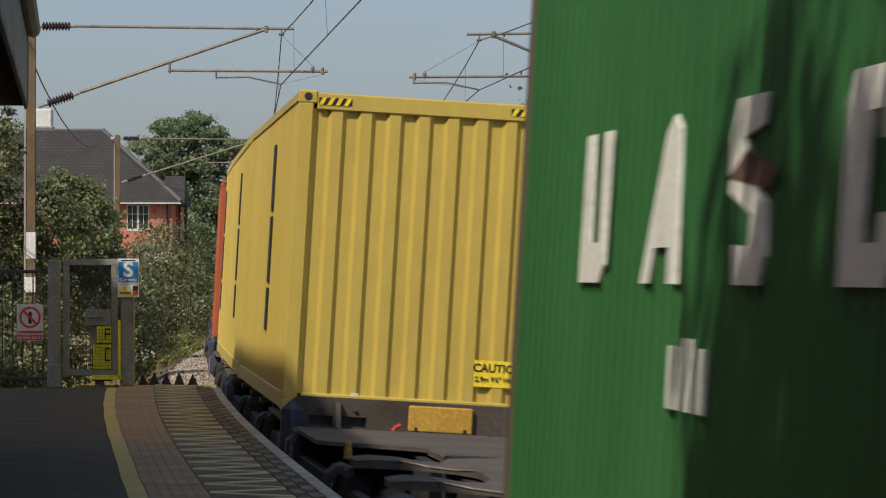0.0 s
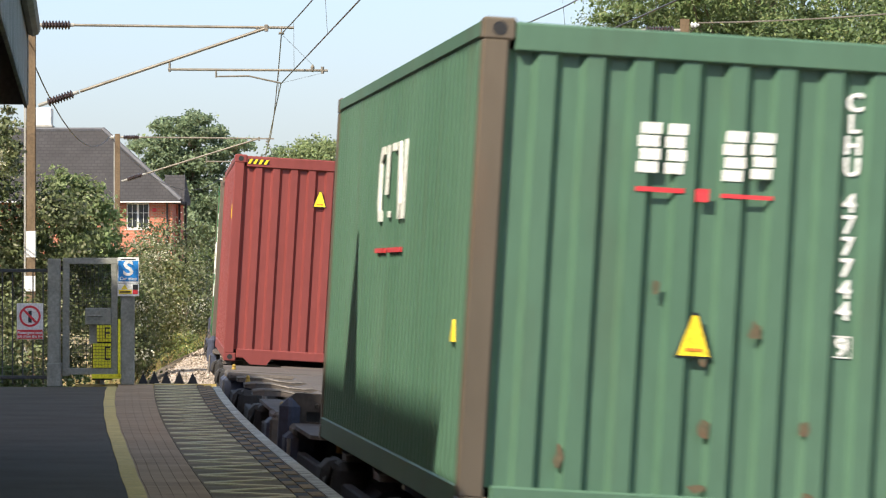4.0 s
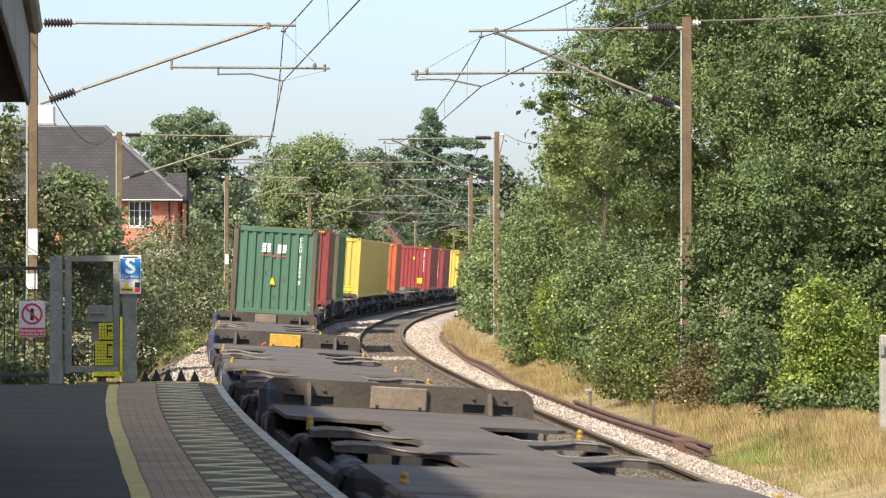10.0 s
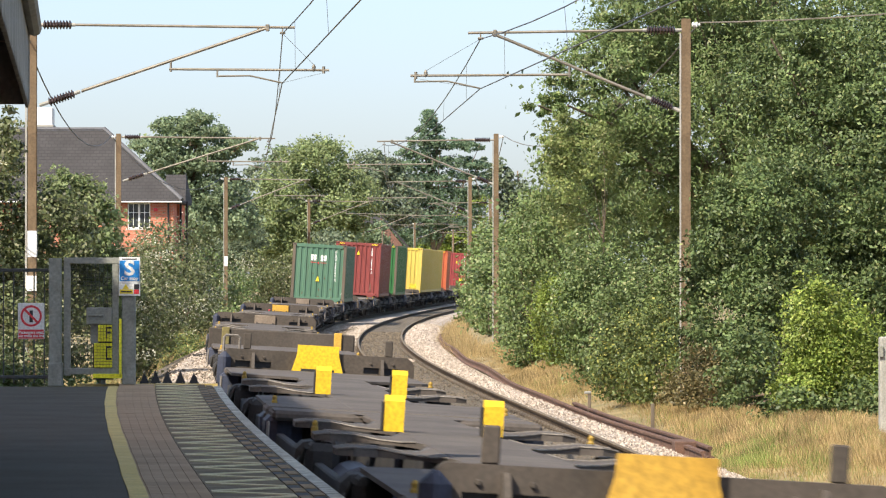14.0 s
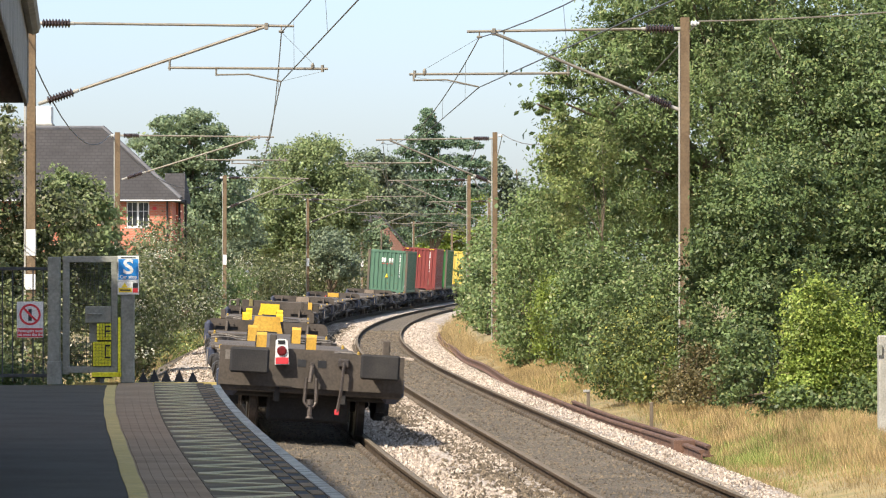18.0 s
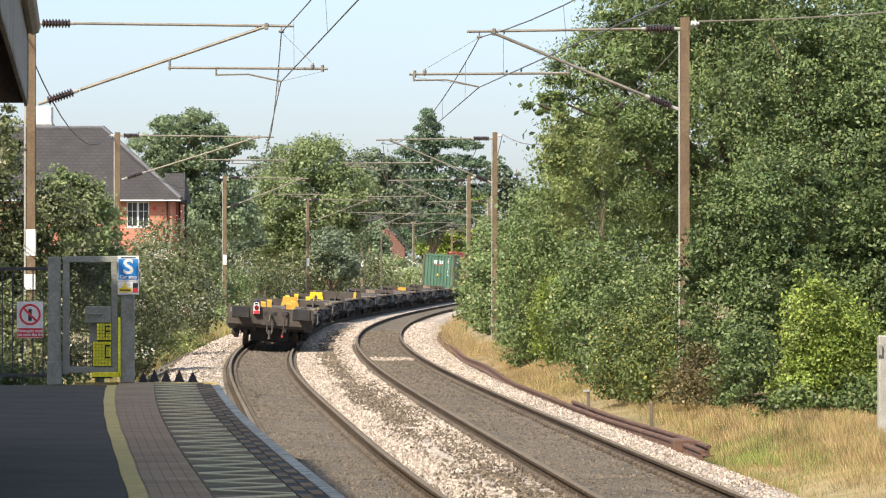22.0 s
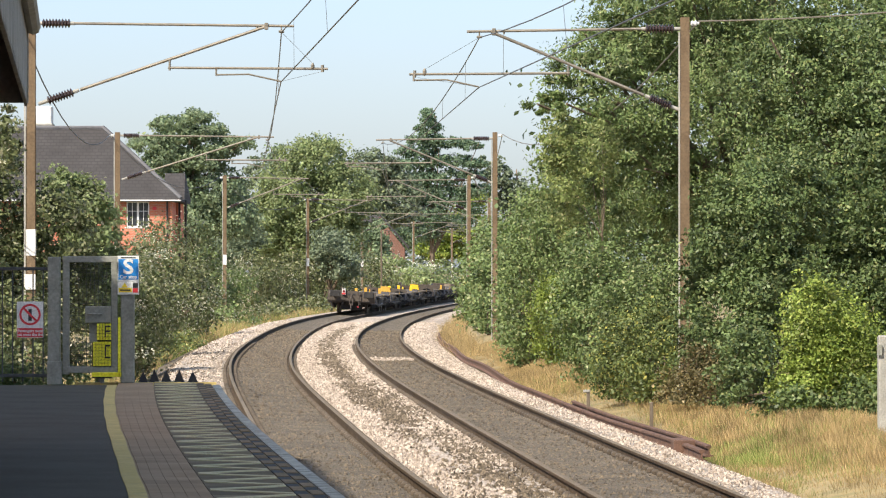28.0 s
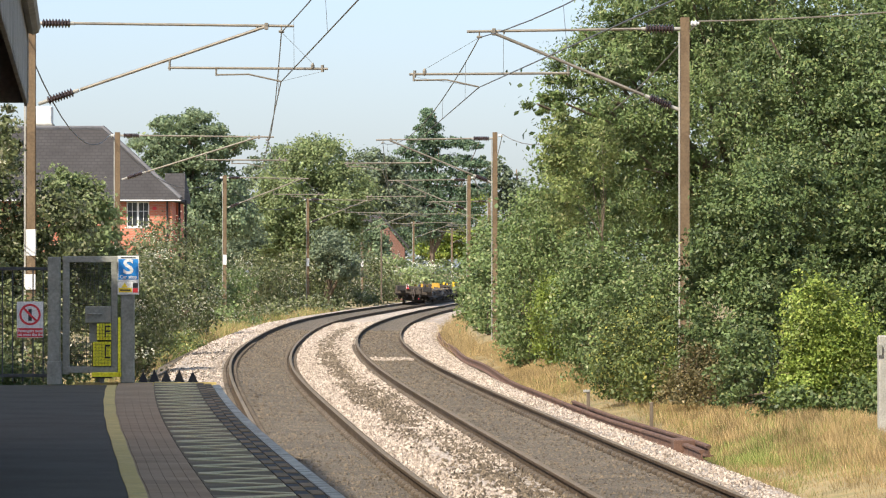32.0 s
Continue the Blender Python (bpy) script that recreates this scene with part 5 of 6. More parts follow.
    # pine, lime, spruce and far leaf colours have painted haze in them
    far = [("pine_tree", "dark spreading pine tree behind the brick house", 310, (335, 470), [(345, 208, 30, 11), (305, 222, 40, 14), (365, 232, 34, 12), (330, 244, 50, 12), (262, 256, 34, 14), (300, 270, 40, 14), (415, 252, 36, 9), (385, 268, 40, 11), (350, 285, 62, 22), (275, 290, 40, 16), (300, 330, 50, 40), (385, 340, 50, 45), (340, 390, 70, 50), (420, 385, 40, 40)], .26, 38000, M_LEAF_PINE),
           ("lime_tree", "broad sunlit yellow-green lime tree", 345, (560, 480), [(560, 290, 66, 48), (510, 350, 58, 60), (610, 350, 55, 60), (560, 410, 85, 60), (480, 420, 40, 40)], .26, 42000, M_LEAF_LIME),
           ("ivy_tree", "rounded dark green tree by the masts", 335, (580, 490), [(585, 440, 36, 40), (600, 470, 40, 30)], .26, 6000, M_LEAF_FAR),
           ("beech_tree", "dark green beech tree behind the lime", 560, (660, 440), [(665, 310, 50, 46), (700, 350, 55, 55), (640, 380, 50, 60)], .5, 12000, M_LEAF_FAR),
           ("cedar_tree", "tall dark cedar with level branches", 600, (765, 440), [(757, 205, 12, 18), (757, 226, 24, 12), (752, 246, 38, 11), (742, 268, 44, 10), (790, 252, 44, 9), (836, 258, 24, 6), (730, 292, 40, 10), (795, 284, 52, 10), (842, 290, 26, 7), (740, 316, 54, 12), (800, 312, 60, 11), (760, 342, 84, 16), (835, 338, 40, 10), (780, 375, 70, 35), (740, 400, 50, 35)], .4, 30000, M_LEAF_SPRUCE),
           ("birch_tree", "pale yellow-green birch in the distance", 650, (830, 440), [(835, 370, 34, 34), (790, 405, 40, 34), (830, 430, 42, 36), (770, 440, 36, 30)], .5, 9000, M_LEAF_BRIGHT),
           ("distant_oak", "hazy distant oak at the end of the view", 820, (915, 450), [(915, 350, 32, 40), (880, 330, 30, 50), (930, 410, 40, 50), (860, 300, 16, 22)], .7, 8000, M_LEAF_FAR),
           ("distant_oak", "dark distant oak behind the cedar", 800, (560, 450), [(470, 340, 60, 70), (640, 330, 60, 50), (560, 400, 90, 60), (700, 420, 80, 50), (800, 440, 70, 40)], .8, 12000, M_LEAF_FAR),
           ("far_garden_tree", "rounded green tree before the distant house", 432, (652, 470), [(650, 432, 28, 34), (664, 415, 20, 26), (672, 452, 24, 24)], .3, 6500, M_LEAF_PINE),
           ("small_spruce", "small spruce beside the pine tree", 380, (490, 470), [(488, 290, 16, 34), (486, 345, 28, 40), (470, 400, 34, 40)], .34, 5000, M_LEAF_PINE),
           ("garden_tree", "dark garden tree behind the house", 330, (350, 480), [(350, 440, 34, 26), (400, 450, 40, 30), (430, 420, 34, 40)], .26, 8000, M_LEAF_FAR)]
    for i, (nm, lab, d, base, bl, sz, n, mat) in enumerate(far):
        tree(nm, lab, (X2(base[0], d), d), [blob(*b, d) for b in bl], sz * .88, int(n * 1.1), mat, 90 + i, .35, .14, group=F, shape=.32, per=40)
    # woods that close the view to both sides
    for i, (x, y, w, h) in enumerate(((-60, 330, 38, 9), (60, 330, 45, 10), (-26, 120, 12, 6), (24, 120, 11, 7), (26, 60, 12, 8), (-45, 60, 20, 8), (40, 560, 20, 11), (-40, 620, 26, 11), (-4, 1000, 70, 17), (60, 980, 40, 18))):
        o = tagged(new("woodland_edge"), "dense green woodland edge", "woodland", "woods", "stuff")
        leaves("foliage", [(x, y, h * .45, w, 14, h * .6)], .9, 5000, M_LEAF_B, o, 140 + i, .2)


def grass_patch(name, label, mat, n, place, seed, h0, h1, category="grass"):
    rng = np.random.default_rng(seed)
    V = []
    for _ in range(n):
        x, y = place(rng)
        z = ground_z(x, y) - .02
        tuft = noise.noise((x * 1.7, y * .7, seed))
        h, w = rng.uniform(h0, h1) * (1 + .55 * tuft), rng.uniform(.0015, .0034) * (1 + y / 120)
        if mat is M_GRASS and tuft < -.05:
            continue
        lean = rng.normal(0, .42, 2) * h
        V += [(x - w, y, z), (x + w, y, z), (x + lean[0] + w * .25, y + lean[1], z + h), (x + lean[0] - w * .25, y + lean[1], z + h)]
    me = bpy.data.meshes.new(name)
    me.from_pydata(V, [], [(4 * i, 4 * i + 1, 4 * i + 2, 4 * i + 3) for i in range(len(V) // 4)])
    me.materials.append(mat)
    tagged(new(name, me), label, category, kind="stuff")


def build_grass():
    def verge(rng):
        y = 50 + 115 * rng.random() ** 1.5
        lo, hi = right_x(y) + 2.35, right_x(y) + 2.5 + max(1.3, 3.6 - (y - 55) * .03)
        return lo + (hi - lo) * rng.random(), y
    grass_patch("dry_grass", "tall straw-coloured dry grass on the verge", M_STRAW, 135000, verge, 3, .05, .2)

    def verge2(rng):
        if rng.random() < .3:
            return 4.35 + rng.normal(0, .4), 70 + rng.normal(0, 3)
        y = 50 + 70 * rng.random() ** 1.5
        return right_x(y) + 2.3 + rng.random() * 1.3 + (1.5 if rng.random() > .6 else 0), y
    grass_patch("green_grass", "green grass tufts beside the ballast", M_GRASS, 24000, verge2, 4, .05, .2)

    def left(rng):
        y = 110 + 200 * rng.random()
        return left_x(y) - 2.9 - rng.random() * 1.6, y
    grass_patch("verge_grass", "dry grass along the left verge", M_STRAW, 9000, left, 6, .2, .6)
    grass_patch("verge_weeds", "green weeds along the left verge", M_GRASS, 8000, left, 8, .2, .6)

    def bend(rng):
        y = 150 + 130 * rng.random()
        return right_x(y) + 2.3 + rng.random() * .9, y
    grass_patch("bend_grass", "dry grass on the inside of the bend", M_STRAW, 7000, bend, 9, .2, .6)


build_plants()
build_grass()
scatter_stones()


def build_shade_tree():
    """Unseen trees added to cast shade on passing wagons, the gate and the hazel."""
    tree("shading_tree", "tall unseen tree added to shade passing wagons", (-8.6, 4), [(-6.2, 6.0, 10.5, 2.3, 2.7, 2.4), (-5.6, 2.6, 10.2, 2.3, 3, 2.6), (-6.0, -2.0, 10.6, 2.6, 3.5, 2.6), (-8.6, 3, 12.0, 2.4, 3, 2.2), (-5.0, 8.8, 9.9, 1.5, 1.5, 1.9), (-5.4, 4.5, 12.2, 1.5, 1.5, 1.2)], .3, 26000, M_LEAF_B, 171, .3, .17, group="trees and shrubs on the platform side", shape=.36)
    tree("shading_tree", "tall unseen tree added to shade the platform gate", (-10.2, 57.5), [(-9.6, 57, 8.0, 1.7, 1.6, 1.9), (-8.7, 57.3, 6.6, 1.3, 1.4, 1.3), (-10.6, 57.6, 9.8, 1.8, 1.8, 1.6), (-10.5, 61, 8.3, 1.8, 1.8, 1.9), (-9.7, 60.6, 6.9, 1.1, 1.3, 1.1)], .3, 15000, M_LEAF_B, 172, .2, .17, group="trees and shrubs on the platform side", shape=.36)
    tree("shading_tree", "tall unseen tree added to shade the hazel", (-16.5, 82), [(-16.9, 83, 12.5, 1.5, 2, 2.0), (-17.6, 82, 15, 1.6, 2, 1.8)], .3, 5000, M_LEAF_B, 173, .25, .17, group="trees and shrubs on the platform side", shape=.36)


build_shade_tree()


# ------------------------------------------------------------------ the train
LW, WAG = 19.9, 12.192
DECK = 1.0


def paint(name, c1, c2, rust=(.16, .075, .04), amount=.1):
    return surf(name, c1, c2, .7, .5, 0, .08, 14, rust, amount, grain=.06, stretch=(1, 1, .3))


P_RED = paint("maroon container paint", (.18, .036, .031), (.212, .046, .04), (.1, .03, .025), .3)
P_ORANGE = paint("orange container paint", (.37, .085, .035), (.42, .105, .043))
P_RED2 = paint("bright red container paint", (.235, .037, .036), (.275, .047, .045))
P_DARKRED = paint("dark red container paint", (.21, .042, .042), (.245, .05, .05))
P_GREEN = paint("deep green container paint", (.019, .105, .027), (.027, .13, .036))
P_SEA = paint("sea green container paint", (.06, .135, .085), (.08, .16, .105), (.075, .085, .055), .5)
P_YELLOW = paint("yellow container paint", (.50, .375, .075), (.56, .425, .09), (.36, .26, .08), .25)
P_BLUE = paint("slate blue container paint", (.05, .068, .092), (.068, .09, .118))
P_GREY = paint("pale grey container paint", (.3, .3, .29), (.38, .38, .37))
P_POST = paint("rust-worn corner post", (.085, .07, .05), (.125, .1, .072), (.16, .075, .04), .5)


def corrugated(p0, du, up, inward, length, height, period, deep, flat=0):
    """A folded sheet: p0 corner, du along, up, inward the way the folds go."""
    p0, du, up, inward = Vector(p0), Vector(du), Vector(up), Vector(inward)
    n = round(length / period)
    per = length / n
    us = [(0, 0)]
    for i in range(n):
        a = i * per
        us += [(a + per * .16, 0), (a + per * .3, deep), (a + per * .66, deep), (a + per * .8, 0), (a + per, 0)]
    if flat:
        us.append((length + flat, 0))
    rows = [[p0 + du * u + inward * w, p0 + du * u + inward * w + up * height] for u, w in us]
    return Geo().strip(rows)


def facing(x, y, z, side=False):
    """Turns words from the flat to an end wall (or to the left-hand side wall)."""
    m = Matrix.Translation((x, y, z))
    if side:
        m = m @ Matrix.Rotation(radians(-90), 4, 'Z')
    return m @ Matrix.Rotation(radians(90), 4, 'X')


def hazard(parent, x0, x1, z0, z1, y):
    part("hazard_base", Geo().box(x0, y - .004, z0, x1, y, z1), M_BLACK, parent, "black and yellow hazard marking")
    g, n = Geo(), 4
    w = (x1 - x0) / n
    for i in range(n):
        a = x0 + i * w
        q = [(a, z0), (a + w * .5, z0), (min(x1, a + w * .95), z1), (a + w * .45, z1)]
        g.add([(x, y - .007, z) for x, z in q] + [(x, y - .004, z) for x, z in q], [(0, 1, 2, 3), (4, 5, 6, 7), (0, 1, 5, 4), (1, 2, 6, 5), (2, 3, 7, 6), (3, 0, 4, 7)])
    part("hazard_stripes", g, M_YSIGN, parent, "yellow slanting stripes")


def container(label, mat, H, post=None, number="", tri=0, marks=None, nx=.741, tx=.08, WAG=12.192, pitch=.25, folds=9):
    """A freight container; its origin is the middle of its base, its rear end at -y."""
    post = post or mat
    c = thing("shipping_container", label, "container", "containers on the train")
    W, y0, y1 = 1.219, -WAG / 2, WAG / 2
    for s in (-1, 1):
        part("side_wall", corrugated((s * (W - .012), y0 + .15, .15), (0, 1, 0), (0, 0, 1), (-s, 0, 0), WAG - .3, H - .24, .278, .036), mat, c)
        part("top_rail", Geo().box(s * W, y0 + .17, H - .1, s * (W - .06), y1 - .17, H - .012, .008), mat, c)
        part("bottom_rail", Geo().box(s * W, y0 + .17, .02, s * (W - .06), y1 - .17, .17, .008), mat, c)
    for e, s in ((y0, 1), (y1, -1)):
        part("end_wall", corrugated((-W + .0985, e + s * .02, .17), (1, 0, 0), (0, 0, 1), (0, s, 0), folds * pitch, H - .33, pitch, .04, max(0, 2.25 - folds * pitch)), mat, c)
        part("end_header", Geo().box(-W + .17, e + s * .004, H - .17, W - .17, e + s * .1, H - .02, .01), mat, c)
        part("end_sill", Geo().box(-W + .17, e + s * .004, .05, W - .17, e + s * .1, .18, .01), mat, c)
        for x in (-1, 1):
            part("corner_post", Geo().box(x * W, e, .11, x * (W - .14), e + s * .14, H - .11, .012), post, c)
            for z in (0, H - .118):
                k = part("corner_casting", Geo().box(x * (W + .003), e - s * .003, z, x * (W - .17), e + s * .162, z + .118, .012), post, c)
                part("casting_hole", Geo().lathe((x * (W - .085), e - s * .006, z + .06), (x * (W - .085), e + s * .01, z + .06), [(0, .038), (1, .038)], 10), M_BLACK, k, "dark lifting hole")
            g = Geo().prism([(x * .55, .06), (x * .95, .06), (x * .85, -.03), (x * .62, -.03)], 0, .03, Matrix(((1, 0, 0, 0), (0, 0, s, e), (0, 1, 0, 0), (0, 0, 0, 1))))
            part("fork_tunnel_plate", g, mat, c)
    part("roof", Geo().box(-W + .05, y0 + .1, H - .03, W - .05, y1 - .1, H - .014), mat, c)
    part("floor_frame", Geo().box(-W + .07, y0 + .17, .08, W - .07, y1 - .17, .15), M_UNDER, c)
    ye = y0 + .017
    if number:
        zc = H - .33
        for ch in number:
            if ch != " ":
                letters("number_character", ch, .132, facing(nx, ye + .037, zc), M_NUM, c, .95, .003, bold=.03)
            zc -= .075 if ch == " " else .112
        part("check_digit_box", Geo().box(nx - .045, ye + .036, zc + .058, nx + .045, ye + .0395, zc + .066).box(nx - .045, ye + .036, zc + .166, nx + .045, ye + .0395, zc + .174).box(nx - .049, ye + .036, zc + .058, nx - .043, ye + .0395, zc + .174).box(nx + .043, ye + .036, zc + .058, nx + .049, ye + .0395, zc + .174), M_WHITE, c, "white box round the last digit")
    if tri:
        flip = Matrix(((1, 0, 0, tx), (0, 0, -1, ye), (0, 1, 0, tri), (0, 0, 0, 1)))
        part("triangle_edge", Geo().prism([(-.105, -.105), (.095, -.105), (.012, .13), (-.022, .13)], -.001, .002, flip), M_BLACK, c)
        part("warning_triangle", Geo().prism([(-.088, -.095), (.078, -.095), (.008, .115), (-.018, .115)], .002, .005, flip), M_YSIGN, c, "yellow warning triangle sticker")
        part("print_bar", Geo().box(tx - .05, ye - .008, tri - .07, tx + .04, ye - .004, tri - .055), M_ORG, c)
    if H > 2.7:
        hazard(c, -W + .18, -W + .48, H - .125, H - .06, y0 + .003)
        hazard(c, W - .52, W - .2, H - .125, H - .06, y0 + .003)
    if marks:
        marks(c, H, y0, W)
    return c


M_ORG = surf("orange print", (.6, .2, .02), (.66, .24, .03), 5, .5, 0, 0)
M_RUSTSTAIN = surf("rust-stained green paint", (.085, .085, .05), (.13, .085, .05), 14, .8, 0, .2)
M_SCUFF = surf("rubbed paint", (.2, .085, .065), (.25, .115, .085), 6, .7, 0, .1)
M_CREAM = surf("worn white lettering", (.74, .75, .70), (.84, .85, .80), 3, .6, 0, .1, 40, (.4, .3, .2), .3)


def side_bar(c, name, y, z0, z1, w, mat, W, lab=""):
    part(name, Geo().box(-W - .002, y - w / 2, z0, -W + .012, y + w / 2, z1), mat, c, lab)


def marks_green(c, H, y0, W):
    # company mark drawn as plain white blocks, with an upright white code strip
    zl, zh = 1.205, 1.805
    side = Matrix(((0, 0, -1, -W + .012), (-1, 0, 0, 0), (0, 1, 0, 0), (0, 0, 0, 1)))
    shapes = [[(-8.95, zl), (-8.25, zl), (-8.1, zl + .07), (-8.06, zh), (-8.3, zh), (-8.3, zl + .16), (-8.62, zl + .16), (-8.66, zh), (-8.9, zh)],
              [(-6.88, zl), (-6.62, zl), (-6.5, zl + .13), (-6.1, zl + .13), (-6.1, zl), (-5.87, zl), (-5.95, zh - .05), (-6.1, zh), (-6.3, zh - .06)],
              [(-4.66, zl + .3), (-4.36, zl + .26), (-4.1, zl + .22), (-4.14, zl + .12), (-4.5, zl + .13), (-4.44, zl), (-3.88, zl), (-3.79, zl + .09), (-3.82, zl + .26), (-4.3, zl + .36), (-4.34, zh - .13), (-3.95, zh - .1), (-3.9, zh), (-4.5, zh), (-4.64, zh - .12)],
              [(-2.36, zl), (-1.6, zl), (-1.47, zl + .1), (-1.47, zl + .2), (-1.72, zl + .2), (-1.76, zl + .12), (-2.02, zl + .12), (-1.98, zh - .12), (-1.74, zh - .12), (-1.72, zh - .2), (-1.45, zh - .2), (-1.5, zh - .05), (-1.62, zh), (-2.2, zh), (-2.34, zh - .08)]]
    for q in shapes:
        part("company_mark", Geo().prism([(u - .53 - y0, z) for u, z in q], 0, .014, side), M_CREAM, c, "white block of a company mark")
    for a in range(3):
        side_bar(c, "small_mark", y0 + 6.35 - a * .36, .77, .99 + .03 * (a % 2), .2, M_CREAM, W, "small white mark")
    part("rust_bloom", Geo().prism([(-5.2 - y0, 1.55), (-4.3 - y0, 1.5), (-4.1 - y0, 1.56), (-4.75 - y0, 1.64)], .014, .0155, side), M_RUST, c, "small rust bloom")
    for i in (0, 1, 3, 4, 6, 7, 8, 10):
        side_bar(c, "code_strip", y0 + 1.6, 1.02 + i * .12, 1.02 + i * .12 + .1, .035, M_CREAM, W, "white upright code print")


def marks_sea(c, H, y0, W):
    ye = y0 + .017
    for x0, x1, z0, z1 in ((-.385, -.265, 1.83, 2.1), (-.24, -.13, 1.83, 2.1), (.06, .18, 1.81, 2.08), (.21, .33, 1.83, 2.08)):
        g = Geo()
        for k in range(4):
            za = z0 + (z1 - z0) * k / 4
            g.box(x0 + .012 * (k % 2), ye - .003, za + .008, x1 - .01 * ((k + 1) % 2), ye + .002, za + (z1 - z0) / 4 - .002)
        part("company_mark", g, M_CREAM, c, "white block of a company mark")
    part("red_underline", Geo().box(-.385, ye - .003, 1.74, -.13, ye + .002, 1.765).box(.06, ye - .003, 1.73, .33, ye + .002, 1.752), M_RED, c, "thin red underline")
    part("red_heart", Geo().box(-.07, ye - .003, 1.7, .0, ye + .002, 1.77, .02), M_RED, c)
    part("white_patch", Geo().prism([(1.06, .36), (1.16, .32), (1.17, .45), (1.13, .48), (1.06, .41)], 0, .004, Matrix(((1, 0, 0, 0), (0, 0, -1, ye), (0, 1, 0, 0), (0, 0, 0, 1)))), M_WHITE, c)
    for x, z, a, b in ((.04, .53, .05, .1), (.56, .56, .05, .08), (.02, .22, .07, .04), (.6, .2, .06, .05), (-.7, .35, .04, .09), (.28, 1.05, .06, .08), (-.25, 1.25, .04, .05), (.02, .9, .03, .1)):
        q = [(x + a * math.cos(k / 9 * math.tau) * (.6 + .5 * noise.noise((x * 9, k * 1.3, z))), z + b * math.sin(k / 9 * math.tau) * (.6 + .5 * noise.noise((k * 1.7, z * 9, x)))) for k in range(9)]
        part("rust_patch", Geo().prism(q, 0, .0025, Matrix(((1, 0, 0, 0), (0, 0, -1, ye + .002), (0, 1, 0, 0), (0, 0, 0, 1)))), M_RUSTSTAIN, c, "brown rust stain")
    side = Matrix(((0, 0, -1, -W + .012), (-1, 0, 0, 0), (0, 1, 0, 0), (0, 0, 0, 1)))
    zl, zh = 1.6, 2.09
    for q in ([(-7.2, zl + .12), (-7.05, zl), (-6.8, zl), (-6.8, zl + .06), (-6.98, zl + .08), (-7.02, zh - .1), (-6.8, zh - .05), (-6.8, zh), (-7.05, zh), (-7.2, zh - .12)],
              [(-6.55, zl + .17), (-6.42, zl + .17), (-6.4, zh), (-6.52, zh)],
              [(-6.2, zl + .02), (-6.1, zl + .02), (-6.1, zl + .06), (-6.2, zl + .06)],
              [(-6.1, zh - .05), (-5.8, zh - .05), (-5.8, zh), (-6.1, zh)],
              [(-5.55, zh), (-5.4, zh), (-5.2, zl + .1), (-5.25, zl), (-5.35, zl)],
              [(-5.08, zl), (-4.92, zl), (-4.9, zh), (-5.05, zh)]):
        part("company_mark", Geo().prism([(u - y0, v) for u, v in q], 0, .014, side), M_CREAM, c, "white block of a company mark")
    for u0, u1 in ((-7.2, -6.35), (-6.1, -4.95)):
        part("red_underline", Geo().prism([(u0 - y0, 1.395), (u1 - y0, 1.395), (u1 - y0, 1.425), (u0 - y0, 1.425)], 0, .014, side), M_RED, c, "thin red underline")
    part("hazard_triangle", Geo().prism([(-.94 - y0, .9), (-.76 - y0, .9), (-.82 - y0, 1.02)], 0, .014, side), M_YSIGN, c, "yellow warning triangle")


def marks_yellow(c, H, y0, W):
    for i in range(8):
        side_bar(c, "side_print", y0 + 5.6, 2.35 - i * .24, 2.35 - i * .24 + .236 - .05 * (i % 3 == 0), .42, M_BLACK, W, "black upright print on the side")
    ye = y0 + .017
    s = part("caution_sticker", Geo().box(.5, ye - .003, .32, .93, ye + .002, .56, .001), M_YSIGN, c, "yellow caution sticker")
    letters("caution_words", "CAUTION", .105, facing(.715, ye - .006, .487), M_BLACK, s, .95, .001)
    letters("height_words", "2,9m 9'6\" HIGH", .066, facing(.715, ye - .006, .386), M_BLACK, s, .95, .001)
    part("lashing_tag", Geo().box(-.6, ye - .01, .12, -.53, ye + .002, .2), M_WHITE, c)


def marks_red(c, H, y0, W):
    side_bar(c, "yellow_strip", y0 + .55, H - .9, H - .7, .07, M_YSIGN, W)
    part("paint_scuff", Geo().prism([(.66, .34), (.76, .33), (.77, .5), (.75, .72), (.7, .7), (.69, .5)], 0, .0025, Matrix(((1, 0, 0, 0), (0, 0, -1, y0 + .0185), (0, 1, 0, 0), (0, 0, 0, 1)))), M_SCUFF, c, "pale rubbed patch")
    part("white_scuff", Geo().prism([(-.1, .42), (-.07, .5), (-.05, .56), (-.07, .5)], 0, .003, Matrix(((1, 0, 0, 0), (0, 0, -1, y0 + .017), (0, 1, 0, 0), (0, 0, 0, 1)))), M_CREAM, c)


def marks_red2(c, H, y0, W):
    ye = y0 + .017
    part("caution_sticker", Geo().box(.36, ye - .003, .42, .7, ye + .002, .78), M_YSIGN, c, "yellow caution sticker")


def marks_band(c, H, y0, W):
    ye = y0 + .017
    for i in range(6):
        part("white_print", Geo().box(.55, ye - .003, H - 1.1 - i * .2, .85, ye + .002, H - .95 - i * .2), M_WHITE, c)


# ---- wagons
def outrigger(y, s, w0, w1):
    return [(s * .5, y - w0), (s * 1.24, y - w1), (s * 1.24, y + w1), (s * .5, y + w0)]


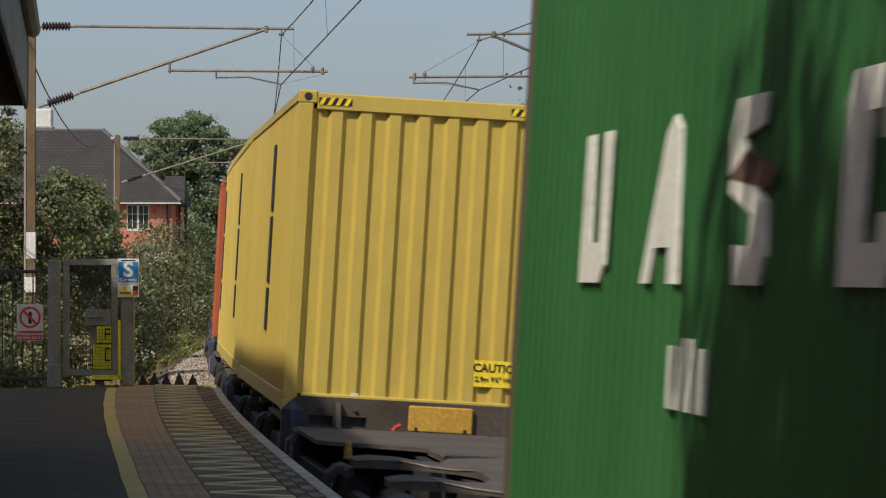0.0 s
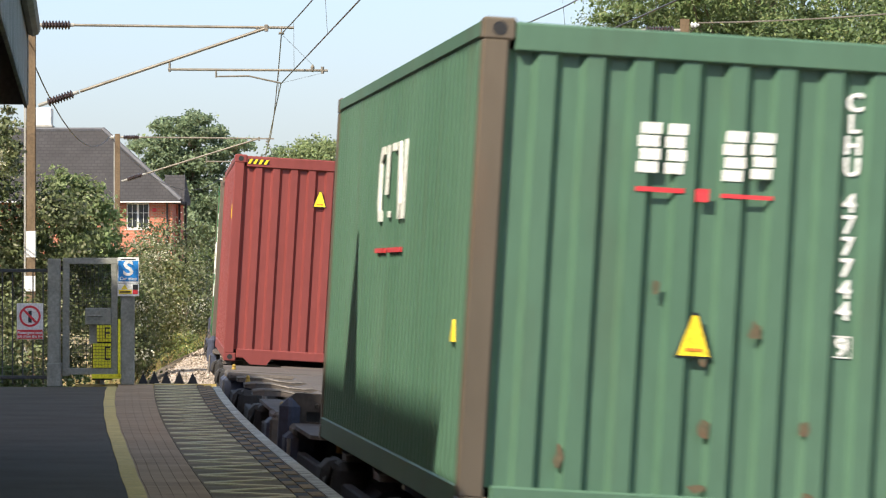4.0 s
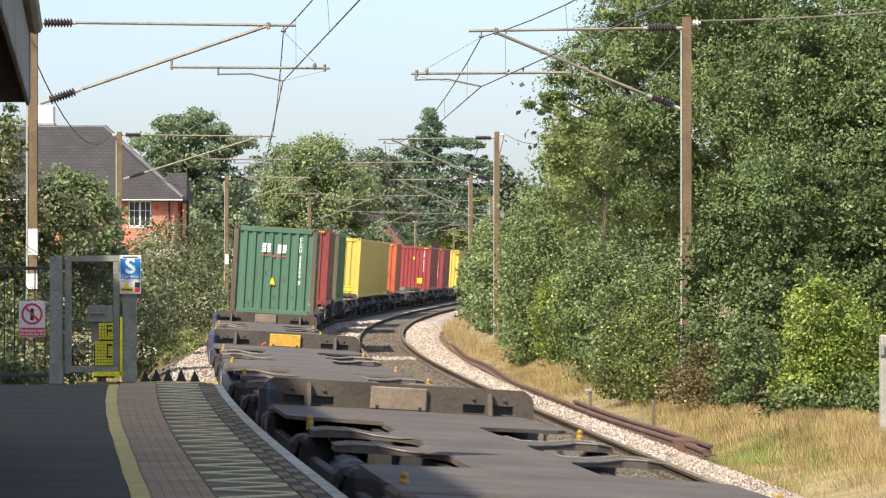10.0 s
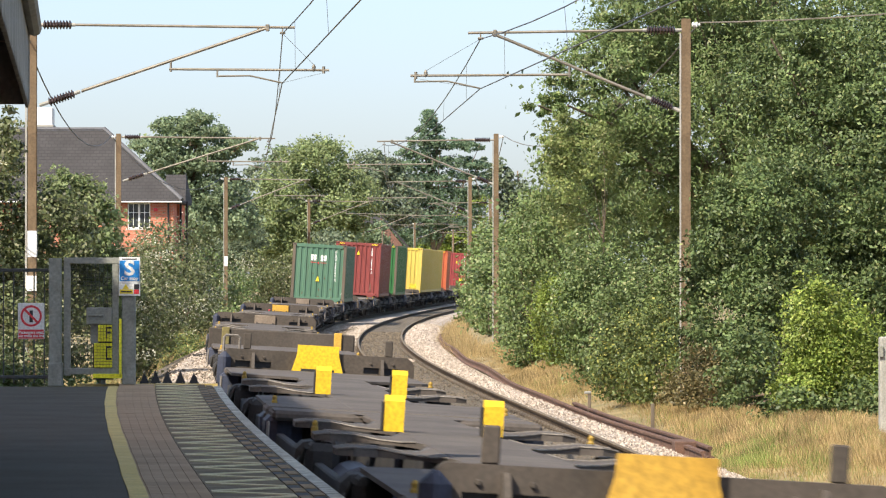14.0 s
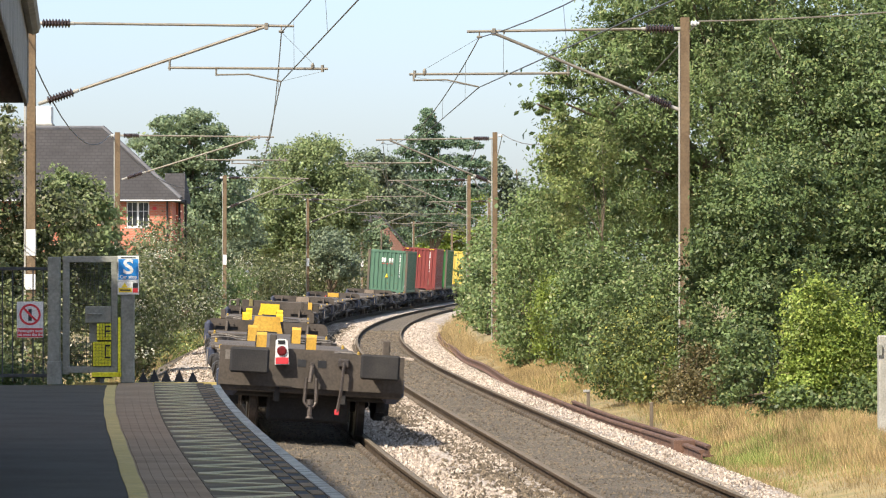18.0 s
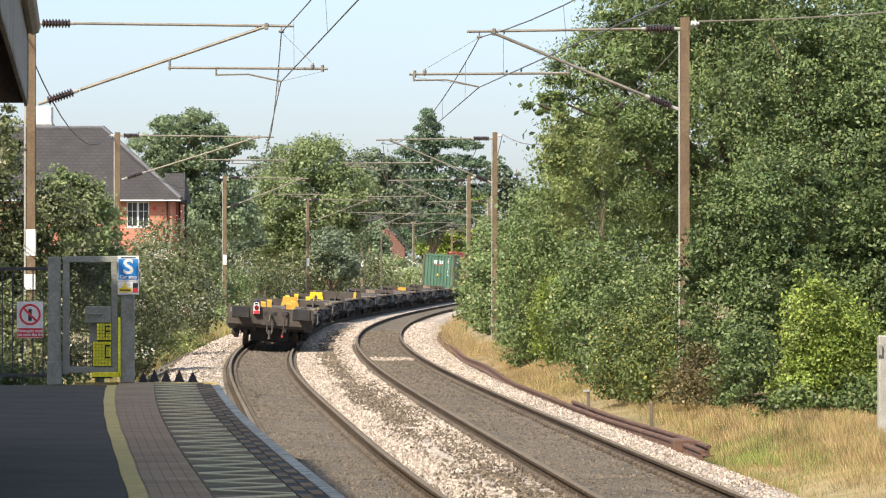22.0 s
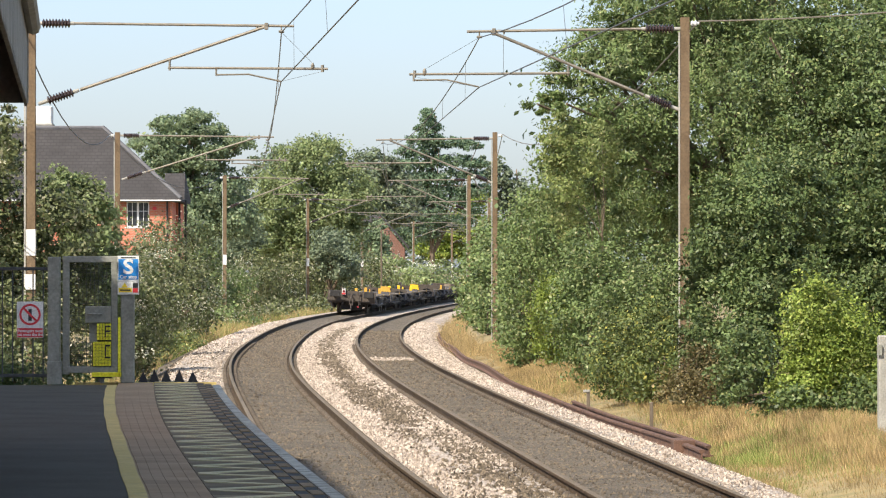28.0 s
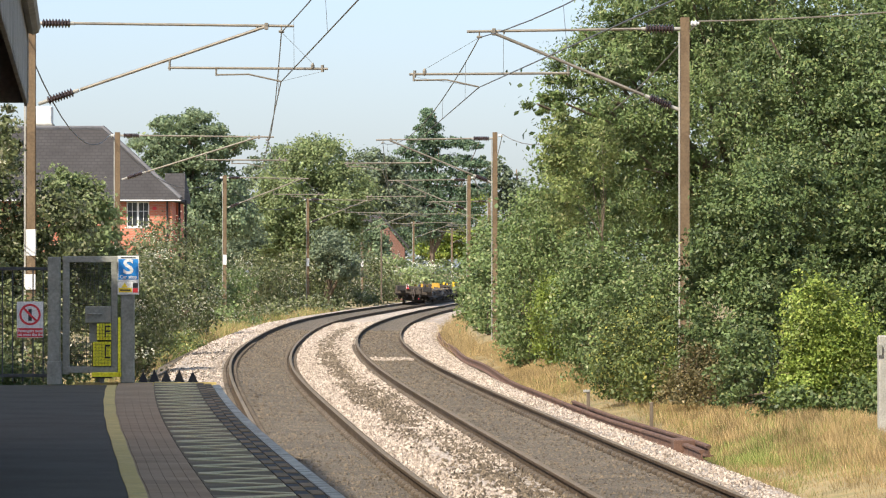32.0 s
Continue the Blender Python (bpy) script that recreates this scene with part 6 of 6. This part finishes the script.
def bulkhead(w, mat, kind, y):
    up = Matrix(((1, 0, 0, 0), (0, 0, -1, y + .03), (0, 1, 0, 0), (0, 0, 0, 1)))
    if kind == "tabs":
        s = part("bulkhead", Geo().box(-1.3, y - .05, .84, 1.3, y + .03, 1.28, .02), mat, w, "upright end plate across the wagon")
    else:
        # slots cut through the foot of the plate, two on either side
        g = Geo().prism([(-1.3, 1.095), (1.3, 1.095), (1.3, 1.13), (1.275, 1.195), (1.2, 1.25), (-1.2, 1.25), (-1.275, 1.195), (-1.3, 1.13)], 0, .08, up)
        for x0, x1 in ((-1.3, -1.1), (-.9, -.83), (-.62, .62), (.83, .9), (1.1, 1.3)):
            g.box(x0, y - .05, 1.012, x1, y + .03, 1.095)
        g.box(-1.3, y - .05, .84, 1.3, y + .03, 1.012)
        s = part("bulkhead", g, mat, w, "upright end plate across the wagon")
        # black backing plates paint the shade inside the cut slots
        for x0, x1 in ((-1.1, -.9), (-.83, -.62), (.62, .83), (.9, 1.1)):
            part("slot_backing", Geo().box(x0, y + .015, 1.0, x1, y + .028, 1.1), M_BLACK, s, "black backing painted for the shade in the slot")
        part("end_cap", Geo().box(-1.335, y - .2, .72, -1.16, y + .045, 1.205, .07), M_WAGONBLUE, s, "rounded blue-painted plate end")
    for x in (-.865, .865) if kind != "tabs" else ():
        part("gusset", Geo().prism([(0, 0), (-.26, 0), (-.05, .21), (0, .21)], x - .02, x + .02, Matrix(((0, 0, 1, 0), (1, 0, 0, y - .05), (0, 1, 0, 1.0), (0, 0, 0, 1)))), mat, s)
        for e in (-.15, .15):
            part("stud", Geo().lathe((x + e, y - .072, 1.15), (x + e, y - .04, 1.15), [(0, .014), (1, .022)], 8), mat, s)
    if kind == "yellow":
        part("red_tap", Geo().tube([(-.4, y - .12, 1.0), (-.38, y - .12, 1.03), (-.335, y - .13, 1.055)], .018, 6), M_RED, s, "small red tap handle")
    if kind in ("brown", "yellow"):
        m = M_FLAPBR if kind == "brown" else M_YOLD
        f = part("bridge_flap", Geo().box(-.27, y - .1, 1.0, .27, y - .06, 1.22, .012), m, s, "hinged flap folded upright")
        part("flap_slot", Geo().box(-.21, y - .104, 1.0, .21, y - .098, 1.012).box(-.22, y - .104, 1.0, -.19, y - .098, 1.04).box(.19, y - .104, 1.0, .22, y - .098, 1.04), M_BLACK, f)
    elif kind in ("box", "oldbox"):
        m = M_YWAG if kind == "box" else M_YOLD
        q = [(-.275, 1.35), (.275, 1.35), (.28, 1.22), (.345, .99), (-.345, .99), (-.28, 1.22)]
        f = part("end_stop", Geo().prism(q, .06, .12, Matrix(((1, 0, 0, 0), (0, 0, -1, y), (0, 1, 0, 0), (0, 0, 0, 1)))), m, s, "bright yellow flared end stop")
        part("stop_slot", Geo().box(-.22, y - .13, 1.0, .22, y - .118, 1.035), M_BLACK, f)
        for x in (-.95, .95):
            part("stanchion", Geo().box(x - .05, y - .02, 1.25, x + .05, y + .03, 1.46, .01), mat, s)
    else:
        for x in (-1.0, 1.0):
            part("yellow_tab", Geo().box(x - .07, y - .09, .98, x + .07, y - .05, 1.3, .01), M_YOLD if x > 0 else M_TABOLD, s, "yellow upright tab" if x > 0 else "grimy olive upright tab")


def bogie(w, y):
    b = part("bogie", Geo().box(-.9, y - .25, .42, .9, y + .25, .62, .03), M_UNDER, w, "dark four-wheeled bogie")
    for s in (-1, 1):
        part("side_frame", Geo().prism([(-1.25, .40), (-1.2, .55), (-.45, .58), (-.3, .68), (.3, .68), (.45, .58), (1.2, .55), (1.25, .40), (.9, .38), (.45, .26), (-.45, .26), (-.9, .38)], s * 1.03 - .06, s * 1.03 + .06,
             Matrix(((0, 0, 1, 0), (1, 0, 0, y), (0, 1, 0, 0), (0, 0, 0, 1)))), M_UNDER, b)
        for e in (-.12, .12):
            part("spring", Geo().lathe((s * 1.05, y + e, .3), (s * 1.05, y + e, .55), [(0, .07), (.1, .08), (.2, .06), (.3, .08), (.4, .06), (.5, .08), (.6, .06), (.7, .08), (.8, .06), (.9, .08), (1, .07)], 10), M_UNDER, b)
        for e in (-.92, .92):
            part("axle_box", Geo().lathe((s * 1.0, y + e, .46), (s * 1.16, y + e, .46), [(0, .13), (.6, .13), (1, .09)], 12), M_UNDER, b)
    for e in (-.92, .92):
        g = Geo()
        g.smooth = False
        for s in (-1, 1):
            g.lathe((s * .68, y + e, .46), (s * .81, y + e, .46), [(0, .45), (.2, .455), (.28, .42), (1, .42)], 22)
        g.tube([(-.7, y + e, .46), (.7, y + e, .46)], .08, 10)
        part("wheelset", g, M_WHEEL, b, "steel wheelset")


def wagon(label, mat, front=None, tail=False, stops=(), L=LW):
    """A flat wagon; origin under its middle at rail height, forward is +y."""
    w = thing("flat_wagon", label, "wagon", "wagons of the train")
    h = L / 2 - .12
    g = Geo()
    g.box(-.42, -h, .93, .42, h, DECK, .015)
    part("spine_deck", g, M_WDECK, w, "long flat centre deck plate")
    for e in (1, -1):
        part("end_platform", Geo().box(-1.25, e * (h - .02), .9, 1.25, e * (h - 1.1), DECK - .004, .03), M_WDECK, w)
        part("headstock", Geo().box(-1.27, e * h, .62, 1.27, e * (h - .12), .94, .02), mat, w)
    # deck plates beside the centre with lens-shaped openings between them
    holes = (3.4, 0.0, -3.4) if front else (7.0, 3.8, .6, -2.6)
    half = 1.6
    for s in (-1, 1):
        for a, b in ((h - 1.0, holes[0] + half), (holes[-1] - half, -h + 1.0)):
            q = [(s * .4, a), (s * 1.2, a), (s * 1.235, a - .06), (s * 1.235, b + .5 if a > b else b), (s * 1.15, b + .32), (s * .85, b + .22), (s * .6, b + .1), (s * .4, b - .05)] if a == h - 1.0 else \
                [(s * .4, b), (s * 1.2, b), (s * 1.235, b + .06), (s * 1.235, a - .5), (s * 1.15, a - .32), (s * .85, a - .22), (s * .6, a - .1), (s * .4, a + .05)]
            part("deck_plate", Geo().prism(q, .965, DECK - .003), M_WDECK, w)
        for k in range(len(holes) - 1):
            y = (holes[k] + holes[k + 1]) / 2
            rib = [(.38, 1.64), (.45, 1.0), (.54, .62), (.7, .38), (.9, .27), (1.08, .31), (1.2, .25)]
            rows = [[(s * x, y - e, .95), (s * x, y - e, DECK - .003 - .02 * math.sin((x - .4) * 8) * (x > .5)), (s * x, y + e, DECK - .003 - .02 * math.sin((x - .4) * 8) * (x > .5)), (s * x, y + e, .95)] for x, e in rib]
            o = part("outrigger", Geo().strip(rows, True), M_WDECK, w)
            for e in (1, 2):
                part("outrigger_lip", Geo().tube([r[e] for r in rows[1:]], .009, 5), M_PALE, o, "worn pale edge")
    # black sheet painted in for the shade seen through the deck openings
    part("shade_pan", Geo().box(-1.19, -5.5, .5, 1.19, 5.5, .52), M_BLACK, w, "black sheet standing in for shade under the deck")
    for s in (-1, 1):
        part("side_sill", Geo().box(s * 1.12, -h + .9, .6, s * 1.2, h - .9, .78, .012), M_UNDER, w, "dark lower side beam")
        for e in (-4.2, 2.2):
            part("brake_linkage", Geo().box(s * 1.0, e - .45, .62, s * 1.27, e + .1, .93, .06).lathe((s * 1.2, e + .15, .8), (s * 1.2, e + .75, .8), [(0, .06), (.08, .13), (.9, .13), (1, .06)], 10).tube([(s * 1.26, e - .4, .9), (s * 1.29, e - .1, .75), (s * 1.26, e + .9, .86)], .025, 6), M_UNDER, w, "dark brake linkage and cylinder")
        part("solebar", Geo().box(s * .42, -h, .5, s * .5, h, .93, .01), M_UNDER, w)
        part("truss_rod", Geo().tube([(s * 1.1, -4.6, .85), (s * 1.1, -3, .45), (s * 1.1, 3, .45), (s * 1.1, 4.6, .85)], .03, 6), M_UNDER, w)
        part("brake_gear_box", Geo().box(s * .75, -2.2, .4, s * 1.15, -1.2, .8, .05), M_WAGONBLUE, w)
        part("air_tank", Geo().lathe((s * .9, .4, .62), (s * .9, 1.9, .62), [(0, .08), (.05, .19), (.95, .19), (1, .08)], 14), M_WAGONBLUE, w)
        for e in (-1, 1):
            part("corner_guard", Geo().box(s * .95, e * (h - .85), .55, s * 1.3, e * (h - .004), .995, .11), M_WAGONBLUE, w, "rounded bluish corner housing")
        part("hand_lever", Geo().tube([(s * 1.3, h - 1.4, .6), (s * 1.3, h - 1.4, .9)], .016, 6), M_PALE, w, "pale hand lever")
        for y in (-8.3, 3.3):
            part("spigot", Geo().lathe((s * 1.13, y, DECK - .06), (s * 1.13, y, DECK + .07), [(0, .03), (.55, .03), (.65, .022), (.85, .026), (1, .01)], 8), M_SPIGOT, w, "grimy yellow container spigot")
    for e in (1, -1):
        bogie(w, e * 7.0)
    if front:
        bulkhead(w, mat, front, h - .1)
    for y in stops:
        for x in (-.46, .36):
            side = Geo().prism([(-.06, 0), (.14, 0), (.14, .24), (.09, .29), (0, .3), (-.06, .25)], x - .082, x + .082, Matrix(((0, 0, 1, 0), (1, 0, 0, y), (0, 1, 0, DECK), (0, 0, 0, 1))))
            st = part("yellow_stop", side, M_YWAG if front != "oldbox" and not tail else M_YOLD, w, "yellow upright deck stop")
            part("stop_web", Geo().box(x - .1, y - .03, DECK, x - .083, y + .12, DECK + .24, .004), M_UNDER, st, "dark side plate")
    if front == "tabs":
        part("handrail", Geo().tube([(-1.24, -h + .4, .9), (-1.24, -h + .4, 1.36), (-1.21, -h + .4, 1.39), (-1.05, -h + .4, 1.39), (-1.02, -h + .4, 1.36), (-1.02, -h + .4, .95)], .02, 6), M_PALE, w, "pale tubular handrail")
    if tail:
        y = -h - .03
        t = part("tail_beam", Geo().prism([(-1.28, .7), (1.28, .7), (1.28, 1.2), (.3, 1.21), (.3, 1.24), (-1.28, 1.24)], 0, .05, Matrix(((1, 0, 0, 0), (0, 0, -1, y + .03), (0, 1, 0, 0), (0, 0, 0, 1)))), mat, w, "brown end beam")
        for x in (-.87, .93):
            q = part("buffer", Geo().box(x - .27, y - .44, .88, x + .27, y - .38, 1.23, .05), M_UNDER, t, "dark rounded rectangular buffer")
            part("buffer_casing", Geo().lathe((x, y, 1.05), (x, y - .39, 1.05), [(0, .17), (.5, .17), (.55, .13), (1, .13)], 14), M_UNDER, q)
        g = Geo()
        g.tube([(0, y, 1.04), (0, y - .2, 1.0), (-.02, y - .22, .8)], .035, 8)
        g.tube([(-.07, y - .2, .86), (-.08, y - .21, .52), (-.03, y - .22, .46), (.04, y - .22, .46), (.08, y - .21, .52), (.07, y - .2, .86)], .028, 6)
        g.lathe((0, y - .22, .56), (0, y - .22, .3), [(0, .05), (.3, .05), (.35, .03), (.9, .035), (1, .06)], 8)
        part("screw_coupling", g, M_WHEEL, t, "hanging steel coupling")
        for x in (-.2, .08):
            part("coupling_slot", Geo().box(x, y - .026, 1.0, x + .12, y - .018, 1.1), M_BLACK, t)
        part("brake_hose", Geo().tube([(.44, y - .02, 1.12), (.44, y - .14, 1.05), (.42, y - .15, .7), (.38, y - .12, .4)], .024, 6).box(.36, y - .1, 1.02, .52, y - .02, 1.14, .02), M_WHEEL, t, "hanging brake hose")
        part("hose_cap", Geo().box(.35, y - .14, .36, .41, y - .08, .44, .01), M_RED, t, "small red hose cap")
        part("number_bar", Geo().box(-1.2, y - .026, 1.05, -1.05, y - .018, 1.18), M_PALE, t)
        # dark boxes added for the black shade beneath the end beam
        part("shade_block", Geo().box(-.58, y + .5, .22, .58, y + .62, .72, .04).box(-1.22, y + .35, .55, 1.22, y + .47, .72, .03), M_UNDER, t, "dark block standing in for shade under the end beam")
        for x in (-.55, 1.02):
            part("stanchion", Geo().box(x - .05, y, 1.2, x + .05, y + .08, 1.42, .01), mat, t)
    return w


def tail_lamp():
    l = thing("tail_lamp", "white tail lamp with red lens hung on the last wagon", "lamp")
    part("case", Geo().prism([(-.098, -.17), (.098, -.17), (.082, .15), (.06, .18), (-.05, .185), (-.08, .16)], -.07, .07, Matrix(((1, 0, 0, 0), (0, 0, -1, 0), (0, 1, 0, 0), (0, 0, 0, 1)))), M_WHITE, l)
    part("lens", Geo().lathe((0, -.07, .02), (0, -.1, .02), [(0, .07), (.7, .066), (1, .045)], 18), M_DKRED, l, "dark red round lens")
    part("red_panel", Geo().box(-.088, -.078, -.16, .088, -.07, -.07), M_RED, l, "red lower panel")
    part("handle_gap", Geo().box(-.05, -.078, .115, .045, -.07, .165), M_BLACK, l)
    return l


def build_train():
    cars = []          # thing, its middle along the line at 2 s, height over rail, half its wheelbase
    fronts = [(-33.4, "brown"), (-71.8, "yellow"), (-110.3, "brown"), (-170.4, "box"), (-209.8, "oldbox")]
    fronts += [(2.7, "brown"), (43.0, "yellow"), (80.5, "yellow"), (120.4, "brown"), (160.3, "brown"), (200.2, "yellow"), (240, "brown"), (280, "brown"), (320, "brown")]
    lengths = {2.7: 17.95, -209.8: 18.85, -170.4: 19.6, 43.0: 18.75, 80.5: 18.7, -33.4: 19.1, -71.8: 19.2, -110.3: 19.0}
    for i, (y, kind) in enumerate(fronts):
        blue = kind == "yellow"
        last = y == -209.8
        boxed = "box" in kind
        L = lengths.get(y, LW)
        a = wagon("bluish grey flat wagon with upright end flap" if blue else "dark brown flat wagon with upright end plate", M_WAGON, kind, stops=(-3.45 if kind == "box" else -4.8,) if boxed else (), L=L)
        cars.append((a, y - L / 2 + .15, 0))
        b = wagon("dark brown flat wagon coupled behind its twin", M_WAGON, None, tail=last, stops=(3.75,) if boxed else (), L=L)
        cars.append((b, y - L * 1.5 + .15, 0))
        if last:
            lamp_y = cars[-1][1] - L / 2
    tab = wagon("dark brown flat wagon with yellow corner tabs", M_WAGON, "tabs")
    cars.append((tab, -148.6 - LW / 2 + .15, 0))
    lamp = tail_lamp()
    cars.append((lamp, lamp_y + .04, "lamp"))
    z = DECK + .03
    boxes = [(container("sea green steel container with white marks, rust-worn posts", P_SEA, 2.591, P_POST, "CLHU 477744 9", 1.0, marks_sea, .741, -.03), -13.8),
             (container("maroon high-cube steel container with hazard stripes", P_RED, 2.896, P_RED, "FANU 108016 2", 2.32, marks_red, tx=.005), 29.75),
             (container("deep green steel container with large white side mark", P_GREEN, 2.896, P_POST, "", 0, marks_green), 49.95),
             (container("yellow high-cube steel container with caution sticker", P_YELLOW, 2.896, P_YELLOW, "", 0, marks_yellow, WAG=13.72, pitch=.2627, folds=8), 83.4, 13.72),
             (container("yellow high-cube steel container close ahead of its twin", P_YELLOW, 2.896, P_YELLOW, "", 0, marks_yellow, WAG=13.72, pitch=.2627, folds=8), 97.3, 13.72),
             (container("short yellow steel container ahead of the yellow pair", P_YELLOW, 2.896, P_YELLOW, "", 0, marks_yellow, WAG=6.058), 111.3, 6.058),
             (container("short orange-red steel container ahead of the yellow ones", P_ORANGE, 2.896, P_ORANGE, WAG=6.058), 126.8, 6.058),
             (container("bright red steel container with yellow stickers", P_RED2, 2.896, P_RED2, "FANU 108016 2", 2.1, marks_red2), 175.0),
             (container("dark red steel container with a white printed band", P_DARKRED, 2.896, P_DARKRED, "", 0, marks_band), 197),
             (container("yellow steel container far along the train", P_YELLOW, 2.896, P_YELLOW), 227),
             (container("slate blue steel container far along the train", P_BLUE, 2.591, P_BLUE), 240.2),
             (container("dark red steel container far along the train", P_DARKRED, 2.591, P_DARKRED, "", 0, marks_band), 286),
             (container("pale grey steel container near the head of the train", P_GREY, 2.591, P_GREY), 299.2),
             (container("pale grey steel container coupled behind the locomotive", P_GREY, 2.591, P_GREY), 313)]
    cars += [(b[0], b[1] + (b[2] if len(b) > 2 else WAG) / 2, z - .028 * (b[1] == -13.8)) for b in boxes]
    return cars


CARS = build_train()


def travelled(t):
    """Metres that the train has gone since 2 s."""
    u = t - 2
    return 19.5757 * u + .01905 * u * u - .000648 * u ** 3


def run_x(y):
    """Where the vehicles ride: they lean a little across the track along the platform."""
    return left_x(y) + float(np.interp(y, [20, 24, 29, 36, 48, 65, 90, 110, 130, 150, 185], [0, -.01, -.075, -.05, -.04, -.08, -.095, -.03, .025, .03, 0]))


def car_pose(y, z):
    lamp = z == "lamp"
    a, b = (0, 6) if lamp else (-7, 7)
    p, q = Vector((run_x(y + a), y + a, 0)), Vector((run_x(y + b), y + b, 0))
    d = q - p
    mid = p if lamp else (p + q) / 2
    m = Matrix.Translation((mid.x, mid.y, .015)) @ Matrix.Rotation(-math.atan2(d.x, d.y), 4, 'Z') @ Matrix.Rotation(CANT, 4, 'Y')
    return m @ (pose(-.43, -.02, 1.185, 0, -4, 0) if lamp else pose(0, 0, z))


def motions():
    times = [i * .5 for i in range(65)]
    for ob, y, z in CARS:
        walk(ob, [(t, car_pose(y + travelled(t), z)) for t in times])


motions()
